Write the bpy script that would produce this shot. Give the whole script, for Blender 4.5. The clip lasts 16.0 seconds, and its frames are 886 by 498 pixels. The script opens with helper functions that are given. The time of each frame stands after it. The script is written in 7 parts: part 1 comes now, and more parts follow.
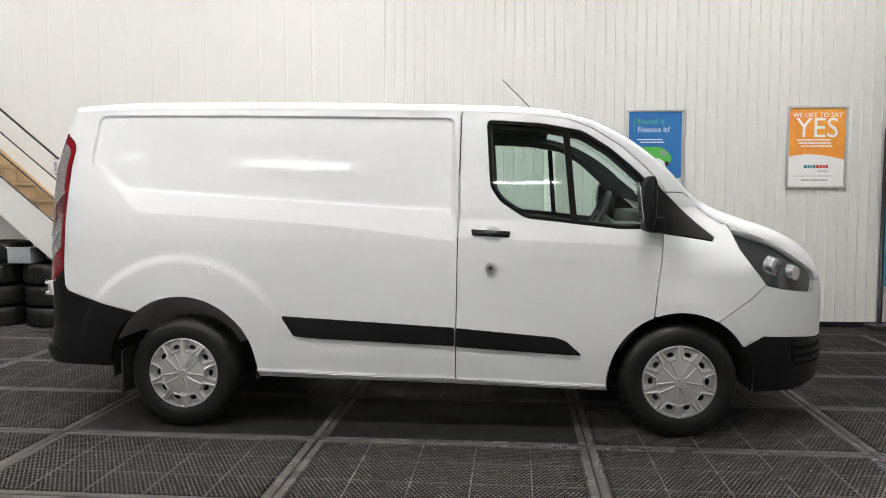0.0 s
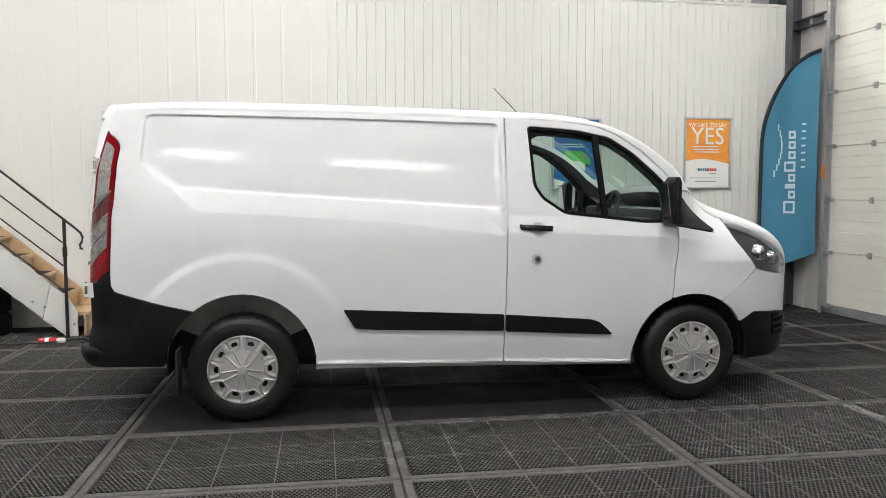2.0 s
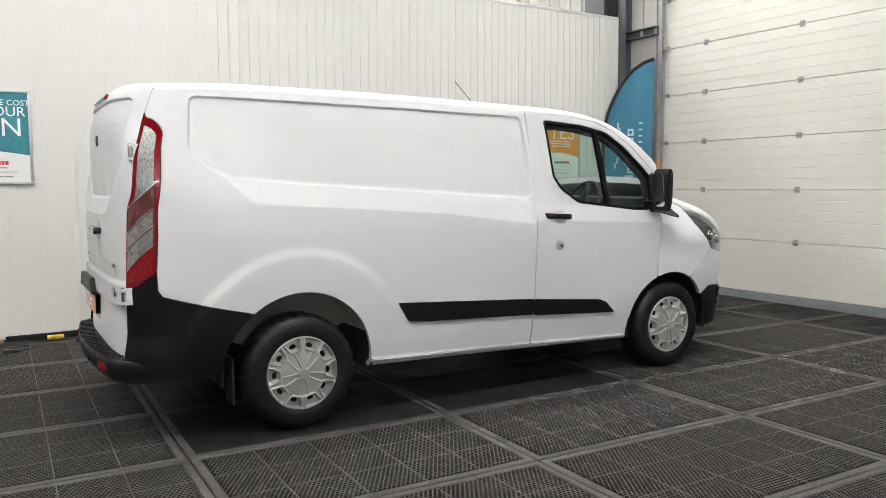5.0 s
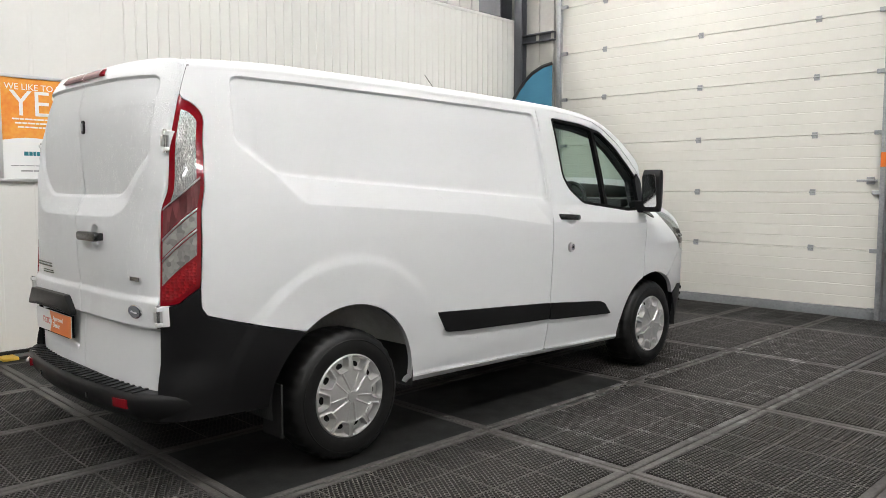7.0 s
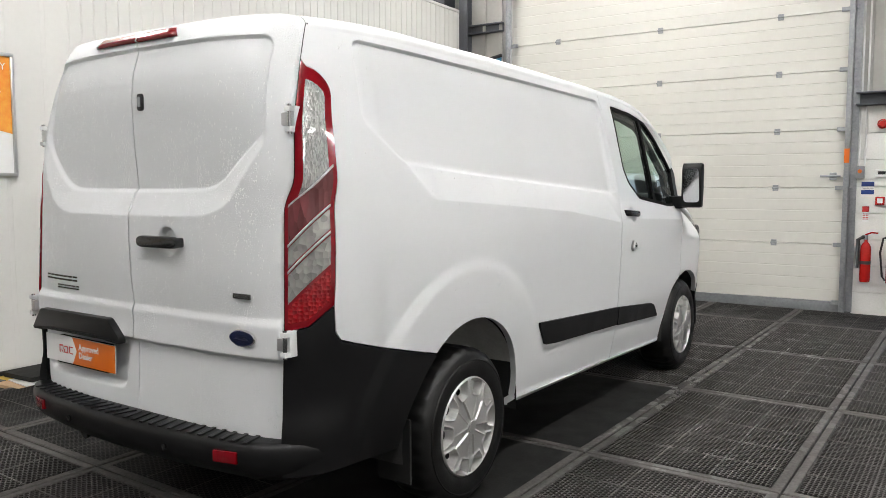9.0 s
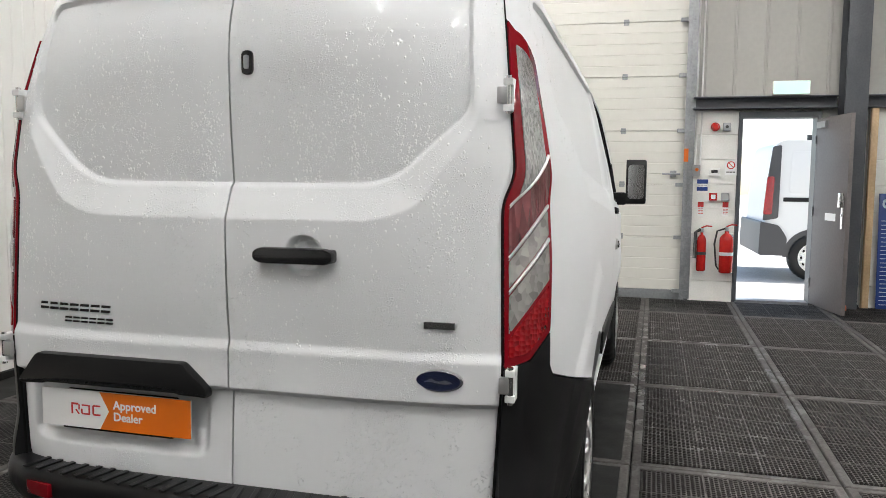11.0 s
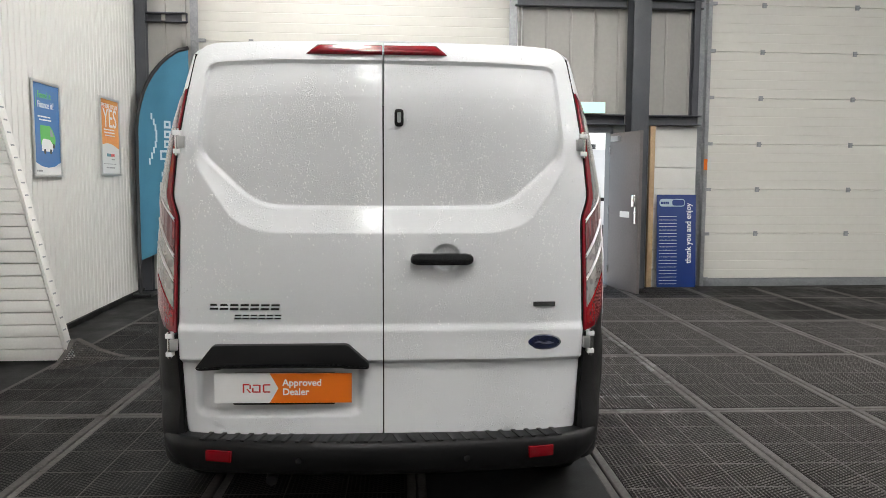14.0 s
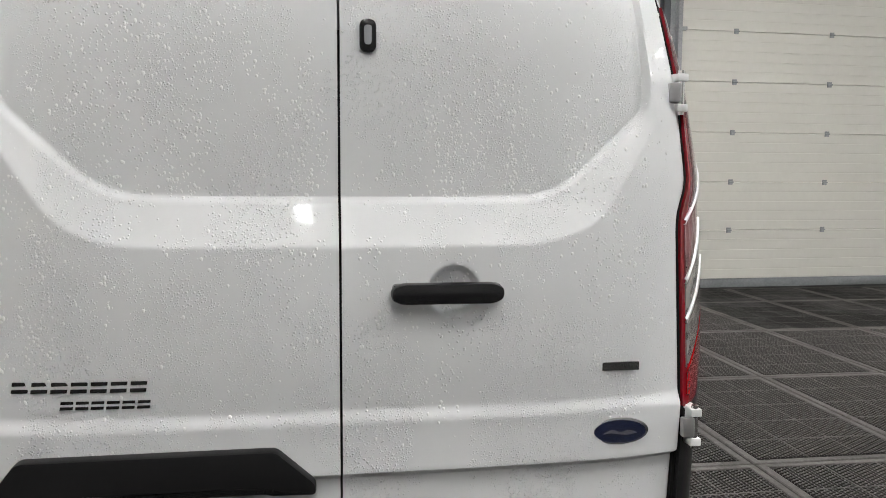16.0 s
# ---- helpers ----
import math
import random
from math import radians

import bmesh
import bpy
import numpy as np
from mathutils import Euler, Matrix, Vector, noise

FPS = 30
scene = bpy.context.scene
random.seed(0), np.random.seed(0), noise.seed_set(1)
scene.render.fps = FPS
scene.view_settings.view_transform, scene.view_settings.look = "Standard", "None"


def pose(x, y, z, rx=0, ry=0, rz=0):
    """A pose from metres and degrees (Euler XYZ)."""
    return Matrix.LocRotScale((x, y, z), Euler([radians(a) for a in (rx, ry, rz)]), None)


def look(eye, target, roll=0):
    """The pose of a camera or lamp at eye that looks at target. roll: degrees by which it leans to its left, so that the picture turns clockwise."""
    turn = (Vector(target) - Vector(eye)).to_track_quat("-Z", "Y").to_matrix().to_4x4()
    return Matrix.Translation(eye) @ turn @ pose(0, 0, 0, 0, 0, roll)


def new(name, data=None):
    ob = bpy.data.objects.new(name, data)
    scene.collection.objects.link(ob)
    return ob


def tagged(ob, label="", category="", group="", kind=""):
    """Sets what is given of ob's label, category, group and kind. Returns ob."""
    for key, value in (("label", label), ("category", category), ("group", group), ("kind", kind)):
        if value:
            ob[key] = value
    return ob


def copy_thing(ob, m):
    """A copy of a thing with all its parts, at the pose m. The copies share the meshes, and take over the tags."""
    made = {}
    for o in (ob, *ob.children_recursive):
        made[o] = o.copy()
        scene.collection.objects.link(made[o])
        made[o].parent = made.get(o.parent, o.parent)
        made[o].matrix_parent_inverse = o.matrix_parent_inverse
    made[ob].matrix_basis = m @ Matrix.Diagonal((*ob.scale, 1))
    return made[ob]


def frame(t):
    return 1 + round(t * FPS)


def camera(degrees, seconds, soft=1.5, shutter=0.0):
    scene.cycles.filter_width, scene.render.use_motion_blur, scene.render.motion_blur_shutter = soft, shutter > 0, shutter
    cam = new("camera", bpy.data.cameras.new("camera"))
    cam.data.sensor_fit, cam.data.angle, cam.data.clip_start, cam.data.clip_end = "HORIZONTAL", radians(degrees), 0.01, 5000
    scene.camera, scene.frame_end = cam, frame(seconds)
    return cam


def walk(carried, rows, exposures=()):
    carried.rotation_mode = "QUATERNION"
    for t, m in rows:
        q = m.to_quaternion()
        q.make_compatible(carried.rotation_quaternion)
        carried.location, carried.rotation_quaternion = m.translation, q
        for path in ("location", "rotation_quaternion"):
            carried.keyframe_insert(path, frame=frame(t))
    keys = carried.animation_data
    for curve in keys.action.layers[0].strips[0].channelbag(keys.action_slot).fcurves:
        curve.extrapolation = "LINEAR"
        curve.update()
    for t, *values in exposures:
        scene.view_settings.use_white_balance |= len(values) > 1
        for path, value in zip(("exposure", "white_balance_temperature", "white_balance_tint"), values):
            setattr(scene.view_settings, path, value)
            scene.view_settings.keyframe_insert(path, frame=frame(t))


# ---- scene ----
cam = camera(59.7, 16.0, soft=0.85)
PATH = [
    (0, (0.247, -0.214, 1.424), (0.142, 1.778, 1.28), -0.0),
    (0.5, (-0.131, -0.37, 1.416), (-0.11, 1.625, 1.278), -0.0),
    (1, (-0.511, -0.424, 1.413), (-0.371, 1.567, 1.28), -0.1),
    (1.5, (-0.898, -0.492, 1.398), (-0.637, 1.486, 1.264), -0.1),
    (2, (-1.259, -0.51, 1.409), (-0.877, 1.448, 1.268), -0.1),
    (2.5, (-1.662, -0.44, 1.423), (-1.155, 1.489, 1.28), -0.1),
    (3, (-2.049, -0.42, 1.427), (-1.422, 1.473, 1.279), -0.1),
    (3.5, (-2.352, -0.333, 1.415), (-1.618, 1.522, 1.262), -0.1),
    (4, (-2.635, -0.135, 1.42), (-1.789, 1.671, 1.267), -0.1),
    (4.2, (-2.754, -0.088, 1.422), (-1.868, 1.698, 1.265), -0.2),
    (6.3, (-3.784, 0.92, 1.386), (-2.451, 2.403, 1.23), -0.0),
    (6.5, (-3.858, 1.051, 1.39), (-2.488, 2.499, 1.235), -0.0),
    (7, (-4.048, 1.334, 1.392), (-2.598, 2.703, 1.232), -0.0),
    (7.5, (-4.151, 1.626, 1.377), (-2.637, 2.922, 1.216), -0.0),
    (8, (-4.205, 1.972, 1.383), (-2.636, 3.202, 1.222), -0.0),
    (8.5, (-4.298, 2.301, 1.384), (-2.677, 3.461, 1.221), -0.0),
    (9, (-4.355, 2.652, 1.364), (-2.681, 3.734, 1.201), -0.1),
    (9.2, (-4.336, 2.792, 1.355), (-2.647, 3.849, 1.19), -0.1),
    (11.3, (-4.534, 4.398, 1.374), (-2.57, 4.731, 1.198), 0.6),
    (11.5, (-4.595, 4.505, 1.379), (-2.62, 4.767, 1.205), 0.6),
    (12, (-4.638, 4.77, 1.388), (-2.65, 4.894, 1.209), 0.5),
    (12.5, (-4.816, 4.964, 1.421), (-2.824, 5.001, 1.242), 0.4),
    (13, (-5.099, 5.071, 1.467), (-3.108, 5.029, 1.291), 0.4),
    (13.5, (-5.3, 5.169, 1.458), (-3.311, 5.058, 1.281), 0.3),
    (14, (-5.383, 5.316, 1.456), (-3.399, 5.141, 1.276), 0.3),
    (14.5, (-5.301, 5.395, 1.432), (-3.323, 5.165, 1.246), 0.3),
    (15, (-4.935, 5.389, 1.424), (-2.964, 5.111, 1.232), 0.3),
    (15.5, (-4.528, 5.365, 1.405), (-2.563, 5.048, 1.211), 0.2),
    (16, (-4.087, 5.357, 1.401), (-2.128, 5.005, 1.211), 0.3),
]
walk(cam, [(t, look(eye, target, roll)) for t, eye, target, roll in PATH])

# ---- world and lights ----
world = bpy.data.worlds.new("world")
scene.world = world
world.use_nodes = True
wn = world.node_tree
sky = wn.nodes.new("ShaderNodeTexSky")
sky.sky_type = "NISHITA"
sky.sun_disc = False
sky.sun_elevation = radians(46)
sky.sun_rotation = radians(169)
wn.nodes["Background"].inputs[1].default_value = 0.15
wn.links.new(sky.outputs[0], wn.nodes["Background"].inputs[0])
sun = new("sun", bpy.data.lights.new("sun", "SUN"))
sun.data.energy, sun.data.angle, sun.data.color = 5.0, radians(0.6), (1.0, 0.96, 0.9)
sun.matrix_world = look((9.5, -6.5, 8), (8, 1, 0))
scene.view_settings.exposure = 1.53

CEILING = 5.6


# ---- materials ----
def material(name, colour=(0.8, 0.8, 0.8), rough=0.5, metal=0.0, coat=0.0, specular=0.5):
    m = bpy.data.materials.new(name)
    m.use_nodes = True
    b = m.node_tree.nodes["Principled BSDF"]
    b.inputs["Base Color"].default_value = (*colour, 1)
    b.inputs["Roughness"].default_value = rough
    b.inputs["Metallic"].default_value = metal
    b.inputs["Coat Weight"].default_value = coat
    b.inputs["Coat Roughness"].default_value = 0.04
    b.inputs["Specular IOR Level"].default_value = specular
    return m


def node(m, kind, **values):
    n = m.node_tree.nodes.new(kind)
    for key, value in values.items():
        n.inputs[key.replace("_", " ")].default_value = value
    return n


def link(m, a, b):
    m.node_tree.links.new(a, b)


def bsdf(m):
    return m.node_tree.nodes["Principled BSDF"]


def worn(m, low, high, scale=3.0, fine=60.0, bump=0.08, rough=None, distance=0.01):
    """Two-scale colour variation and fine relief in object space."""
    co = node(m, "ShaderNodeTexCoord").outputs["Object"]
    a = node(m, "ShaderNodeTexNoise", Scale=scale, Detail=5.0, Roughness=0.6)
    b = node(m, "ShaderNodeTexNoise", Scale=fine, Detail=3.0)
    link(m, co, a.inputs["Vector"])
    link(m, co, b.inputs["Vector"])
    mix = node(m, "ShaderNodeMath")
    mix.operation = "MULTIPLY_ADD"
    link(m, b.outputs[0], mix.inputs[0])
    mix.inputs[1].default_value = 0.45
    half = node(m, "ShaderNodeMath")
    half.operation = "MULTIPLY"
    half.inputs[1].default_value = 0.55
    link(m, a.outputs[0], half.inputs[0])
    link(m, half.outputs[0], mix.inputs[2])
    ramp = node(m, "ShaderNodeValToRGB")
    ramp.color_ramp.elements[0].position, ramp.color_ramp.elements[1].position = 0.3, 0.7
    ramp.color_ramp.elements[0].color, ramp.color_ramp.elements[1].color = (*low, 1), (*high, 1)
    link(m, mix.outputs[0], ramp.inputs[0])
    link(m, ramp.outputs[0], bsdf(m).inputs["Base Color"])
    if rough:
        r = node(m, "ShaderNodeMapRange", From_Min=0.3, From_Max=0.7, To_Min=rough[0], To_Max=rough[1])
        link(m, a.outputs[0], r.inputs[0])
        link(m, r.outputs[0], bsdf(m).inputs["Roughness"])
    if bump:
        k = node(m, "ShaderNodeBump", Strength=bump, Distance=distance)
        link(m, b.outputs[0], k.inputs["Height"])
        link(m, k.outputs[0], bsdf(m).inputs["Normal"])
    return m


def paint_material(name, drops, seed):
    """White car paint under clear coat, with beads of water."""
    m = material(name, (0.8, 0.81, 0.81), 0.45, 0.0, 0.2, 0.15)
    bsdf(m).inputs["Coat Roughness"].default_value = 0.05
    co = node(m, "ShaderNodeTexCoord").outputs["Object"]
    heights = []
    for scale, cover, size in ((105.0, 0.53, 0.30), (190.0, 0.51, 0.36)):
        v = node(m, "ShaderNodeTexVoronoi", Scale=scale)
        link(m, co, v.inputs["Vector"])
        dot = node(m, "ShaderNodeMapRange", From_Min=size, From_Max=size * 0.35, To_Min=0.0, To_Max=1.0)
        dot.interpolation_type = "SMOOTHSTEP"
        link(m, v.outputs["Distance"], dot.inputs[0])
        n = node(m, "ShaderNodeTexNoise", Scale=3.2, Detail=4.0, Roughness=0.7)
        shift = node(m, "ShaderNodeMapping")
        shift.inputs["Location"].default_value = (seed, scale, 3.0)
        shift.inputs["Scale"].default_value = (1, 1, 0.6)
        link(m, co, shift.inputs[0])
        link(m, shift.outputs[0], n.inputs["Vector"])
        gate = node(m, "ShaderNodeMapRange", From_Min=cover + 0.06 - drops, From_Max=cover + 0.12 - drops)
        link(m, n.outputs[0], gate.inputs[0])
        mul = node(m, "ShaderNodeMath")
        mul.operation = "MULTIPLY"
        link(m, dot.outputs[0], mul.inputs[0])
        link(m, gate.outputs[0], mul.inputs[1])
        amp = node(m, "ShaderNodeMath")
        amp.operation = "MULTIPLY"
        amp.inputs[1].default_value = 48.0 / scale
        link(m, mul.outputs[0], amp.inputs[0])
        heights.append(amp.outputs[0])
    total = heights[0]
    for h in heights[1:]:
        add = node(m, "ShaderNodeMath")
        link(m, total, add.inputs[0])
        link(m, h, add.inputs[1])
        total = add.outputs[0]
    k = node(m, "ShaderNodeBump", Strength=1.0, Distance=0.025)
    link(m, total, k.inputs["Height"])
    link(m, k.outputs[0], bsdf(m).inputs["Coat Normal"])
    k2 = node(m, "ShaderNodeBump", Strength=0.7, Distance=0.015)
    link(m, total, k2.inputs["Height"])
    link(m, k2.outputs[0], bsdf(m).inputs["Normal"])
    grime = node(m, "ShaderNodeTexNoise", Scale=1.4, Detail=6.0)
    link(m, co, grime.inputs["Vector"])
    ramp = node(m, "ShaderNodeValToRGB")
    ramp.color_ramp.elements[0].color, ramp.color_ramp.elements[1].color = (0.70, 0.71, 0.72, 1), (0.74, 0.75, 0.76, 1)
    link(m, grime.outputs[0], ramp.inputs[0])
    link(m, ramp.outputs[0], bsdf(m).inputs["Base Color"])
    return m


def glass_material(name, colour=(0.9, 0.95, 0.93), ior=1.5):
    """Thin clear sheet: tinted and see-through, with the gloss of glass."""
    m = material(name, colour, 0.0)
    clear = node(m, "ShaderNodeBsdfTransparent")
    clear.inputs["Color"].default_value = (*colour, 1)
    gloss = node(m, "ShaderNodeBsdfGlossy")
    gloss.inputs["Roughness"].default_value = 0.02
    facing = node(m, "ShaderNodeLayerWeight", Blend=0.5)
    curve = node(m, "ShaderNodeMath")
    curve.operation = "POWER"
    curve.inputs[1].default_value = 5.0
    link(m, facing.outputs["Facing"], curve.inputs[0])
    even = ((ior - 1) / (ior + 1)) ** 2
    fresnel = node(m, "ShaderNodeMath")
    fresnel.operation = "MULTIPLY_ADD"
    fresnel.inputs[1].default_value, fresnel.inputs[2].default_value = 1 - even, even
    link(m, curve.outputs[0], fresnel.inputs[0])
    mix = node(m, "ShaderNodeMixShader")
    link(m, fresnel.outputs[0], mix.inputs[0])
    link(m, clear.outputs[0], mix.inputs[1])
    link(m, gloss.outputs[0], mix.inputs[2])
    link(m, mix.outputs[0], m.node_tree.nodes["Material Output"].inputs[0])
    return m


def glow_material(name, colour, strength):
    m = material(name, colour)
    bsdf(m).inputs["Emission Color"].default_value = (*colour, 1)
    bsdf(m).inputs["Emission Strength"].default_value = strength
    return m


PAINT = paint_material("white_car_paint", -0.07, 1.0)
PAINT_WET = paint_material("white_car_paint_wet", 0.07, 5.0)
BUMPER = worn(material("textured_black_plastic", (0.013, 0.013, 0.014), 0.42, 0.0, 0.0, 0.25), (0.006, 0.006, 0.0065), (0.010, 0.010, 0.0105), 4, 700, 0.15, (0.34, 0.5), 0.001)
SEAL = material("black_rubber_seal", (0.007, 0.007, 0.007), 0.7, 0.0, 0.0, 0.12)
GLOSS_BLACK = material("gloss_black_plastic", (0.012, 0.012, 0.013), 0.18)
HEAD_BOWL = material("dark_grey_lamp_bowl", (0.06, 0.06, 0.063), 0.3, 0.4)
# mat rubber darkened to stand for the shade inside the holes
MAT_HOLE_SHADE = worn(material("mat_hole_rubber", (0.035, 0.033, 0.032), 0.7, 0.0, 0.0, 0.1), (0.028, 0.026, 0.025), (0.05, 0.047, 0.045), 5, 60, 0.0)
LAMP_BOWL = material("lamp_reflector", (0.35, 0.35, 0.36), 0.2, 1.0)
CAVITY = material("dark_cavity", (0.01, 0.01, 0.01), 0.9)
LINER = worn(material("grey_felt_liner", (0.5, 0.5, 0.48), 0.9), (0.48, 0.48, 0.46), (0.66, 0.65, 0.63), 9, 90, 0.3, None, 0.003)
LINER_DARK = worn(material("black_arch_liner", (0.02, 0.02, 0.02), 0.7), (0.014, 0.014, 0.014), (0.03, 0.03, 0.03), 9, 90, 0.3)
TYRE = worn(material("tyre_rubber", (0.008, 0.008, 0.008), 0.5, 0.0, 0.0, 0.35), (0.005, 0.005, 0.005), (0.010, 0.010, 0.010), 10, 160, 0.1, (0.35, 0.6))
SILVER = worn(material("silver_wheel_paint", (0.5, 0.5, 0.49), 0.38, 0.55), (0.45, 0.445, 0.435), (0.54, 0.535, 0.525), 8, 140, 0.02, (0.34, 0.44))
CHROME = material("chrome", (0.8, 0.8, 0.8), 0.12, 1.0)


def lens_material(name, colour, metal, rough, across, along, depth):
    """A moulded lens over a faceted reflector."""
    m = material(name, colour, rough, metal, 1.0)
    co = node(m, "ShaderNodeTexCoord").outputs["Object"]
    mp = node(m, "ShaderNodeMapping")
    mp.inputs["Scale"].default_value = (across, across, along)
    link(m, co, mp.inputs[0])
    v = node(m, "ShaderNodeTexVoronoi", Scale=1.0, Randomness=0.55)
    link(m, mp.outputs[0], v.inputs["Vector"])
    k = node(m, "ShaderNodeBump", Strength=1.0, Distance=depth)
    link(m, v.outputs["Distance"], k.inputs["Height"])
    link(m, k.outputs[0], bsdf(m).inputs["Normal"])
    tint = node(m, "ShaderNodeMix")
    tint.data_type = "RGBA"
    tint.inputs[6].default_value = (*[c * 0.65 for c in colour], 1)
    tint.inputs[7].default_value = (*[min(1.0, c * 1.3) for c in colour], 1)
    cell = node(m, "ShaderNodeSeparateColor")
    link(m, v.outputs["Color"], cell.inputs[0])
    link(m, cell.outputs[0], tint.inputs[0])
    link(m, tint.outputs[2], bsdf(m).inputs["Base Color"])
    return m


LAMP_RED = lens_material("red_lens", (0.3, 0.002, 0.006), 0.2, 0.25, 75.0, 75.0, 0.003)
LAMP_RED_DARK = material("deep_red_lens", (0.19, 0.003, 0.008), 0.15, 0.0, 0.5, 0.3)
LAMP_FOG = lens_material("fog_lens", (0.2, 0.05, 0.055), 0.5, 0.2, 40.0, 8.0, 0.01)
LAMP_CLEAR = lens_material("clear_ribbed_lens", (0.4, 0.39, 0.38), 0.5, 0.2, 260.0, 80.0, 0.0016)
LAMP_SMOKE = lens_material("smoked_lens", (0.42, 0.4, 0.38), 0.6, 0.25, 45.0, 40.0, 0.002)
GLASS = glass_material("tinted_window_glass", (0.76, 0.87, 0.82))
HEAD_GLASS = glass_material("headlamp_lens", (0.93, 0.95, 0.95))
INTERIOR = worn(material("dark_cab_plastic", (0.03, 0.032, 0.034), 0.6), (0.022, 0.024, 0.026), (0.045, 0.047, 0.05), 8, 200, 0.1)
SEAT_CLOTH = worn(material("dark_seat_cloth", (0.03, 0.03, 0.033), 0.9), (0.02, 0.02, 0.023), (0.05, 0.05, 0.055), 12, 300, 0.2)
STRUT = material("painted_hinge", (0.75, 0.755, 0.75), 0.35, 0.0, 0.5)
WALL_WHITE = worn(material("white_coated_steel", (0.78, 0.77, 0.74), 0.45), (0.665, 0.655, 0.63), (0.695, 0.685, 0.66), 1.2, 30, 0.02, (0.42, 0.5))
DOOR_WHITE = worn(material("white_sectional_door", (0.8, 0.79, 0.74), 0.5), (0.635, 0.62, 0.57), (0.675, 0.66, 0.61), 0.9, 14, 0.02, (0.45, 0.55))
BLOCK_WHITE = worn(material("white_painted_block", (0.76, 0.76, 0.73), 0.7), (0.68, 0.68, 0.64), (0.8, 0.79, 0.76), 3, 60, 0.25, None, 0.004)
CLAD_GREY = worn(material("grey_steel_cladding", (0.5, 0.5, 0.48), 0.5), (0.37, 0.36, 0.335), (0.42, 0.41, 0.38), 1.0, 20, 0.03)
STEEL_GREY = worn(material("dark_grey_painted_steel", (0.07, 0.075, 0.085), 0.45), (0.055, 0.06, 0.07), (0.09, 0.095, 0.105), 4, 60, 0.06)
GALV = worn(material("galvanised_steel", (0.32, 0.33, 0.34), 0.42, 0.7), (0.25, 0.26, 0.27), (0.42, 0.43, 0.44), 8, 40, 0.05, (0.3, 0.55))
GREY_BASE = worn(material("grey_kerb_paint", (0.2, 0.21, 0.22), 0.6), (0.16, 0.17, 0.18), (0.26, 0.27, 0.28), 3, 40, 0.1)
PLASTIC_WHITE = worn(material("white_plastic", (0.78, 0.78, 0.76), 0.4), (0.74, 0.74, 0.72), (0.81, 0.81, 0.79), 5, 80, 0.02)
WHITE_BOARD = worn(material("white_shiplap_board", (0.75, 0.74, 0.71), 0.5), (0.70, 0.69, 0.66), (0.79, 0.78, 0.75), 3, 60, 0.05)
TIMBER = worn(material("bare_pine", (0.52, 0.36, 0.2), 0.6), (0.42, 0.28, 0.15), (0.6, 0.43, 0.26), 4, 45, 0.1)
BLACK_METAL = worn(material("black_painted_metal", (0.015, 0.015, 0.016), 0.4), (0.012, 0.012, 0.013), (0.025, 0.025, 0.026), 10, 90, 0.05)
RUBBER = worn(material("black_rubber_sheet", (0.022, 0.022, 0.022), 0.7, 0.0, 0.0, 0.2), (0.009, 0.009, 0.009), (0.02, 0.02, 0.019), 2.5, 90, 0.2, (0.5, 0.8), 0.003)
ALUMINIUM = material("aluminium_frame", (0.6, 0.6, 0.6), 0.35, 0.9)
PAPER = material("white_paper", (0.8, 0.8, 0.79), 0.35, 0.0, 0.4)
ORANGE = worn(material("orange_print", (0.8, 0.27, 0.03), 0.35, 0.0, 0.4), (0.78, 0.2, 0.02), (0.86, 0.42, 0.06), 3.5, 30, 0.0)
ORANGE_PLAIN = material("orange_film", (0.8, 0.17, 0.01), 0.3, 0.0, 0.4)
TEAL = worn(material("teal_print", (0.02, 0.22, 0.27), 0.35, 0.0, 0.4), (0.012, 0.13, 0.17), (0.03, 0.3, 0.35), 3.5, 20, 0.0)
BLUE = material("blue_print", (0.02, 0.15, 0.42), 0.35, 0.0, 0.4)
BLUE_DEEP = material("deep_blue_board", (0.008, 0.035, 0.19), 0.4, 0.0, 0.2)
GREEN = material("green_print", (0.1, 0.5, 0.08), 0.35, 0.0, 0.4)
FLAG_BLUE = worn(material("blue_flag_cloth", (0.04, 0.2, 0.32), 0.75), (0.035, 0.16, 0.26), (0.055, 0.225, 0.34), 2, 300, 0.1, None, 0.001)
FLAG_PALE = material("pale_print", (0.5, 0.62, 0.68), 0.7)
INK_WHITE = material("white_ink", (0.82, 0.82, 0.82), 0.4)
INK_GREY = material("grey_ink", (0.3, 0.3, 0.3), 0.5)
INK_RED = material("red_ink", (0.55, 0.03, 0.03), 0.4)
INK_DARK = material("dark_ink", (0.02, 0.02, 0.02), 0.4)
RED = worn(material("red_enamel", (0.5, 0.015, 0.012), 0.25, 0.0, 0.5), (0.42, 0.012, 0.01), (0.55, 0.02, 0.015), 6, 60, 0.02)
EXIT_GLOW = glow_material("lit_exit_sign", (0.45, 0.9, 0.76), 0.32)
LED = glow_material("led_panel", (1.0, 0.985, 0.965), 36.0)
GREY_PLASTIC = material("grey_plastic", (0.3, 0.31, 0.32), 0.5)
BRICK_RED = worn(material("red_brick", (0.42, 0.13, 0.07), 0.85), (0.34, 0.1, 0.05), (0.5, 0.17, 0.1), 14, 90, 0.4, None, 0.004)
STEEL_DOOR = worn(material("grey_painted_door", (0.3, 0.28, 0.28), 0.4), (0.115, 0.102, 0.1), (0.165, 0.148, 0.146), 2, 40, 0.04, (0.5, 0.65))
CONCRETE = worn(material("concrete", (0.4, 0.39, 0.36), 0.85), (0.28, 0.27, 0.25), (0.46, 0.45, 0.42), 1.2, 40, 0.2, None, 0.004)
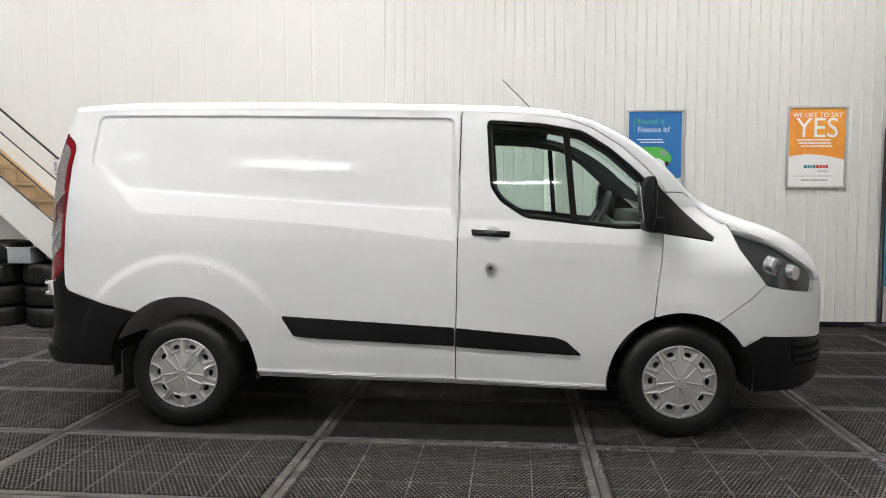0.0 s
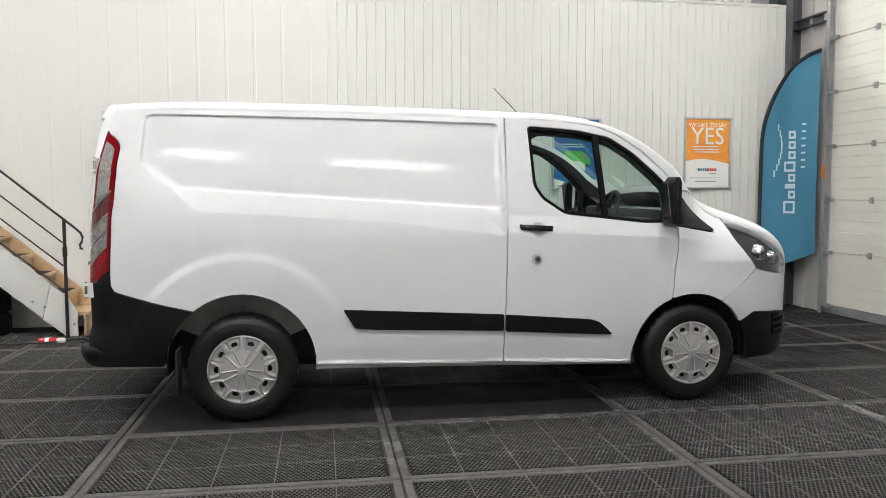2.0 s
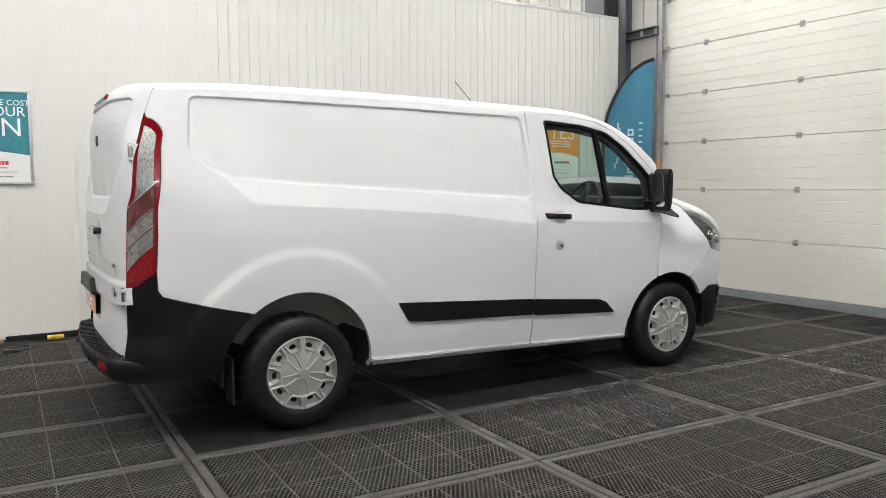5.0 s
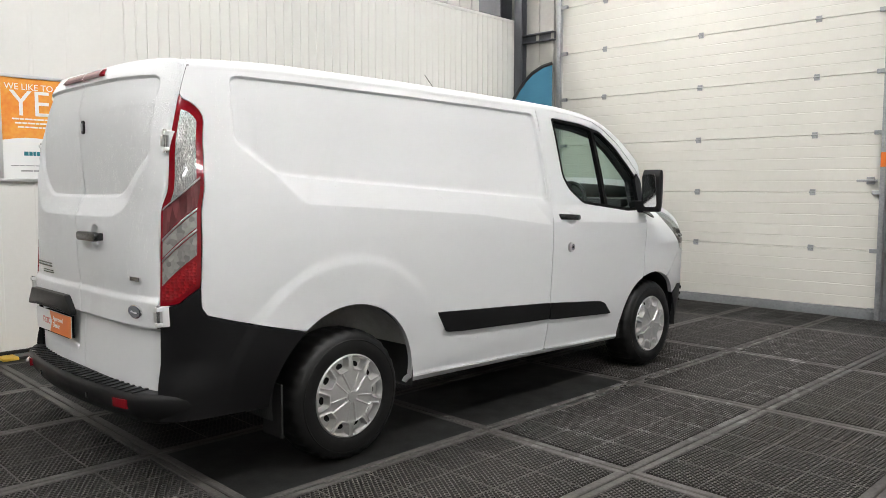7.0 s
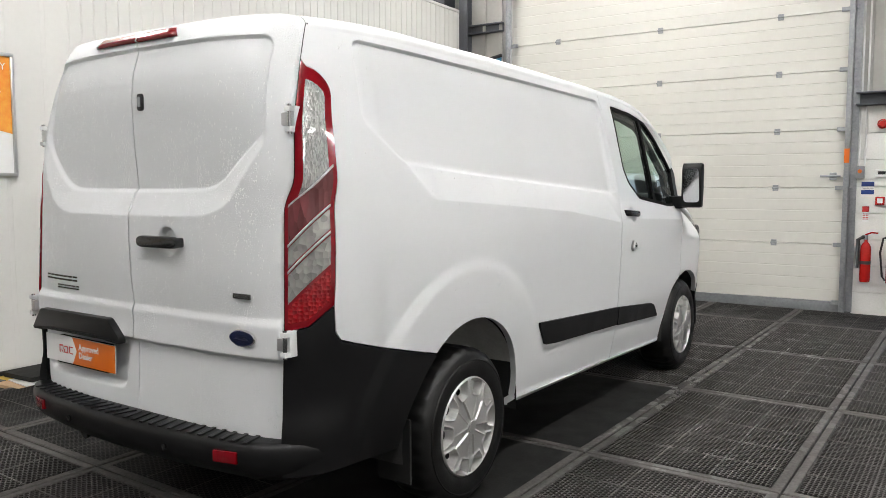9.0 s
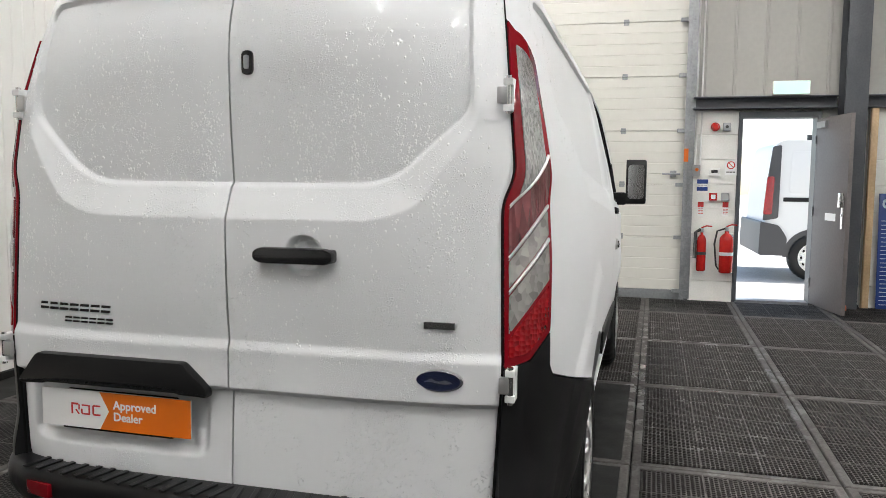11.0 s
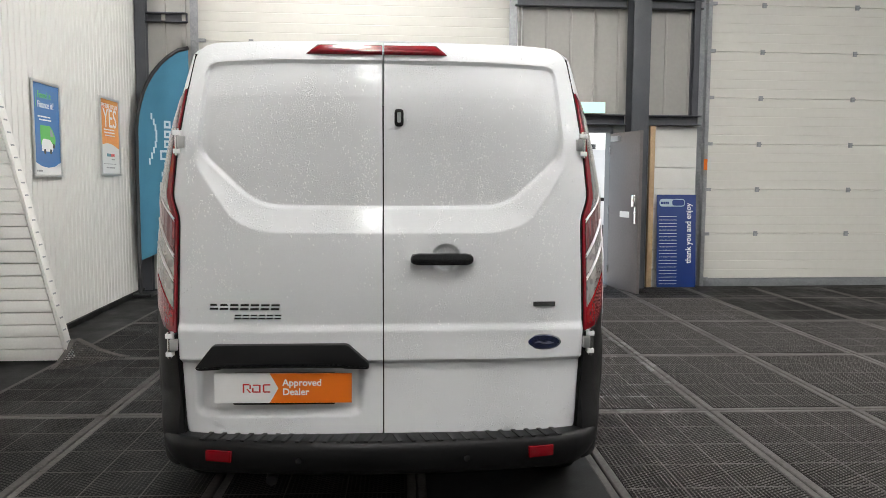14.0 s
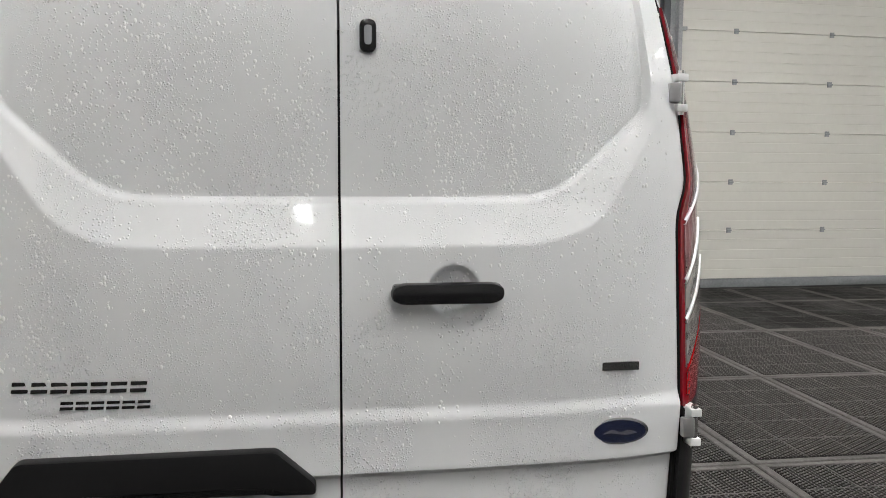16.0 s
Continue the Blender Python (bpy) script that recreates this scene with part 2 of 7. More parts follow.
CARD = worn(material("cardboard", (0.45, 0.3, 0.17), 0.85), (0.38, 0.25, 0.14), (0.52, 0.36, 0.22), 6, 60, 0.1)
YELLOW = worn(material("yellow_paint", (0.7, 0.45, 0.05), 0.6), (0.55, 0.35, 0.04), (0.75, 0.5, 0.08), 8, 60, 0.1)


def wet_floor(m, patches, place):
    """Gloss of the matting: dry rubber, damp patches, and standing water where the van dripped."""
    rough = node(m, "ShaderNodeMapRange", From_Min=0.46, From_Max=0.6, To_Min=0.72, To_Max=0.5)
    link(m, patches, rough.inputs[0])
    far = node(m, "ShaderNodeVectorMath")
    far.operation = "DISTANCE"
    shift = node(m, "ShaderNodeMapping")
    shift.inputs["Scale"].default_value = (0.36, 1.3, 0.0)
    link(m, place, shift.inputs[0])
    link(m, shift.outputs[0], far.inputs[0])
    far.inputs[1].default_value = (1.2 * 0.36, 3.75 * 1.3, 0.0)
    reach = node(m, "ShaderNodeMapRange", From_Min=1.1, From_Max=0.2)
    link(m, far.outputs["Value"], reach.inputs[0])
    pool = node(m, "ShaderNodeTexNoise", Scale=6.5, Detail=5.0, Roughness=0.65)
    link(m, place, pool.inputs["Vector"])
    gate = node(m, "ShaderNodeMath")
    gate.operation = "MULTIPLY"
    link(m, reach.outputs[0], gate.inputs[0])
    edge = node(m, "ShaderNodeMapRange", From_Min=0.51, From_Max=0.57)
    link(m, pool.outputs[0], edge.inputs[0])
    link(m, edge.outputs[0], gate.inputs[1])
    mix = node(m, "ShaderNodeMix")
    link(m, gate.outputs[0], mix.inputs[0])
    link(m, rough.outputs[0], mix.inputs[2])
    mix.inputs[3].default_value = 0.07
    link(m, mix.outputs[0], bsdf(m).inputs["Roughness"])
    sheen = node(m, "ShaderNodeMapRange", To_Min=0.08, To_Max=0.4)
    link(m, gate.outputs[0], sheen.inputs[0])
    link(m, sheen.outputs[0], bsdf(m).inputs["Specular IOR Level"])


def mat_material(holes):
    """Black rubber matting, in part wet; holes: honeycomb openings drawn as relief, their shade painted near-black, for
    mats far from the van.
    """
    m = material("rubber_matting_holed" if holes else "rubber_matting", (0.03, 0.03, 0.03), 0.6)
    geo = node(m, "ShaderNodeNewGeometry").outputs["Position"]
    big = node(m, "ShaderNodeTexNoise", Scale=0.9, Detail=5.0, Roughness=0.65)
    link(m, geo, big.inputs["Vector"])
    dust = node(m, "ShaderNodeTexNoise", Scale=26.0, Detail=5.0)
    link(m, geo, dust.inputs["Vector"])
    ramp = node(m, "ShaderNodeValToRGB")
    ramp.color_ramp.elements[0].position, ramp.color_ramp.elements[1].position = 0.35, 0.75
    # flat far mats toned darker, to match nets with shaded hole walls
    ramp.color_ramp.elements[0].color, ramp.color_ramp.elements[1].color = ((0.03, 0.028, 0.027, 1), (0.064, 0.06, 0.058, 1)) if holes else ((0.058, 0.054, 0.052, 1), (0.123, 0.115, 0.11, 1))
    link(m, dust.outputs[0], ramp.inputs[0])
    wet_floor(m, big.outputs[0], geo)
    colour = ramp.outputs[0]
    height = dust.outputs[0]
    if holes:
        co = node(m, "ShaderNodeTexCoord").outputs["Object"]
        sp = node(m, "ShaderNodeSeparateXYZ")
        link(m, co, sp.inputs[0])

        def op(kind, a, b=None):
            n = node(m, "ShaderNodeMath")
            n.operation = kind
            for i, v in enumerate((a, b)):
                if v is None:
                    continue
                if isinstance(v, (int, float)):
                    n.inputs[i].default_value = v
                else:
                    link(m, v, n.inputs[i])
            return n.outputs[0]

        px, py = PITCH, PITCH * math.sqrt(3)
        near = []
        for ox, oy in ((0.0, 0.0), (0.5, 0.5)):
            fx = op("ABSOLUTE", op("SUBTRACT", op("FRACT", op("ADD", op("DIVIDE", sp.outputs[0], px), ox)), 0.5))
            fy = op("ABSOLUTE", op("SUBTRACT", op("FRACT", op("ADD", op("DIVIDE", sp.outputs[1], py), oy)), 0.5))
            dx, dy = op("MULTIPLY", fx, px), op("MULTIPLY", fy, py)
            near.append(op("SQRT", op("ADD", op("MULTIPLY", dx, dx), op("MULTIPLY", dy, dy))))
        d = op("MINIMUM", near[0], near[1])
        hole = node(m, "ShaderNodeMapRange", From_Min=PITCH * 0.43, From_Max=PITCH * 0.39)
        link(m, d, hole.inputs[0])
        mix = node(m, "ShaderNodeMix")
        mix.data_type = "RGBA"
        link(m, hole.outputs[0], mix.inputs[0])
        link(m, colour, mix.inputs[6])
        # near-black painted for the shade down each opening
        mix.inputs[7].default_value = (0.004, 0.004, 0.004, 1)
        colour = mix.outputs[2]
        height = op("SUBTRACT", op("MULTIPLY", dust.outputs[0], 0.1), hole.outputs[0])
    link(m, colour, bsdf(m).inputs["Base Color"])
    k = node(m, "ShaderNodeBump", Strength=0.5, Distance=0.004)
    link(m, height, k.inputs["Height"])
    link(m, k.outputs[0], bsdf(m).inputs["Normal"])
    return m


PITCH = 0.0245
MAT = mat_material(False)
MAT_HOLED = mat_material(True)
MAT_EDGE = worn(material("mat_edge_rubber", (0.09, 0.09, 0.085), 0.5), (0.05, 0.047, 0.045), (0.125, 0.118, 0.112), 2.2, 55, 0.25, (0.22, 0.7), 0.004)
edge_place = node(MAT_EDGE, "ShaderNodeNewGeometry").outputs["Position"]
edge_damp = node(MAT_EDGE, "ShaderNodeTexNoise", Scale=0.9, Detail=5.0, Roughness=0.65)
link(MAT_EDGE, edge_place, edge_damp.inputs["Vector"])
wet_floor(MAT_EDGE, edge_damp.outputs[0], edge_place)


# ---- building blocks ----
def from_arrays(name, verts, faces, mats, parent=None, label="", smooth=True, index=None):
    me = bpy.data.meshes.new(name)
    me.from_pydata([tuple(map(float, v)) for v in verts], [], [tuple(map(int, f)) for f in faces])
    mats = mats if isinstance(mats, (list, tuple)) else [mats]
    for m in mats:
        me.materials.append(m)
    if smooth:
        me.polygons.foreach_set("use_smooth", [True] * len(me.polygons))
    if index is not None:
        me.polygons.foreach_set("material_index", index)
    me.update()
    ob = new(name, me)
    if parent:
        ob.parent = parent
    if label:
        ob["label"] = label
    return ob


def part(name, bm, mat, parent=None, label="", smooth=False):
    me = bpy.data.meshes.new(name)
    bmesh.ops.recalc_face_normals(bm, faces=bm.faces)
    bm.to_mesh(me)
    bm.free()
    me.materials.append(mat)
    if smooth:
        me.polygons.foreach_set("use_smooth", [True] * len(me.polygons))
        me.set_sharp_from_angle(angle=radians(38))
    ob = new(name, me)
    if parent:
        ob.parent = parent
    if label:
        ob["label"] = label
    return ob


def empty(name, x=0, y=0, z=0, rz=0):
    ob = new(name)
    ob.matrix_world = pose(x, y, z, 0, 0, rz)
    return ob


def add_box(bm, lo, hi, bevel=0.0, m=None):
    sx, sy, sz = (hi[i] - lo[i] for i in range(3))
    at = Matrix.Translation([(lo[i] + hi[i]) / 2 for i in range(3)]) @ Matrix.Diagonal((sx, sy, sz, 1))
    made = bmesh.ops.create_cube(bm, size=1.0, matrix=(m or Matrix()) @ at)["verts"]
    if bevel:
        edges = {e for v in made for e in v.link_edges}
        bmesh.ops.bevel(bm, geom=list(edges), offset=bevel, segments=2, affect="EDGES", profile=0.6)


def box(name, lo, hi, mat, parent=None, label="", bevel=0.0):
    bm = bmesh.new()
    add_box(bm, lo, hi, bevel)
    return part(name, bm, mat, parent, label, bevel > 0)


def add_cyl(bm, a, b, r, seg=16, r2=None, caps=True):
    a, b = Vector(a), Vector(b)
    d = b - a
    m = Matrix.Translation((a + b) / 2) @ d.to_track_quat("Z", "Y").to_matrix().to_4x4()
    bmesh.ops.create_cone(bm, cap_ends=caps, segments=seg, radius1=r, radius2=r if r2 is None else r2, depth=d.length, matrix=m)


def cyl(name, a, b, r, mat, parent=None, label="", seg=16, r2=None):
    bm = bmesh.new()
    add_cyl(bm, a, b, r, seg, r2)
    return part(name, bm, mat, parent, label, True)


def tube(name, points, r, mat, parent=None, label="", seg=10):
    """A bent bar through the points, one mesh."""
    pts = [Vector(p) for p in points]
    verts, faces = [], []
    up = Vector((0.13, 0.2, 0.97))
    for i, p in enumerate(pts):
        d = (pts[min(i + 1, len(pts) - 1)] - pts[max(i - 1, 0)]).normalized()
        a = d.cross(up).normalized()
        b = d.cross(a)
        for k in range(seg):
            t = 2 * math.pi * k / seg
            verts.append(p + (a * math.cos(t) + b * math.sin(t)) * r)
    for i in range(len(pts) - 1):
        for k in range(seg):
            j = (k + 1) % seg
            faces.append((i * seg + k, i * seg + j, (i + 1) * seg + j, (i + 1) * seg + k))
    faces.append(tuple(range(seg)))
    faces.append(tuple(range((len(pts) - 1) * seg, len(pts) * seg))[::-1])
    return from_arrays(name, verts, faces, mat, parent, label)


def prism(name, outline, depth, mat, parent=None, label="", m=None, bevel=0.0):
    """The outline (u, v) drawn out by depth along w; m carries (u, v, w) into place."""
    bm = bmesh.new()
    low = [bm.verts.new((u, v, 0)) for u, v in outline]
    f = bm.faces.new(low)
    up = bmesh.ops.extrude_face_region(bm, geom=[f])["geom"]
    bmesh.ops.translate(bm, vec=(0, 0, depth), verts=[g for g in up if isinstance(g, bmesh.types.BMVert)])
    if bevel:
        top = [e for e in bm.edges if all(abs(v.co.z - depth) < 1e-6 for v in e.verts)]
        bmesh.ops.bevel(bm, geom=top, offset=bevel, segments=2, affect="EDGES", profile=0.6)
    if m:
        bmesh.ops.transform(bm, matrix=m, verts=bm.verts)
    return part(name, bm, mat, parent, label, bevel > 0)


def rect(w, h, x=0.0, y=0.0):
    return [(x - w / 2, y - h / 2), (x + w / 2, y - h / 2), (x + w / 2, y + h / 2), (x - w / 2, y + h / 2)]


def words(name, text, size, mat, parent, m, align="LEFT", label="", depth=0.0012, squeeze=1.0, bold=0.0):
    """Flat raised lettering in the built-in font; m carries the text's plane into place."""
    cu = bpy.data.curves.new(name, "FONT")
    cu.body, cu.size, cu.align_x, cu.extrude = text, size, align, depth
    cu.resolution_u = 3
    cu.offset = bold
    ob = bpy.data.objects.new(name, cu)
    me = bpy.data.meshes.new_from_object(ob)
    bpy.data.objects.remove(ob)
    me.name = name
    me.transform(m @ Matrix.Diagonal((squeeze, 1, 1, 1)))
    me.materials.clear()
    me.materials.append(mat)
    made = new(name, me)
    made.parent = parent
    if label:
        made["label"] = label
    return made


def smooth01(t):
    t = np.clip(t, 0, 1)
    return t * t * (3 - 2 * t)

# unseen south wall: pale tone chosen to bounce light onto the van's side
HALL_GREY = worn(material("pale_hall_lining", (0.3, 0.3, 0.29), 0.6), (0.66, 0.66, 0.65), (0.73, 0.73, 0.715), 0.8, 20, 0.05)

# unseen west wall: darker tone chosen to keep rear reflections dark
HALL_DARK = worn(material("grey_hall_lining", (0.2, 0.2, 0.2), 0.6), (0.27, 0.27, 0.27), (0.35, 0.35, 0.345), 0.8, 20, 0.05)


# ---- the hall: floor, walls, roof ----
NORTH, EAST = 8.344, 4.98


def setting(ob, label="", category=""):
    return tagged(ob, label, category, kind="structure")


setting(box("floor", (-12.2, -7.7, -0.25), (EAST + 0.22, 11.2, -0.022), RUBBER), "black rubber sheet floor of the hall", "floor")


def ribbed_wall(name, a, b, z0, z1, thick, mat, pitch=0.2, groove=0.012, side=1, rib=0.03):
    """A wall of upright steel panels with shallow ribs on the face that looks into the hall; a, b: its ends in plan."""
    a, b = Vector((*a, 0)), Vector((*b, 0))
    along = (b - a).normalized()
    out = Vector((-along.y, along.x, 0)) * side
    n = round((b - a).length / pitch)
    line = []
    for i in range(n):
        s = (b - a).length * i / n
        w = (b - a).length / n
        for ds, d in ((0.0, 0.0), (w * 0.47, 0.0), (w * 0.47 + 0.006, groove), (w * 0.47 + rib, groove), (w * 0.47 + rib + 0.006, 0.0)):
            line.append(a + along * (s + ds) + out * d)
    line.append(b)
    verts, faces = [], []
    for p in line:
        verts += [(p.x, p.y, z0), (p.x, p.y, z1)]
    k = len(line)
    for p in (b - out * thick, a - out * thick):
        verts += [(p.x, p.y, z0), (p.x, p.y, z1)]
    for i in range(k + 1):
        faces.append((2 * i, 2 * i + 2, 2 * i + 3, 2 * i + 1))
    faces.append((2 * k + 2, 0, 1, 2 * k + 3))
    faces.append([2 * i + 1 for i in range(k + 2)])
    return from_arrays(name, verts, faces, mat, smooth=False)


# inner partition of ribbed white panels, open above
setting(ribbed_wall("wall_north", (-12.0, NORTH), (-0.9, NORTH), 0.0, 3.73, 0.1, WALL_WHITE, 0.3, 0.0015, -1), "smooth white steel panel partition wall", "wall")
setting(ribbed_wall("wall_north", (-0.9, NORTH), (5.09, NORTH), 0.0, 3.73, 0.1, WALL_WHITE, 0.109, 0.006, -1, 0.012), "white ribbed steel panel partition wall", "wall")
setting(box("trim", (-12.0, NORTH - 0.015, 3.731), (5.1, NORTH + 0.115, 3.765), WALL_WHITE), "white capping along the partition's top edge", "trim")
setting(ribbed_wall("wall_far", (-12.0, 10.9), (EAST + 0.2, 10.9), 0.0, 6.2, 0.2, WALL_WHITE, 0.4, 0.02, -1), "pale steel wall behind the partition", "wall")
# west and south walls are unseen, added to close the hall and shape light
setting(box("wall_west", (-12.2, -7.7, -0.02), (-12.0, 11.1, 6.2), HALL_DARK), "unseen end wall closing the hall, toned dark for reflections", "wall")
setting(box("wall_south", (-12.0, -7.7, -0.02), (EAST + 0.2, -7.5, 6.2), HALL_GREY), "unseen side wall closing the hall, toned pale to bounce light", "wall")
setting(box("ceiling", (-12.2, -7.7, 6.2), (EAST + 0.22, 11.1, 6.35), CLAD_GREY), "pale grey steel roof lining", "ceiling")

# east wall: solid pieces round the two vehicle doors and the side door
for lo, hi in (((-7.5, 0), (-3.45, 6.2)), ((7.6, 0), (10.9, 6.2)), ((-3.45, 4.7), (0.86, 6.2)), ((3.5, 4.7), (7.6, 6.2))):
    setting(ribbed_wall("wall_east", (EAST, lo[0]), (EAST, hi[0]), lo[1], hi[1], 0.2, CLAD_GREY, 0.25, 0.02, 1, 0.05), "grey profiled steel cladding of the outer wall", "wall")
setting(ribbed_wall("wall_east", (EAST + 0.06, 0.86), (EAST + 0.06, 3.5), 2.3, 6.2, 0.14, CLAD_GREY, 0.33, 0.012, 1, 0.03), "grey profiled steel cladding above the side door", "wall")
backing = setting(box("wall_east", (EAST + 0.05, 0.86, 0), (EAST + 0.2, 2.1, 2.3), BLOCK_WHITE), "white painted blockwork beside the side door", "wall")
backing2 = setting(box("wall_east", (EAST + 0.05, 2.92, 0), (EAST + 0.2, 3.5, 2.3), BLOCK_WHITE), "white painted blockwork with the fire equipment", "wall")
setting(box("wall_east", (EAST + 0.05, 2.1, 2.17), (EAST + 0.2, 2.92, 2.3), BLOCK_WHITE), "white painted lintel over the side door", "wall")


def block_courses(parent, y0, y1):
    """Painted courses with sunk joints on the face of a backing wall."""
    bm = bmesh.new()
    add_box(bm, (-0.048, 0, 0), (0.002, y1 - y0, 0.276), 0.004)
    ob = part("course", bm, BLOCK_WHITE, parent)
    mesh = ob.data
    for row in range(8):
        if row:
            ob = new("course", mesh)
            ob.parent = parent
        ob.matrix_basis = pose(EAST + 0.05, y0, -0.06 + row * 0.282)


def steel_member(name, lo, hi, label, category):
    """An I-section along its longest side."""
    bm = bmesh.new()
    d = [hi[i] - lo[i] for i in range(3)]
    if d[2] >= d[1]:
        add_box(bm, lo, (lo[0] + 0.014, hi[1], hi[2]), 0.002)
        add_box(bm, (hi[0] - 0.014, lo[1], lo[2]), hi, 0.002)
        c = (lo[1] + hi[1]) / 2
        add_box(bm, (lo[0] + 0.014, c - 0.006, lo[2]), (hi[0] - 0.014, c + 0.006, hi[2]))
    else:
        add_box(bm, lo, (hi[0], hi[1], lo[2] + 0.014), 0.002)
        add_box(bm, (lo[0], lo[1], hi[2] - 0.014), hi, 0.002)
        c = hi[0] - 0.02
        add_box(bm, (c - 0.03, lo[1], lo[2] + 0.014), (c - 0.018, hi[1], hi[2] - 0.014))
    return tagged(part(name, bm, STEEL_GREY, None, "", True), label, category, kind="structure")


steel_member("column", (4.68, 1.70, 0.0), (4.96, 1.93, 6.2), "dark grey steel column beside the side door", "column")
steel_member("column", (4.70, 8.47, 0.0), (4.97, 8.87, 6.2), "dark grey steel column behind the partition", "column")
steel_member("column", (4.85, 8.2, 0.0), (4.972, 8.332, 6.2), "slim dark grey steel post at the end of the partition", "column")
steel_member("column", (4.9, 0.94, 2.34), (5.03, 1.02, 6.2), "slim dark grey steel post", "column")
steel_member("beam", (4.86, 0.9, 2.2), (5.02, 1.69, 2.335), "dark grey steel rail over the side door", "beam")
steel_member("beam", (4.86, 1.94, 2.2), (5.02, 3.46, 2.335), "dark grey steel rail over the side door", "beam")
steel_member("beam", (4.9, 7.7, 3.43), (5.02, 8.3, 3.55), "dark grey steel rail in the corner", "beam")
steel_member("beam", (4.9, 0.9, 3.75), (5.02, 1.69, 3.87), "dark grey steel rail of the upper wall", "beam")
steel_member("beam", (4.9, 1.94, 3.75), (5.02, 3.46, 3.87), "dark grey steel rail of the upper wall", "beam")


def sectional_door(name, y0, y1, hinges, number):
    """A white sectional overhead door: ribbed sections, rubber foot, hinges, tracks with rollers."""
    door = tagged(empty(name, EAST, (y0 + y1) / 2, 0), "closed white ribbed sectional vehicle door with grey hinges", "door", kind="structure")
    yc = (y0 + y1) / 2
    joints = [0.095, 0.722, 1.335, 1.958, 2.586, 3.21, 3.836, 4.46]
    for a, b in zip(joints, joints[1:]):
        prof = [(0.0, a + 0.006)]
        n = 5
        for i in range(1, n):
            z = a + (b - a) * i / n
            prof += [(0.0, z - 0.006), (0.003, z), (0.0, z + 0.006)]
        prof.append((0.0, b - 0.006))
        verts, faces = [], []
        full = prof + [(0.016, b - 0.0003), (0.04, b - 0.0003), (0.04, a + 0.0003), (0.016, a + 0.0003)]
        for y in (y0 + 0.02 - yc, y1 - 0.02 - yc):
            verts += [(dx, y, z) for dx, z in full]
        k = len(full)
        for i in range(k):
            j = (i + 1) % k
            faces.append((i, j, k + j, k + i))
        faces += [tuple(range(k))[::-1], tuple(range(k, 2 * k))]
        from_arrays("panel", verts, faces, DOOR_WHITE, door, smooth=False)
    box("bottom_seal", (-0.012, y0 + 0.02 - yc, -0.018), (0.05, y1 - 0.02 - yc, 0.093), GREY_BASE, door, "grey rubber bottom seal", 0.006)
    first = None
    for z in joints[1:-1]:
        for y in hinges:
            if first is None:
                bm = bmesh.new()
                add_box(bm, (-0.014, -0.03, -0.034), (0.0, 0.03, 0.034), 0.004)
                add_cyl(bm, (-0.02, -0.034, 0.0), (-0.02, 0.034, 0.0), 0.009, 10)
                add_box(bm, (-0.022, -0.012, -0.028), (-0.014, 0.012, -0.012), 0.002)
                first = ob = part("hinge", bm, GALV, door)
            else:
                ob = new("hinge", first.data)
                ob.parent = door
            ob.matrix_basis = pose(0, y - yc, z)
    for side, y in ((-1, y0), (1, y1)):
        track = empty("track")
        track.parent = door
        bm = bmesh.new()
        o = y - yc
        add_box(bm, (-0.105, o - 0.004 if side < 0 else o - 0.004, 0.0), (-0.012, o + 0.004, 4.7))
        add_box(bm, (-0.105, min(o, o - side * 0.05), 0.0), (-0.1, max(o, o - side * 0.05), 4.7))
        add_box(bm, (-0.016, min(o, o + side * 0.07), 0.0), (-0.008, max(o, o + side * 0.07), 4.7))
        part("rail", bm, GALV, track)
        for z in joints[:-1]:
            bm = bmesh.new()
            add_box(bm, (-0.075, min(o - side * 0.13, o), z - 0.022), (-0.03, max(o - side * 0.13, o), z + 0.022), 0.005)
            add_cyl(bm, (-0.06, o - side * 0.1, z), (-0.06, o + side * 0.035, z), 0.008, 8)
            add_cyl(bm, (-0.06, o - side * 0.012, z), (-0.06, o - side * 0.034, z), 0.024, 14)
            part("roller", bm, GALV, track)
        box("sticker", (-0.108, min(o, o - side * 0.05), 1.6), (-0.1055, max(o, o - side * 0.05), 1.75), ORANGE_PLAIN, track, "orange warning sticker")
    return door


north_door = sectional_door("door_1", 3.5, 7.6, (4.235, 5.573, 6.905), 1)
sectional_door("door_2", -3.42, 0.84, (0.018, -1.315, -2.65), 2)
bm = bmesh.new()
add_box(bm, (-0.05, -1.93, 1.42), (-0.005, -1.86, 1.5), 0.006)
add_cyl(bm, (-0.06, -1.97, 1.46), (-0.06, -1.77, 1.46), 0.012, 10)
part("latch", bm, GALV, north_door, "steel slide bolt")

# side door, standing open into the hall
frame_ob = tagged(empty("door_3", EAST, 2.12, 0), "open grey steel side door to the yard", "door", kind="structure")
bm = bmesh.new()
add_box(bm, (-0.03, -0.03, 0), (0.2, 0.012, 2.17), 0.003)
add_box(bm, (-0.03, 0.79, 0), (0.2, 0.83, 2.17), 0.003)
add_box(bm, (-0.03, 0.012, 2.1), (0.2, 0.79, 2.17), 0.003)
part("door_frame", bm, STEEL_GREY, frame_ob)
box("threshold", (-0.02, 0.013, -0.02), (0.2, 0.789, 0.012), GALV, frame_ob)
leaf = box("leaf", (0, -0.022, 0.01), (0.83, 0.022, 2.08), STEEL_DOOR, frame_ob, "grey painted steel leaf", 0.003)
leaf.matrix_basis = pose(-0.03, -0.01, 0, 0, 0, 180 + 9)
bm = bmesh.new()
add_box(bm, (0.735, -0.034, 0.9), (0.785, -0.022, 1.26), 0.004)
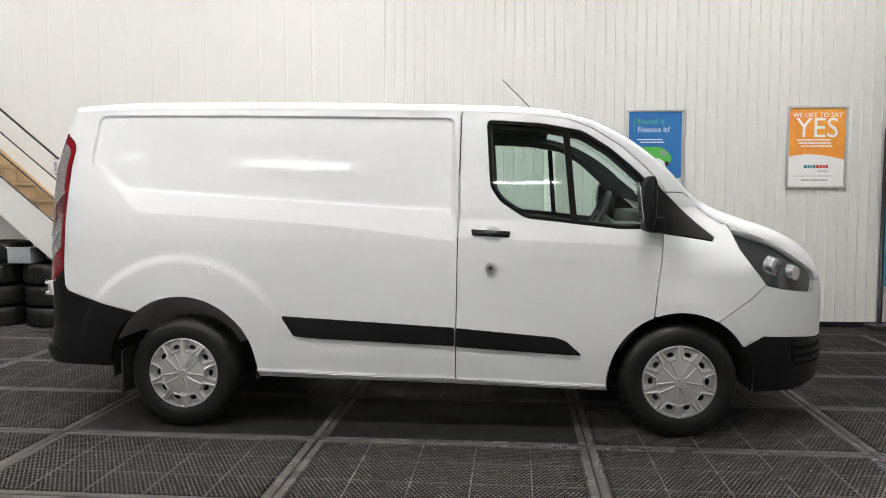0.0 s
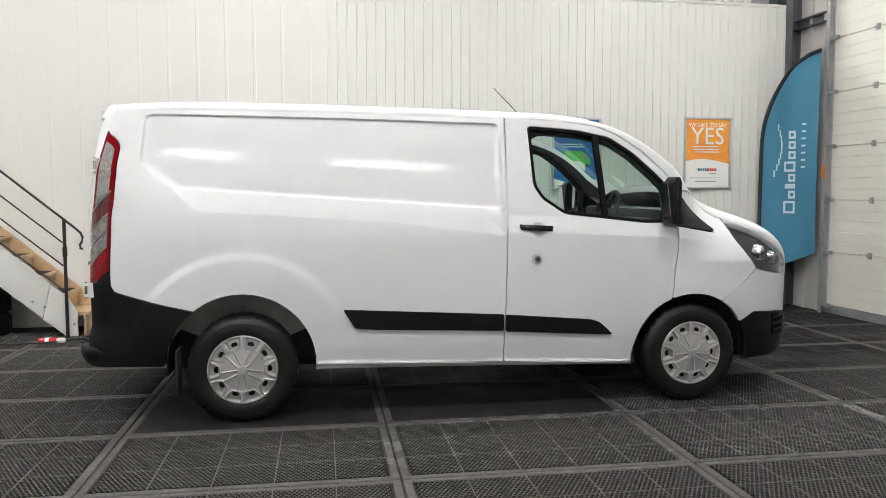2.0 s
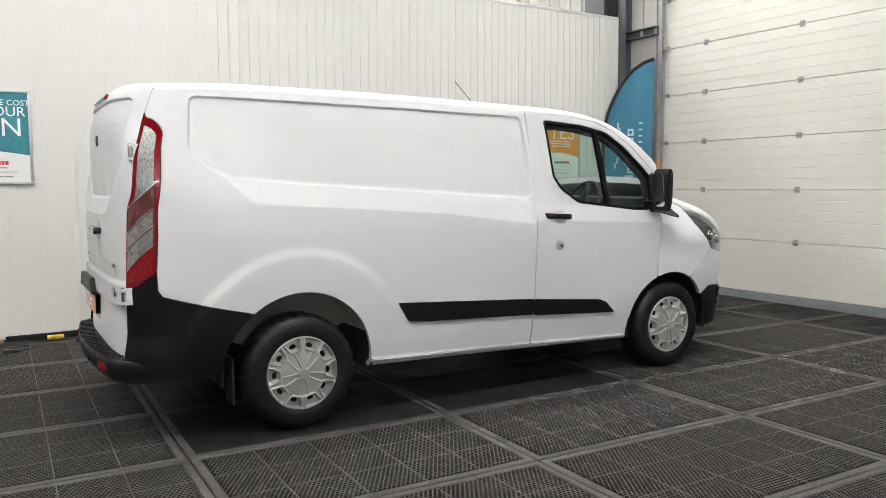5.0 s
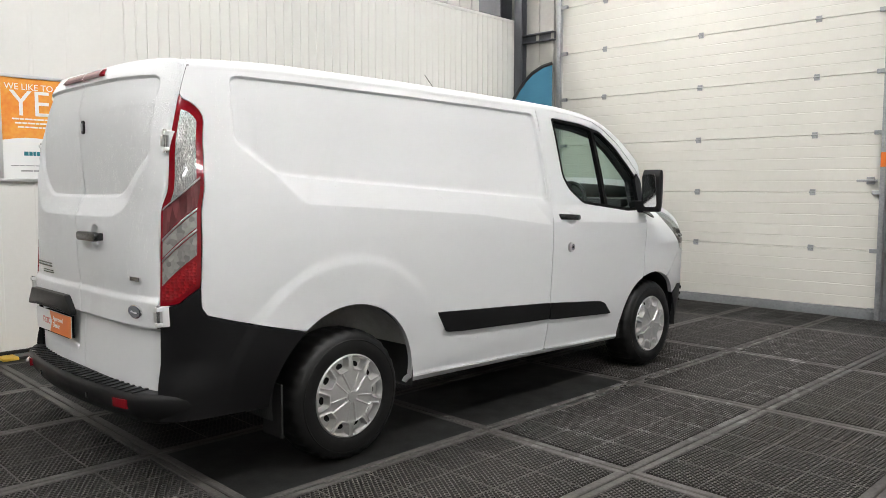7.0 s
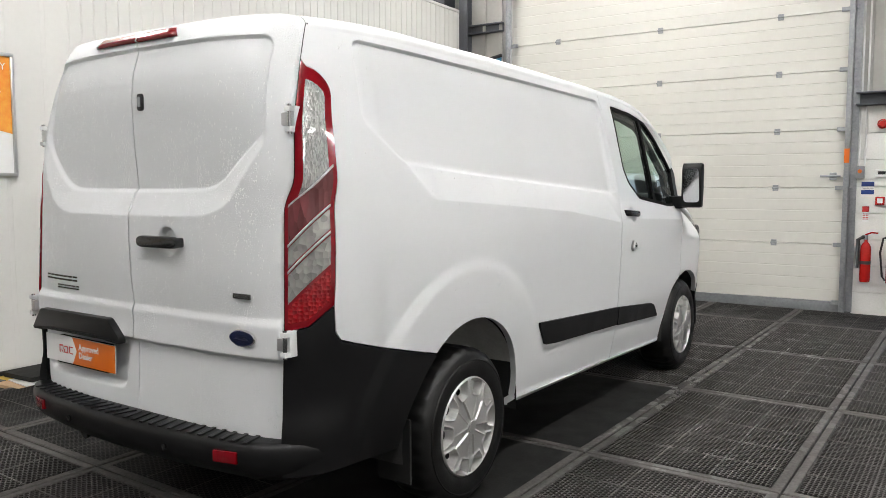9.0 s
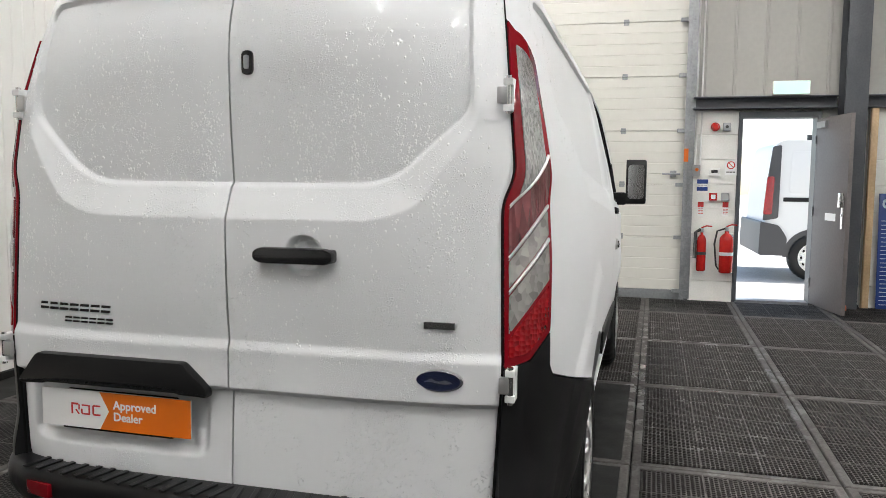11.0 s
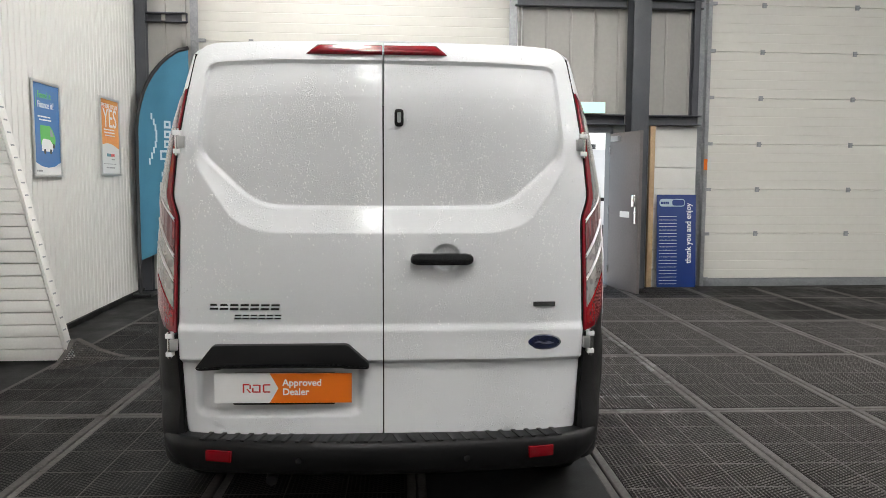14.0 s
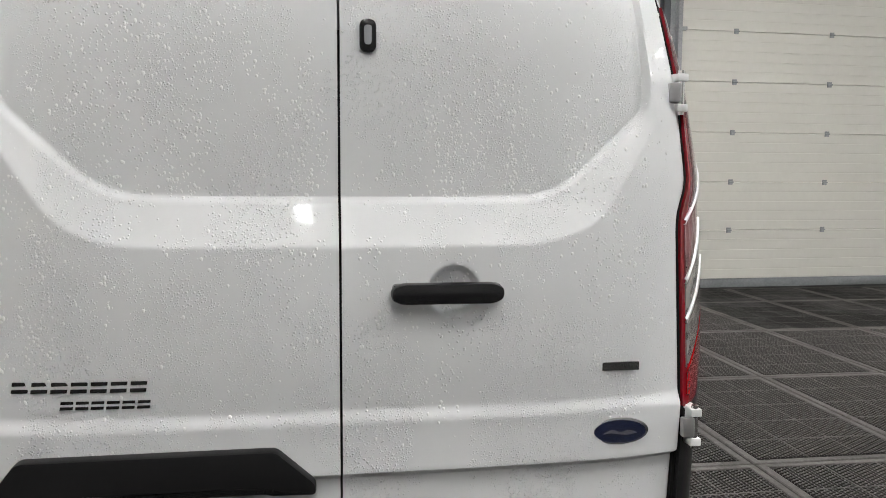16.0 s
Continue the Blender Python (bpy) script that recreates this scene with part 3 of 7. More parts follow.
add_box(bm, (0.728, -0.07, 1.12), (0.792, -0.035, 1.27), 0.008)
add_cyl(bm, (0.76, -0.03, 1.04), (0.76, -0.045, 1.04), 0.012, 12)
part("lock_case", bm, CHROME, leaf, "steel push-pad lock with a cylinder", True)
notice = box("notice", (0.33, -0.0245, 0.97), (0.59, -0.0225, 1.05), PAPER, leaf, "small white notice plate")
bm = bmesh.new()
add_box(bm, (0.08, -0.062, 1.97), (0.3, -0.022, 2.04), 0.006)
part("closer", bm, GREY_PLASTIC, leaf, "", True)
for hz in (0.25, 1.05, 1.85):
    cyl("hinge", (0.0, -0.028, hz - 0.05), (0.0, -0.028, hz + 0.05), 0.01, GALV, leaf, seg=8)

# yard outside the side door
setting(box("ground", (EAST + 0.225, -40, -0.3), (90, 45, -0.04), CONCRETE), "pale concrete yard in daylight", "ground")

# roof lamps: groups of three long panels
lamp = tagged(empty("ceiling_light", 0, 0, CEILING), "white ceiling light with three lit panels", "lamp", "lights under the roof")
box("housing", (-1.16, -0.11, 0.0), (1.16, 0.11, 0.05), PLASTIC_WHITE, lamp)
for i in (-1, 0, 1):
    box("diffuser", (i * 0.77 - 0.36, -0.09, -0.012), (i * 0.77 + 0.36, 0.09, -0.0005), LED, lamp, "lit white diffuser")
for sx in (-0.9, 0.9):
    cyl("rod", (sx, 0, 0.051), (sx, 0, 6.198 - CEILING), 0.006, GALV, lamp, seg=8)
spots = [(-8.1, -5.05, 0), (-4.0, -5.05, 0), (0.05, -5.05, 0), (-5.0, 1.7, 0), (-2.1, 1.7, 0), (0.8, 1.7, 0), (-9.2, 5.0, 90), (-5.9, 5.6, 0), (-1.6, 5.6, 0), (3.3, 5.6, 0), (-2.0, 10.3, 0), (2.9, 10.3, 0)]
for k, (x, y, turn) in enumerate(spots):
    if k:
        copy_thing(lamp, pose(x, y, CEILING, 0, 0, turn))
lamp.matrix_world = pose(*spots[0][:2], CEILING)


# ---- the white panel van ----
# van space: x forward from the rear axle, y to its left, z up from the floor
def table(points):
    xs, ys = zip(*points)
    fine = np.linspace(xs[0], xs[-1], 800)
    vals = np.interp(fine, xs, ys)
    k = np.exp(-0.5 * (np.arange(-24, 25) / 9.0) ** 2)
    pad = np.concatenate([vals[0] - (vals[1:25][::-1] - vals[0]), vals, vals[-1] - (vals[-25:-1][::-1] - vals[-1])])
    vals = np.convolve(pad, k / k.sum(), "valid")
    return lambda t: np.interp(t, fine, vals)


WIDTH = table([(0.1, 0.86), (0.33, 0.905), (0.45, 0.93), (0.6, 0.948), (0.8, 0.958), (1.0, 0.966), (1.15, 0.966), (1.3, 0.95), (1.45, 0.918), (1.6, 0.88), (1.75, 0.842), (1.85, 0.812), (1.95, 0.775), (2.1, 0.71)])
TOP = table([(-1.3, 1.955), (-0.7, 1.975), (-0.3, 1.988), (0.5, 1.985), (1.0, 1.975), (1.7, 1.958), (2.0, 1.948), (2.3, 1.915), (2.48, 1.86), (2.67, 1.755), (2.82, 1.635), (3.01, 1.465), (3.13, 1.365), (3.2, 1.33), (3.34, 1.275), (3.5, 1.225), (3.68, 1.14), (3.8, 1.05), (3.88, 0.95), (3.96, 0.8)])
REAR = table([(0.2, -0.955), (0.5, -0.965), (0.8, -0.948), (0.86, -0.946), (1.0, -0.963), (1.15, -0.968), (1.5, -0.968), (1.68, -0.96), (1.8, -0.94), (1.9, -0.907), (1.967, -0.862), (2.03, -0.80)])
DOOR_EDGE = table([(0.2, 0.755), (0.5, 0.758), (0.876, 0.777), (1.275, 0.766), (1.31, 0.766), (1.38, 0.795), (1.59, 0.775), (1.765, 0.753), (1.96, 0.725), (2.05, 0.70)])
END_X = table([(0.2, -0.90), (0.5, -0.905), (0.876, -0.906), (1.295, -0.885), (1.364, -0.866), (1.59, -0.842), (1.765, -0.792), (1.9, -0.745), (1.96, -0.72), (2.05, -0.68)])
RADIUS = table([(-1.3, 0.05), (-0.3, 0.058), (2.2, 0.058), (2.5, 0.055), (3.0, 0.055), (3.3, 0.09), (4.0, 0.12)])
TURN_X, TURN_END = -0.30, radians(78)
ARCH_R, ARCH_F = (0.0, 0.36, 0.443), (2.958, 0.33, 0.409)


def polygon_sdf(points):
    """Signed distance to a polygon, negative inside."""
    p = np.array(points, float)
    q = np.roll(p, -1, 0)

    def f(x, z):
        x, z = np.asarray(x, float), np.asarray(z, float)
        best = np.full(x.shape, 1e9)
        inside = np.zeros(x.shape, bool)
        for (ax, az), (bx, bz) in zip(p, q):
            ex, ez = bx - ax, bz - az
            t = np.clip(((x - ax) * ex + (z - az) * ez) / (ex * ex + ez * ez + 1e-12), 0, 1)
            best = np.minimum(best, (x - ax - t * ex) ** 2 + (z - az - t * ez) ** 2)
            cross = (az > z) != (bz > z)
            inside ^= cross & (x < ex * (z - az) / (ez if abs(ez) > 1e-9 else 1e-9) + ax)
        return np.where(inside, -1, 1) * np.sqrt(best)
    return f


def rounded(points, r):
    """The polygon with its corners rounded by r, as points."""
    out = []
    n = len(points)
    for i in range(n):
        a, b, c = (np.array(points[(i + d) % n], float) for d in (-1, 0, 1))
        u, v = a - b, c - b
        lu, lv = np.hypot(*u), np.hypot(*v)
        rr = min(r, lu * 0.45, lv * 0.45)
        s, e = b + u / lu * rr, b + v / lv * rr
        for k in range(6):
            t = k / 5
            p = s * (1 - t) ** 2 + b * 2 * t * (1 - t) + e * t * t
            out.append((float(p[0]), float(p[1])))
    return out


def circle_sdf(c):
    return lambda x, z: np.hypot(x - c[0], z - c[1]) - c[2]


PANEL_IN = polygon_sdf(rounded([(-0.56, 1.902), (-0.11, 1.90), (0.6, 1.892), (1.642, 1.872), (1.654, 1.311), (0.964, 1.356), (0.031, 1.416), (-0.403, 1.45), (-0.59, 1.60)], 0.05))
PANEL_OUT = polygon_sdf(rounded([(-0.56, 1.902), (-0.11, 1.90), (0.6, 1.892), (1.642, 1.872), (1.663, 1.144), (1.306, 1.189), (0.972, 1.23), (0.462, 1.266), (0.048, 1.292), (-0.257, 1.311), (-0.394, 1.44), (-0.59, 1.60)], 0.03))


def crease(x):
    return np.interp(x, [1.67, 1.98, 2.83, 3.3], [1.165, 1.157, 1.12, 1.06])


def band(a, b, ramp):
    """The rise from the outer line to the inner one; where the two run together, a soft step."""
    k = smooth01((np.maximum(-b, 0) + np.maximum(a, 0)) / 0.06)
    return k * ramp + (1 - k) * smooth01(-b / 0.05)


def relief(x, z):
    """How far the side stands in from the smooth shape, in metres."""
    a, b = PANEL_IN(x, z), PANEL_OUT(x, z)
    ramp = np.clip(-b / (np.maximum(-b, 0) + np.maximum(a, 0) + 1e-6), 0, 1)
    foot = np.interp(x, [-0.4, 1.654], [1.45, 1.311])
    fade = (1 - np.clip((z - foot) / (1.88 - foot), 0, 1)) * smooth01((x + 0.62) / 0.16)
    d = np.where(b < 0, 0.036 * fade * band(a, b, ramp), 0.0)
    d = d + 0.018 * np.clip((-a) / 0.013, 0, 1)
    d = d + 0.014 * smooth01((0.046 - np.hypot((x - 1.872) / 1.15, z - 1.184)) / 0.014)
    door = smooth01((x - 1.668) / 0.012) * (1 - smooth01((x - 2.9) / 0.3))
    d = d + door * 0.028 * np.clip((z - crease(x)) / 0.11, 0, 1) * (1 - 0.8 * np.clip((z - 1.36) / 0.46, 0, 1))
    r = np.hypot(x - ARCH_R[0], z - ARCH_R[1])
    ang = np.degrees(np.arctan2(z - ARCH_R[1], x - ARCH_R[0]))
    fade = smooth01((ang - 18) / 42) * (1 - smooth01((ang - 150) / 40))
    d = d - fade * (0.011 * (1 - np.clip((r - 0.655) / 0.045, 0, 1)) + 0.006 * (1 - smooth01((r - 0.6) / 0.14)))
    r = np.hypot(x - ARCH_F[0], z - ARCH_F[1])
    ang = np.degrees(np.arctan2(z - ARCH_F[1], x - ARCH_F[0]))
    fade = smooth01((ang - 20) / 40) * (1 - smooth01((ang - 100) / 40))
    d = d - 0.015 * fade * (1 - np.clip((r - 0.47) / 0.15, 0, 1)) ** 1.5
    low = np.interp(x, [0.43, 2.56], [0.352, 0.286])
    d = d - 0.008 * np.exp(-((z - low) / 0.008) ** 2) * smooth01((x - 0.40) / 0.05) * (1 - smooth01((x - 2.5) / 0.08))
    d = d + 0.03 * smooth01((low - 0.008 - z) / 0.03)
    return d


def side_point(u, z):
    """Van-space place of the right side at u (along, then round the rear corner) and height z."""
    u, z = np.asarray(u, float), np.asarray(z, float)
    w = WIDTH(z)
    phi = np.clip((TURN_X - u) / 0.55, 0, TURN_END)
    depth = (w - DOOR_EDGE(z)) / (1 - math.cos(TURN_END))
    end = END_X(z)
    x = np.where(u >= TURN_X, u, TURN_X + (end - TURN_X) * np.sin(phi) / math.sin(TURN_END))
    y = w - depth * (1 - np.cos(phi)) - relief(np.where(u >= TURN_X, u, x), z) * np.cos(phi)
    y = y - 0.22 * smooth01((x - 2.82) / 0.4) * np.clip((z - 0.95) / 0.3, 0, 1.3) ** 1.5
    nose = np.clip((x - 2.75) / 1.225, 0, 1)
    y = y * (1 - nose ** 4.0) ** (1 / 2.3)
    return x, -y, z


def to_u(x, z):
    end = END_X(np.array(z))
    s = np.clip((TURN_X - x) / (TURN_X - end) * math.sin(TURN_END), -1, 1)
    return x if x >= TURN_X else float(TURN_X - 0.55 * math.asin(min(s, 0.9781)))


def upoly(points, r=0.0):
    pts = [(to_u(x, z), z) for x, z in points]
    return polygon_sdf(rounded(pts, r) if r else pts)


# grid of the whole side and half roof, its rows drawn along the feature lines
U = np.concatenate([TURN_X - 0.55 * np.linspace(TURN_END, 0, 210, endpoint=False), np.arange(TURN_X, 1.625, 0.0095), np.arange(1.625, 1.70, 0.0033), np.arange(1.70, 2.7, 0.0095), 2.7 + 1.273 * np.sin(np.linspace(0, math.pi / 2, 150))])
LINE_C = lambda x: np.interp(x, [-0.257, 0.048, 0.462, 0.972, 1.306, 1.663, 1.70, 1.98, 2.83, 3.3], [1.311, 1.292, 1.266, 1.23, 1.189, 1.144, 1.164, 1.157, 1.12, 0.98])
LINE_B = lambda x: np.interp(x, [-0.403, 0.031, 0.964, 1.654, 2.4, 3.0], [1.45, 1.416, 1.356, 1.311, 1.3, 1.2])
LINE_T = lambda x: np.interp(x, [-0.56, -0.11, 0.6, 1.642, 2.2], [1.902, 1.90, 1.892, 1.872, 1.80])
STEPS = (90, 4, 14, 12, 50, 12, 5)
ROWS_SIDE, ROWS_ARC, ROWS_ROOF = sum(STEPS) + 1, 10, 10
Z_LOW = 0.2


def skin_grid():
    nu, nv = len(U), ROWS_SIDE + ROWS_ARC + ROWS_ROOF
    P = np.zeros((nu, nv, 3))
    Q = np.zeros((nu, nv))
    xs = side_point(U, np.full(len(U), 1.5))[0]
    along = np.where(U < TURN_X, xs, U)
    top = TOP(along)
    rad = RADIUS(U)
    ze = top - rad
    c = np.minimum(LINE_C(along), ze * 0.82)
    b = np.minimum(LINE_B(along), c + (ze - c) * 0.5)
    t = np.minimum(LINE_T(along), ze - 0.02)
    t = np.maximum(t, b + 0.03)
    t = np.minimum(t, ze - 0.004)
    low, high = np.minimum(0.012, (b - c) * 0.3), np.minimum(0.011, (t - b) * 0.3)
    keys = [np.full(nu, Z_LOW), c - 0.005, c + np.minimum(0.005, low), b - low, b + np.minimum(low, high), t - high, np.minimum(t + 0.009, ze - 0.002), ze]
    zs = [keys[0]]
    for k, n in enumerate(STEPS):
        for q in range(1, n + 1):
            zs.append(keys[k] + (keys[k + 1] - keys[k]) * q / n)
    for v in range(ROWS_SIDE):
        x, y, z = side_point(U, zs[v])
        P[:, v, 0], P[:, v, 1], P[:, v, 2], Q[:, v] = x, y, z, z
    x0, y0, _ = side_point(U, ze)
    rin = np.minimum(rad * 1.5, np.abs(y0) * 0.5)
    for k in range(ROWS_ARC):
        a = (k + 1) / ROWS_ARC * math.pi / 2
        z = ze + rad * math.sin(a)
        x1 = side_point(U, z)[0]
        P[:, ROWS_SIDE + k] = np.stack([x1, y0 + rin * (1 - math.cos(a)), z], 1)
    y1 = y0 + rin
    for k in range(ROWS_ROOF):
        f = 1 - (k + 1) / ROWS_ROOF
        crown = 0.03 * (1 - f * f) * np.clip(np.abs(y1) / 0.6, 0, 1)
        P[:, ROWS_SIDE + ROWS_ARC + k] = np.stack([P[:, ROWS_SIDE + ROWS_ARC - 1, 0], y1 * f, top + crown], 1)
    Q[:, ROWS_SIDE:] = P[:, ROWS_SIDE:, 2]
    return P, Q


GRID, GQ = skin_grid()
GU = np.repeat(U[:, None], GRID.shape[1], 1)
RIGHT, LEFT = 1, -1


def skin(name, region, mat, parent, gap=0.0032, side=RIGHT, lift=0.0, flange=0.03, label="", upper=None):
    """The piece of the skin where region(u, z) < 0, with its edge pulled onto the outline and folded inwards.
    upper: tells of the rows above the gutter whether they belong to it."""
    nu, nv = GU.shape
    sd = region(GU, GQ)
    cu, cz = (GU[1:, 1:] + GU[:-1, :-1]) / 2, (GQ[1:, :-1] + GQ[:-1, 1:] + GQ[1:, 1:] + GQ[:-1, :-1]) / 4
    keep = region(cu, cz) < -gap
    low_row = np.arange(nv - 1)[None, :] < ROWS_SIDE - 1
    if upper is None:
        keep = keep & low_row
    else:
        keep = np.where(low_row, keep, upper(cu, np.broadcast_to(np.arange(nv - 1)[None, :], cu.shape)))
    ii, jj = np.nonzero(keep)
    quads = np.stack([ii * nv + jj, (ii + 1) * nv + jj, (ii + 1) * nv + jj + 1, ii * nv + jj + 1], 1)
    names, flat = np.unique(quads, return_inverse=True)
    quads = flat.reshape(-1, 4)
    faces = quads.tolist()
    idx = np.stack([names // nv, names % nv], 1)
    edges = np.concatenate([quads[:, [k, (k + 1) % 4]] for k in range(4)])
    key = np.sort(edges, 1) @ np.array([len(names), 1])
    _, first, times = np.unique(key, return_index=True, return_counts=True)
    rim = edges[first[times == 1]].tolist()
    u, z = GU[idx[:, 0], idx[:, 1]].copy(), GQ[idx[:, 0], idx[:, 1]].copy()
    P = GRID[idx[:, 0], idx[:, 1]].copy()
    on = np.zeros(len(u), bool)
    for a, b in rim:
        on[a] = on[b] = True
    on &= (idx[:, 1] < ROWS_SIDE)
    h = 1e-4
    for _ in range(3):
        f0 = region(u, z) + gap
        gx, gz = (region(u + h, z) + gap - f0) / h, (region(u, z + h) + gap - f0) / h
        g2 = gx * gx + gz * gz + 1e-6
        move = on & (np.abs(f0) < 0.03)
        step = np.where(move, f0 / np.maximum(g2, 0.3), 0)
        u, z = u - step * gx, z - step * gz
    u = np.maximum(u, U[0])
    moved = on
    x, y, zz = side_point(u, z)
    P[moved] = np.stack([x, y, zz], 1)[moved]
    # outward direction
    e = 2e-3
    low = idx[:, 1] < ROWS_SIDE
    pu, pz = np.stack(side_point(u + e, z), 1), np.stack(side_point(u, z + e), 1)
    base = np.stack(side_point(u, z), 1)
    n = np.cross(pu - base, pz - base)
    n /= np.linalg.norm(n, axis=1)[:, None] + 1e-12
    n[~low] = (0, 0, 1)
    P = P + n * (lift(u, z)[:, None] if callable(lift) else lift)
    verts = [tuple(p) for p in P]
    if flange:
        inner = {}
        for a, b in rim:
            for v in (a, b):
                if v not in inner:
                    inner[v] = len(verts)
                    verts.append(tuple(P[v] - n[v] * (flange if low[v] else 0.05)))
            faces.append((b, a, inner[a], inner[b]))
    if side == LEFT:
        verts = [(x, -y, z) for x, y, z in verts]
        faces = [f[::-1] for f in faces]
    ob = from_arrays(name, verts, faces, mat, parent, label)
    ob.data.set_sharp_from_angle(angle=radians(40))
    return ob


def both(*fs):
    return lambda x, z: np.maximum.reduce([f(x, z) for f in fs])


def either(*fs):
    return lambda x, z: np.minimum.reduce([f(x, z) for f in fs])


def outside(f, by=0.0):
    return lambda x, z: -f(x, z) + by


def shrunk(f, by):
    return lambda x, z: f(x, z) + by


arch_r, arch_f = circle_sdf(ARCH_R), circle_sdf(ARCH_F)
window_out = polygon_sdf(rounded([(1.834, 1.857), (2.16, 1.834), (2.391, 1.789), (2.552, 1.687), (2.71, 1.545), (2.79, 1.46), (2.80, 1.25), (2.74, 1.222), (2.609, 1.221), (2.061, 1.282), (1.914, 1.379), (1.857, 1.465)], 0.03))
window_in = shrunk(window_out, 0.017)
divider = polygon_sdf([(2.27, 1.9), (2.305, 1.9), (2.372, 1.1), (2.337, 1.1)])
quarter = polygon_sdf(rounded([(2.80, 1.50), (2.852, 1.431), (2.944, 1.349), (3.157, 1.168), (3.145, 1.147), (2.80, 1.203), (2.765, 1.26), (2.76, 1.45)], 0.012))
door_line = polygon_sdf(rounded([(1.684, 1.915), (2.05, 1.897), (2.3, 1.865), (2.45, 1.805), (2.62, 1.695), (2.76, 1.565), (2.86, 1.45), (2.85, 1.3), (2.842, 1.18), (2.836, 1.046), (2.82, 0.916), (2.798, 0.70), (2.66, 0.5), (2.57, 0.286), (1.652, 0.318), (1.669, 1.236)], 0.02))
sill = polygon_sdf([(0.40, 0.353), (1.652, 0.318), (2.57, 0.286), (2.57, 0.258), (1.65, 0.283), (0.40, 0.308)])
lamp_line = upoly([(-0.77, 1.775), (-0.75, 1.767), (-0.732, 1.752), (-0.716, 1.731), (-0.706, 1.705), (-0.706, 1.68), (-0.725, 1.538), (-0.743, 1.347), (-0.759, 1.156), (-0.77, 0.954), (-0.85, 0.885), (-0.93, 0.868), (-0.99, 0.868), (-0.99, 1.8)])
bumper_r = upoly([(-0.2, 0.683), (-0.263, 0.70), (-0.70, 0.812), (-0.745, 0.826), (-0.768, 0.86), (-0.77, 0.954), (-0.85, 0.885), (-0.93, 0.868), (-0.99, 0.868), (-0.99, 0.2), (-0.2, 0.2)])
bumper_f = polygon_sdf([(3.2, 0.49), (3.316, 0.536), (3.43, 0.6), (3.66, 0.584), (3.80, 0.565), (4.1, 0.55), (4.1, 0.2), (3.2, 0.2)])
head_line = polygon_sdf(rounded([(3.262, 1.208), (3.409, 1.163), (3.534, 1.106), (3.633, 1.04), (3.735, 0.97), (3.778, 0.93), (3.77, 0.84), (3.589, 0.866), (3.457, 0.893), (3.425, 0.917), (3.359, 0.998), (3.294, 1.1)], 0.01))
bump_up = polygon_sdf([(3.10, 0.65), (3.163, 0.693), (3.346, 0.821), (3.432, 0.905), (3.457, 0.893), (3.589, 0.866), (3.77, 0.84), (3.778, 0.91), (4.1, 0.91), (4.1, 0.55), (3.80, 0.565), (3.66, 0.584), (3.43, 0.6), (3.316, 0.536), (3.2, 0.49)])
bonnet_line = polygon_sdf([(3.03, 1.40), (3.10, 1.345), (3.238, 1.28), (3.262, 1.21), (3.409, 1.165), (3.534, 1.108), (3.633, 1.042), (3.735, 0.972), (3.778, 0.91), (4.1, 0.91), (4.1, 1.5), (3.03, 1.5)])
fender_line = polygon_sdf([(2.842, 1.18), (2.836, 1.046), (2.82, 0.916), (2.798, 0.70), (2.9, 0.6), (3.163, 0.693), (3.346, 0.821), (3.432, 0.905), (3.359, 0.998), (3.294, 1.1), (3.262, 1.21), (3.238, 1.28), (3.10, 1.345), (3.03, 1.40), (2.98, 1.43), (2.852, 1.431), (2.944, 1.349), (3.157, 1.168), (3.145, 1.147), (2.80, 1.203)])

body_cut = either(arch_r, arch_f, door_line, quarter, sill, lamp_line, bumper_r, bumper_f, head_line, bump_up, bonnet_line, fender_line)
bottom_cut = lambda x, z: np.interp(x, [0.4, 2.57, 3.38, 3.65, 3.85], [0.322, 0.272, 0.268, 0.262, 0.31]) - z

van = tagged(new("van"), "wet white short panel van with black bumpers parked on mats", "van")
VAN_YAW = -1.456
van.matrix_world = pose(-1.5476, 5.2617, 0, 0, 0, VAN_YAW)

glass_row = ROWS_SIDE + 4
shell_upper = lambda u, j: ~((u > 2.27) & (j >= glass_row)) & (u < 3.03)
screen_upper = lambda u, j: (u > 2.27) & (u < 3.03) & (j >= glass_row)
bonnet_upper = lambda u, j: u >= 3.03
never = lambda x, z: np.ones(np.shape(x))

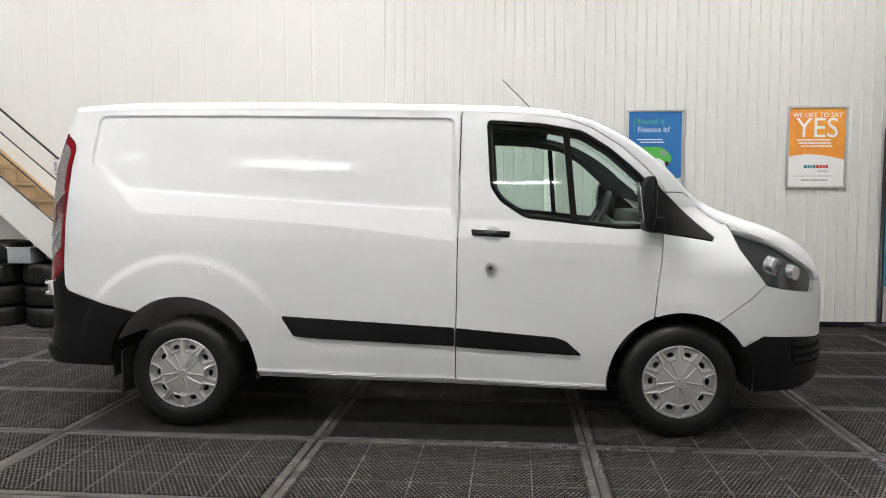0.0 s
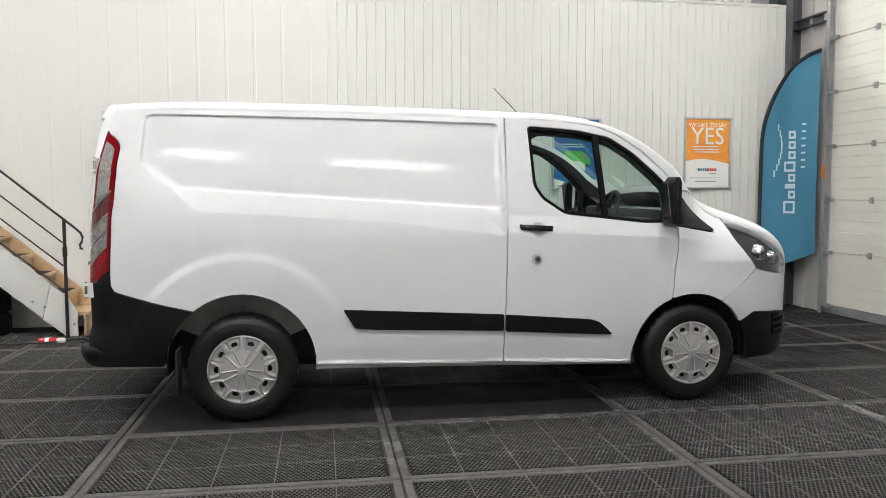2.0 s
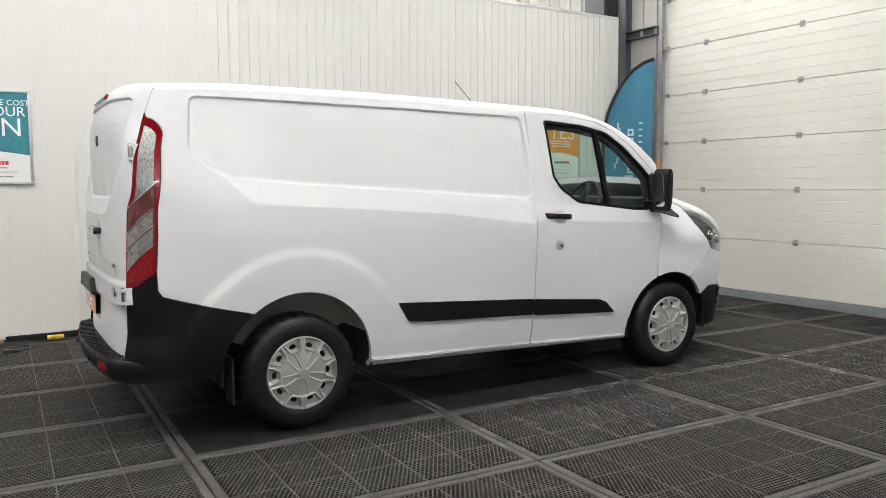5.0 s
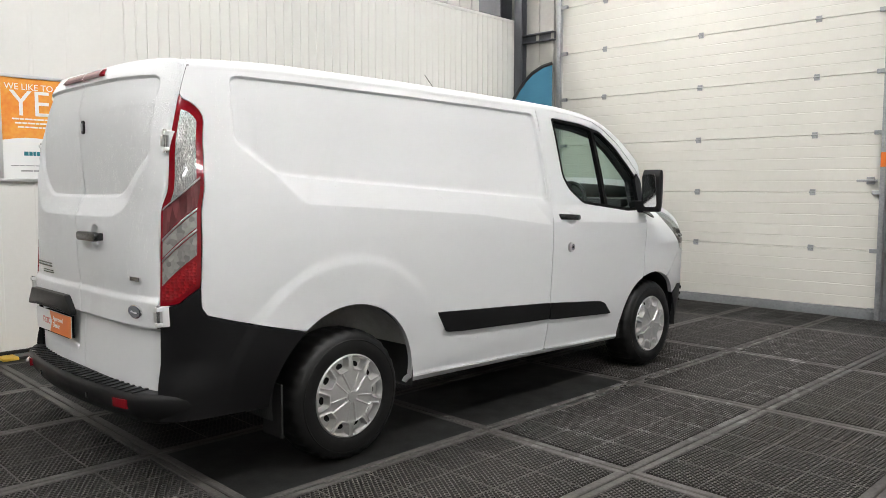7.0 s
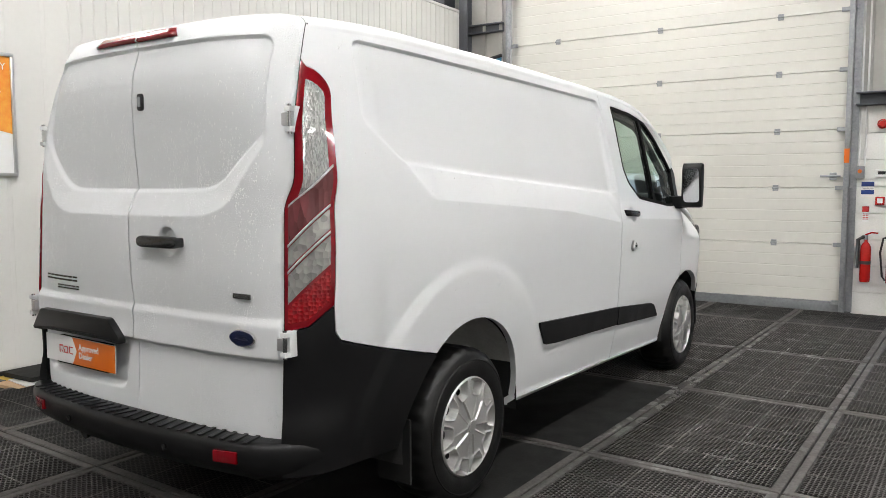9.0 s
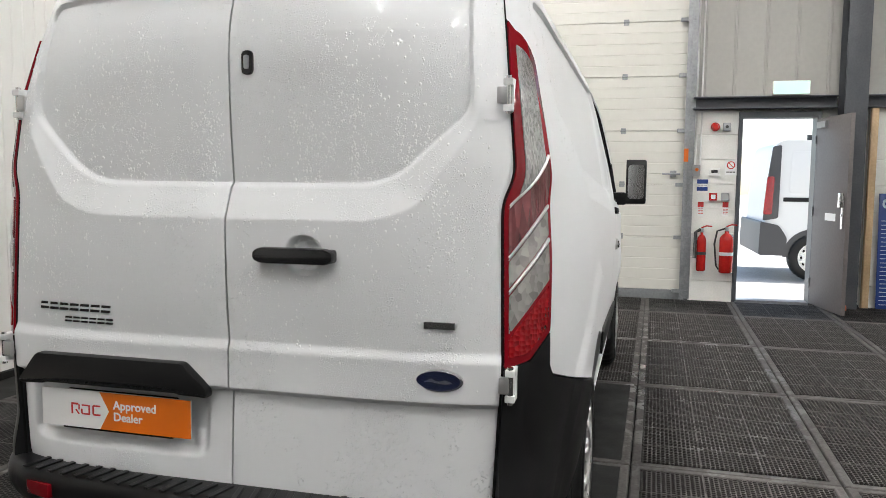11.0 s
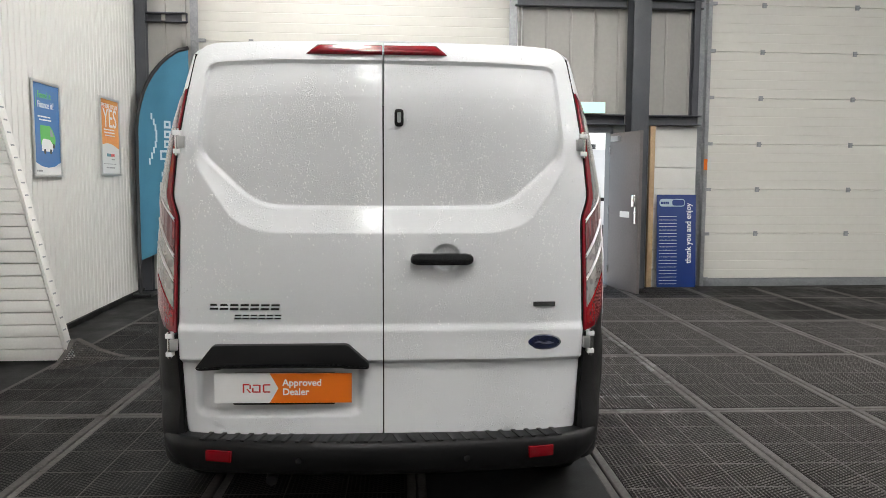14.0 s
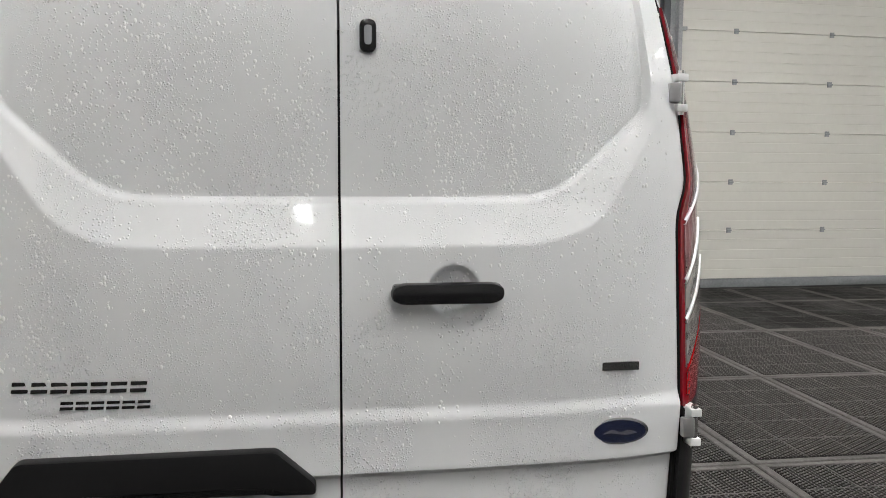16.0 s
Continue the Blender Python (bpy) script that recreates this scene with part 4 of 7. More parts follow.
for side, tag in ((RIGHT, "right"), (LEFT, "left")):
    skin("body_side", both(outside(body_cut), bottom_cut), PAINT, van, side=side, upper=shell_upper)
    door = skin("front_door", both(door_line, outside(either(window_out, quarter, arch_f, sill))), PAINT, van, side=side)
    skin("window_seal", both(window_out, outside(both(window_in, outside(divider)))), SEAL, door, gap=0.0, side=side, lift=-0.001)
    pane = skin("window_pane", both(shrunk(window_in, -0.006), lambda x, z: x - 5), GLASS, door, gap=0.0, side=side, lift=-0.009, flange=0.0)
    pane.visible_shadow = False
    skin("door_trim", both(shrunk(door_line, 0.03), outside(shrunk(window_in, 0.012)), lambda x, z: 0.5 - z), INTERIOR, door, gap=0.0, side=side, lift=-0.055, flange=0.03, label="dark door trim")
    skin("headliner", both(shrunk(polygon_sdf([(1.60, 1.80), (2.25, 1.80), (2.25, 2.1), (1.60, 2.1)]), 0.0), outside(window_out)), INTERIOR, van, gap=0.0, side=side, lift=-0.05, flange=0.0, label="grey headliner", upper=lambda u, j: (u > 1.60) & (u < 2.27))
    pillar = polygon_sdf([(2.2, 1.80), (2.45, 1.76), (2.62, 1.64), (2.76, 1.52), (2.86, 1.41), (3.06, 1.34), (3.02, 1.45), (2.9, 1.55), (2.7, 1.75), (2.45, 1.90), (2.2, 1.97)])
    skin("pillar_lining", both(pillar, outside(window_out)), INTERIOR, van, gap=0.0, side=side, lift=-0.035, flange=0.0, label="dark grey pillar lining", upper=lambda u, j: (u > 2.2) & (u < 3.02) & (j < glass_row))
    skin("mirror_panel", quarter, BUMPER, van, side=side, lift=0.004)
    skin("sill", both(sill, outside(either(arch_r, arch_f))), PAINT, van, side=side)
    skin("wing", both(fender_line, outside(either(arch_f, quarter))), PAINT, van, side=side)
    skin("front_bumper", both(bump_up, outside(arch_f)), PAINT, van, side=side)
    skin("lower_front_bumper", both(bumper_f, outside(arch_f), bottom_cut), BUMPER, van, side=side, lift=0.004)
    slot = polygon_sdf(rounded([(3.60, 0.575), (3.72, 0.562), (3.88, 0.53), (3.88, 0.41), (3.62, 0.42)], 0.02))
    recess = skin("grille_recess", slot, SEAL, van, gap=0.0, side=side, lift=0.0055, flange=0.004)
    for zc in (0.548, 0.497, 0.446):
        skin("grille_fin", both(shrunk(slot, 0.004), lambda x, z, c=zc: np.abs(z - c) - 0.011), BUMPER, recess, gap=0.0, side=side, lift=0.016, flange=0.012)
    skin("bumper_corner", both(bumper_r, outside(arch_r), lambda x, z: 0.365 - z), BUMPER, van, side=side, lift=lambda u, z: 0.006 + 0.024 * smooth01((0.64 - z) / 0.15) * smooth01((-0.56 - u) / 0.3), flange=0.05)
    bonnet = skin("bonnet", bonnet_line, PAINT, van, side=side, upper=bonnet_upper)
    screen = skin("windscreen", never, GLASS, van, side=side, lift=-0.004, flange=0.0, upper=screen_upper)
    screen.visible_shadow = False
    # headlamp: dark bowl, reflector, clear cover
    head = skin("headlamp", head_line, HEAD_BOWL, van, side=side, lift=-0.03, flange=0.0)
    cover = skin("lens", head_line, HEAD_GLASS, head, side=side, lift=0.0, flange=0.02)
    cover.visible_shadow = False
    s = -1 if side == RIGHT else 1
    bm = bmesh.new()
    for hx, hz, hr in ((3.49, 1.0, 0.066), (3.61, 0.965, 0.052)):
        x, y, _ = side_point(np.array(hx), np.array(hz))
        add_cyl(bm, (hx - 0.02, s * (abs(float(y)) - 0.055), hz), (hx + 0.012, s * (abs(float(y)) - 0.018), hz), hr, 20, hr * 0.8)
    part("reflector", bm, LAMP_BOWL, head, "satin reflector bowl", True)

    # tail lamp in coloured bands over one red body
    tail = skin("tail_lamp", lamp_line, LAMP_RED_DARK, van, side=side, lift=0.006, flange=0.03, gap=0.003)
    inner = both(shrunk(lamp_line, 0.023), lambda u, z: U[0] + 0.024 - u)
    upper_only = both(shrunk(inner, 0.022), lambda u, z: U[0] + 0.066 - u)
    slope = lambda a: (lambda x, z: z - (a + 0.6 * (x + 0.9)))
    for name, lo, hi, mat in (("clear_lens", 1.375, 1.95, LAMP_CLEAR), ("fog_lens", 1.245, 1.368, LAMP_FOG), ("indicator_lens", 1.155, 1.228, LAMP_SMOKE), ("reversing_lens", 1.035, 1.137, LAMP_SMOKE), ("stop_lens", 0.70, 1.025, LAMP_RED)):
        skin(name, both(upper_only if lo > 1.3 else inner, slope(hi), outside(slope(lo))), mat, tail, gap=0.002, side=side, lift=0.009, flange=0.006)
    for name, at in (("upper_rib", 1.371), ("middle_rib", 1.236), ("lower_rib", 1.146)):
        front = next(u for u in np.arange(-0.60, U[0], -0.002) if float(inner(np.array(u), np.array(at + 0.6 * (u + 0.9)))) < 0)
        back = U[0] + 0.024
        verts, faces = [], []
        for k in range(13):
            u = back + (front - back) * k / 12
            for dz, out in ((-0.0055, 0.006), (-0.004, 0.0125), (0.004, 0.0125), (0.0055, 0.006)):
                z = at + 0.6 * (u + 0.9) + dz
                p, pu, pz = (np.array(side_point(*q), float) for q in ((u, z), (u + 0.002, z), (u, z + 0.002)))
                n = np.cross(pu - p, pz - p)
                n = n / np.linalg.norm(n) * (-1 if n[1] > 0 else 1)
                p = p + n * out
                verts.append((p[0], p[1] if side == RIGHT else -p[1], p[2]))
        for k in range(12):
            for q in range(3):
                faces.append((4 * k + q, 4 * k + q + 4, 4 * k + q + 5, 4 * k + q + 1))
        from_arrays(name, verts, faces, ALUMINIUM, tail, "pale rib")

    # door moulding in two lengths
    for pts, owner in (([(0.613, 0.694), (1.647, 0.637), (1.647, 0.529), (0.825, 0.562), (0.688, 0.574)], van), ([(1.659, 0.635), (2.24, 0.587), (2.30, 0.566), (2.394, 0.482), (2.3, 0.486), (1.659, 0.524)], door)):
        skin("side_moulding", polygon_sdf(rounded(pts, 0.012)), BUMPER, owner, gap=0.0, side=side, lift=0.012, flange=0.014)

    # arch liners and wheel-house walls
    for c, mat, name, first, last in ((ARCH_R, LINER, "felt_arch_liner", 22, 158), (ARCH_R, LINER_DARK, "rear_arch_guard", -8, 22), (ARCH_R, LINER_DARK, "rear_arch_guard", 158, 188), (ARCH_F, LINER_DARK, "front_arch_liner", -8, 188)):
        verts, faces = [], []
        steps = 40
        for k in range(steps + 1):
            a = radians(first + (last - first) * k / steps)
            for y, r in ((0.925, c[2] + 0.006), (0.90, c[2] + 0.012), (0.55, c[2] + 0.012), (0.55, 0.0)):
                verts.append((c[0] + r * math.cos(a), s * y, c[1] + r * math.sin(a)))
        for k in range(steps):
            for q in range(3):
                f = (4 * k + q, 4 * k + q + 1, 4 * k + q + 5, 4 * k + q + 4)
                faces.append(f)
        from_arrays(name, verts, faces, mat, van)

    # mud flap
    bm = bmesh.new()
    add_box(bm, (-0.40, min(s * 0.76, s * 0.925), 0.2), (-0.388, max(s * 0.76, s * 0.925), 0.46), 0.004)
    part("mud_flap", bm, CAVITY, van)

# dark inner shell, so that gaps between panels stay dark
inner_bm = bmesh.new()
add_box(inner_bm, (-0.80, -0.60, 0.46), (-0.46, 0.60, 1.70))
add_box(inner_bm, (-0.56, -0.66, 0.95), (1.60, 0.66, 1.76))
add_box(inner_bm, (0.50, -0.80, 0.33), (2.48, 0.80, 0.60))
add_box(inner_bm, (0.50, -0.82, 0.60), (1.60, 0.82, 1.1))
add_box(inner_bm, (-0.45, -0.5, 0.26), (3.6, 0.5, 0.60))
add_box(inner_bm, (3.0, -0.5, 0.5), (3.7, 0.5, 0.95))
part("underbody", inner_bm, CAVITY, van, "black underbody and inner panels")


# rear doors
def rear_face(y, z):
    mid = REAR(z)
    return mid + (END_X(z) - mid) * (np.abs(y) / DOOR_EDGE(z)) ** 5


def rear_relief(y, z, right):
    """How far the rear doors stand out (negative: in), in metres."""
    ya = np.abs(y)
    a, b = REAR_IN(ya, z), REAR_OUT(ya, z)
    ramp = np.clip(-b / (np.maximum(-b, 0) + np.maximum(a, 0) + 1e-6), 0, 1)
    fade = 1 - np.clip((z - 1.34) / 0.42, 0, 1)
    d = -np.where(b < 0, 0.038 * fade * band(a, b, ramp), 0.0) - 0.017 * np.clip(-a / 0.013, 0, 1)
    d = d + 0.014 * smooth01((0.915 - z) / 0.035) - 0.030 * smooth01((0.778 - z) / 0.022)
    if not right:
        p = PLATE_BAY(y, z)
        d = d - 0.024 * smooth01(-p / 0.03)
    else:
        h = HANDLE_CUP(y, z)
        d = d - 0.026 * smooth01(-h / 0.014)
    return d


REAR_IN = polygon_sdf(rounded([(-0.3, 1.338), (0.42, 1.345), (0.50, 1.375), (0.69, 1.55), (0.665, 1.89), (-0.3, 1.90)], 0.05))
REAR_OUT = polygon_sdf(rounded([(-0.3, 1.252), (0.43, 1.256), (0.55, 1.295), (0.705, 1.52), (0.69, 1.62), (0.665, 1.89), (-0.3, 1.90)], 0.05))
PLATE_BAY = polygon_sdf(rounded([(0.715, 0.548), (0.075, 0.552), (0.065, 0.76), (0.72, 0.76)], 0.05))
HANDLE_CUP = circle_sdf((-0.235, 1.16, 0.057))


def rear_door(name, right, label):
    sgn = -1 if right else 1
    ny, nz = 165, 330
    z_lo, z_hi = 0.465, 1.968
    verts, faces = [], []
    f = np.linspace(0, 1, ny)
    for j in range(nz):
        z = z_lo + (z_hi - z_lo) * j / (nz - 1)
        edge = float(DOOR_EDGE(z)) - 0.005
        drop = z - z_lo
        if drop < 0.05:
            edge -= 0.05 - math.sqrt(max(0.05 ** 2 - (0.05 - drop) ** 2, 0))
        rise = z_hi - z
        if rise < 0.06:
            edge -= 0.06 - math.sqrt(max(0.06 ** 2 - (0.06 - rise) ** 2, 0))
        y = sgn * (0.0028 + (edge - 0.0028) * f)
        zz = np.full(ny, z)
        x = rear_face(y, zz) - rear_relief(y, zz, right)
        # folded rim
        x = x + 0.006 * smooth01((0.009 - (edge - np.abs(y))) / 0.009) ** 2
        verts += list(zip(x, y, zz))
    for j in range(nz - 1):
        for i in range(ny - 1):
            q = (j * ny + i, j * ny + i + 1, (j + 1) * ny + i + 1, (j + 1) * ny + i)
            faces.append(q if not right else q[::-1])
    rim = [i for i in range(ny)] + [(j + 1) * ny - 1 for j in range(1, nz)] + [(nz - 1) * ny + i for i in range(ny - 2, -1, -1)] + [j * ny for j in range(nz - 2, 0, -1)]
    k0 = len(verts)
    for r in rim:
        x, y, z = verts[r]
        verts.append((x + 0.03, y, z))
    for k in range(len(rim)):
        n = (k + 1) % len(rim)
        q = (rim[k], rim[n], k0 + n, k0 + k)
        faces.append(q if not right else q[::-1])
    ob = from_arrays(name, verts, faces, PAINT_WET, van, label)
    ob.data.set_sharp_from_angle(angle=radians(40))
    return ob


right_door = rear_door("rear_door", True, "rear door with black handle")
left_door = rear_door("rear_door", False, "rear door with number plate bay")


def rear_x(y, z, right):
    y, z = np.array(float(y)), np.array(float(z))
    return float(rear_face(y, z) - rear_relief(y, z, right))


def facing_rear(y, z, lift, right=False):
    """Carries drawing (u to the viewer's right, v up, w towards the viewer) onto the rear doors at (y, z)."""
    m = Matrix(((0, 0, -1, rear_x(y, z, right) - lift), (-1, 0, 0, y), (0, 1, 0, z), (0, 0, 0, 1)))
    return m


# handle, lock, badges
grip_m = facing_rear(-0.33, 1.16, 0.0, True)
grip_m = Matrix.Translation((0, 0.112, 0)) @ grip_m
handle = prism("handle", rounded([(-0.117, -0.012), (-0.095, -0.022), (0.095, -0.022), (0.117, -0.012), (0.117, 0.012), (0.095, 0.022), (-0.095, 0.022), (-0.117, 0.012)], 0.016), 0.022, GLOSS_BLACK, right_door, "gloss black pull handle", grip_m @ Matrix.Translation((0, 0, 0.02)), 0.009)
for u in (-0.098, 0.098):
    prism("handle_mount", rounded(rect(0.03, 0.036, u), 0.01), 0.03, GLOSS_BLACK, handle, "", grip_m @ Matrix.Translation((0, 0, -0.008)))
lock_plate = prism("lock", rounded([(-0.017, -0.033), (0.017, -0.033), (0.017, 0.033), (-0.017, 0.033)], 0.017), 0.008, GLOSS_BLACK, right_door, "black lock escutcheon", facing_rear(-0.059, 1.682, 0.0, True), 0.003)
prism("keyhole", rounded([(-0.007, -0.02), (0.007, -0.02), (0.008, 0.018), (-0.008, 0.018)], 0.007), 0.004, GREY_PLASTIC, lock_plate, "grey lock barrel", facing_rear(-0.059, 1.684, 0.0085, True))
oval = [(0.068 * math.cos(a), 0.031 * math.sin(a)) for a in (2 * math.pi * k / 40 for k in range(40))]
badge = prism("badge", oval, 0.008, CHROME, right_door, "oval chrome-rimmed dark blue badge", facing_rear(-0.612, 0.838, -0.004, True), 0.003)
prism("badge_face", [(u * 0.88, v * 0.82) for u, v in oval], 0.002, material("badge_blue", (0.01, 0.016, 0.05), 0.15, 0.0, 1.0), badge, "", facing_rear(-0.612, 0.838, 0.0045, True))
prism("badge_mark", rounded([(-0.042, -0.006), (-0.02, 0.006), (0.0, -0.002), (0.02, 0.004), (0.042, -0.004), (0.02, -0.008), (0.0, 0.0 - 0.007), (-0.02, -0.003)], 0.006), 0.0008, CHROME, badge, "", facing_rear(-0.612, 0.838, 0.0066, True))
prism("small_badge", [(-0.042, -0.009), (0.042, -0.009), (0.042, 0.009), (-0.042, 0.009)], 0.006, material("smoked_chrome", (0.2, 0.2, 0.2), 0.25, 0.9), right_door, "", facing_rear(-0.612, 0.984, 0.002, True))
DARK_CHROME = material("dark_chrome", (0.09, 0.09, 0.09), 0.25, 0.9)
for y0, y1, z, h, n in ((0.648, 0.382, 0.978, 0.022, 7), (0.556, 0.378, 0.9405, 0.017, 6)):
    w = (y0 - y1) / n
    for k in range(n):
        yy = y0 - (k + 0.5) * w
        for a, b in ((-0.5, -0.16), (0.16, 0.5)):
            slant = lambda v: 0.09 * w * v / h
            prism("letter_bar", [(-w * 0.41 + slant(h * a), h * a), (w * 0.41 + slant(h * a), h * a), (w * 0.41 + slant(h * b), h * b), (-w * 0.41 + slant(h * b), h * b)], 0.004, DARK_CHROME, left_door, "", facing_rear(yy, z, -0.002))

# plate bay: grip moulding, sales plate
trim_m = Matrix(((0, 0, -1, -0.962), (-1, 0, 0, -0.017), (0, 1, 0, 0.003), (0, 0, 0, 1)))
prism("grip_moulding", rounded([(-0.712, 0.752), (-0.645, 0.838), (-0.15, 0.838), (-0.07, 0.766), (-0.07, 0.742), (-0.165, 0.745), (-0.19, 0.757), (-0.6, 0.757), (-0.62, 0.745), (-0.70, 0.742)], 0.012), 0.03, BUMPER, left_door, "black plastic grip moulding", trim_m, 0.008)
plate_m = Matrix(((0.0, 0, -1, -0.964), (-1, 0, 0, 0.3725), (0, 1, 0, 0.673), (0, 0, 0, 1))) @ Matrix.Rotation(radians(-0.4), 4, "Z")
holder = prism("plate_holder", rounded([(-0.19, -0.066), (0.19, -0.066), (0.19, 0.05), (-0.19, 0.05)], 0.006), 0.03, SEAL, left_door, "black plate holder", plate_m @ Matrix.Translation((0.0, 0, -0.035)))
sales = prism("sales_plate", [(-0.256, -0.057), (0.254, -0.057), (0.254, 0.057), (-0.256, 0.057)], 0.004, PAPER, left_door, "white and orange dealer sales plate", plate_m)
on = plate_m @ Matrix.Translation((0, 0, 0.0045))
prism("orange_field", [(-0.052, -0.0565), (0.2535, -0.0565), (0.2535, 0.0565), (-0.052, 0.0565), (-0.02, 0.0)], 0.0006, ORANGE_PLAIN, sales, "orange field", on)
words("lettering", "Approved", 0.036, INK_WHITE, sales, on @ Matrix.Translation((-0.005, 0.009, 0.0012)), depth=0.0003, bold=0.0008)
words("lettering", "Dealer", 0.036, INK_WHITE, sales, on @ Matrix.Translation((-0.005, -0.026, 0.0012)), depth=0.0003, bold=0.0008)
mark = [[(-0.152, -0.017), (-0.146, -0.017), (-0.146, 0.017), (-0.152, 0.017)], [(-0.146, 0.011), (-0.127, 0.011), (-0.127, 0.017), (-0.146, 0.017)], [(-0.127, -0.003), (-0.122, -0.003), (-0.122, 0.013), (-0.127, 0.013)], [(-0.139, -0.003), (-0.133, -0.003), (-0.122, -0.017), (-0.128, -0.017)],
        [(-0.115, -0.017), (-0.092, -0.017), (-0.092, -0.012), (-0.115, -0.012)], [(-0.092, -0.017), (-0.086, -0.017), (-0.086, 0.013), (-0.092, 0.013)], [(-0.115, 0.009), (-0.092, 0.009), (-0.092, 0.014), (-0.115, 0.014)], [(-0.118, -0.014), (-0.112, -0.014), (-0.112, 0.0), (-0.118, 0.0)],
        [(-0.078, -0.014), (-0.072, -0.014), (-0.072, 0.012), (-0.078, 0.012)], [(-0.075, -0.017), (-0.05, -0.017), (-0.05, -0.012), (-0.075, -0.012)], [(-0.075, 0.01), (-0.05, 0.01), (-0.05, 0.015), (-0.075, 0.015)]]
for shape in mark:
    prism("mark_stroke", shape, 0.0005, INK_RED, sales, "", on)

# high brake lamps, one on each door
for right, owner in ((True, right_door), (False, left_door)):
    o = -1 if right else 1
    outline = [(0.004, 1.918), (0.285 if not right else 0.24, 1.914), (0.245 if not right else 0.2, 1.95), (0.004, 1.956)]
    verts, faces = [], []
    n = 16
    for i in range(n):
        t = i / (n - 1)
        y_lo, y_hi = outline[0][0] + (outline[1][0] - outline[0][0]) * t, outline[3][0] + (outline[2][0] - outline[3][0]) * t
        for k, s in enumerate((0.0, 0.12, 0.5, 0.88, 1.0)):
            y = y_lo + (y_hi - y_lo) * s
            z = 1.916 + 0.04 * s
            verts.append((float(rear_face(np.array(y), np.array(z))) - (0.004 if k in (0, 4) else 0.02) * (1 if i < n - 1 else 0.2), o * y, z))
    for i in range(n - 1):
        for k in range(4):
            q = (i * 5 + k, i * 5 + k + 1, i * 5 + k + 6, i * 5 + k + 5)
            faces.append(q if right else q[::-1])
    from_arrays("brake_lamp", verts, faces, LAMP_RED_DARK, owner, "red high-level brake lamp")

# external hinges
for side in (-1, 1):
    for z, y in ((1.59, 0.772), (0.832, 0.80)):
        bm = bmesh.new()
        x = float(END_X(np.array(z))) - 0.004
        add_box(bm, (x - 0.006, side * y - 0.012, z - 0.045), (x + 0.03, side * y + 0.012, z + 0.045), 0.004)
        for dz in (-0.034, 0.034):
            add_box(bm, (x - 0.03, side * y - 0.013, z + dz - 0.009), (x - 0.004, side * y + 0.013, z + dz + 0.009), 0.003)
        hinge = part("hinge", bm, STRUT, van, "white painted external hinge", True)
        cyl("pin", (x - 0.019, side * y, z - 0.05), (x - 0.019, side * y, z + 0.05), 0.008, CHROME, hinge, "bare steel hinge pin", 12)
        bm = bmesh.new()
        add_box(bm, (x - 0.028, min(side * (y - 0.03), side * (y - 0.002)), z - 0.022), (x - 0.008, max(side * (y - 0.03), side * (y - 0.002)), z + 0.022), 0.004)
        part("strap", bm, ALUMINIUM, hinge, "dull steel hinge strap", True)


# rear bumper with tread step
def bumper_path():
    pts = [(-0.5, 0.885), (-0.56, 0.892)]
    for k in range(0, 16):
        a = math.pi / 2 * k / 16
        pts.append((-0.60 - 0.382 * math.sin(a), 0.893 - 0.193 * (1 - math.cos(a))))
    for y in np.linspace(0.69, 0.0, 16):
        pts.append((-0.985 - 0.075 * (1 - (y / 0.76) ** 2), y))
    return pts


path = bumper_path()
path = path + [(x, -y) for x, y in path[-2::-1]]
profile = [(-0.10, 0.35), (-0.055, 0.347), (-0.032, 0.358), (-0.012, 0.385), (0.004, 0.425), (0.004, 0.458), (-0.002, 0.478), (-0.012, 0.487), (-0.03, 0.488), (-0.15, 0.488)]
verts, faces = [], []
for i, (x, y) in enumerate(path):
    a, b = path[max(i - 1, 0)], path[min(i + 1, len(path) - 1)]
    d = Vector((b[0] - a[0], b[1] - a[1])).normalized()
    out = Vector((d.y, -d.x))
    if out.dot(Vector((x + 0.2, y))) < 0:
        out = -out
    lift = 0.012 * smooth01(np.array((x + 0.95) / 0.35))
    for o, z in profile:
        depth = o if o > -0.1 or z < 0.47 else -0.05 - 0.1 * float(smooth01(np.array((-0.6 - x) / 0.3)))
        verts.append((x + out.x * depth, y + out.y * depth, z + float(lift) * (1 if z < 0.42 else 0.3)))
k = len(profile)
for i in range(len(path) - 1):
    for j in range(k - 1):
        faces.append((i * k + j, (i + 1) * k + j, (i + 1) * k + j + 1, i * k + j + 1))
faces = [f[::-1] for f in faces]
rear_bumper = from_arrays("rear_bumper", verts, faces, BUMPER, van, "black plastic rear bumper with tread step")
rear_bumper.data.set_sharp_from_angle(angle=radians(50))
tread_mesh = None
for i in range(27):
    y = -0.66 + i * 1.32 / 26
    bm = bmesh.new()
    add_box(bm, (-0.052, -0.009, 0.0), (0.04, 0.009, 0.006), 0.003, Matrix.Rotation(radians(14), 4, "Z"))
    if tread_mesh is None:
        rib = part("tread_rib", bm, BUMPER, rear_bumper)
        tread_mesh = rib.data
    else:
        bm.free()
        rib = new("tread_rib", tread_mesh)
        rib.parent = rear_bumper
    rib.matrix_basis = pose(-0.985 - 0.072 * (1 - (y / 0.76) ** 2) + 0.05, y, 0.4875, 0, 0, 0 if y < 0 else -28)
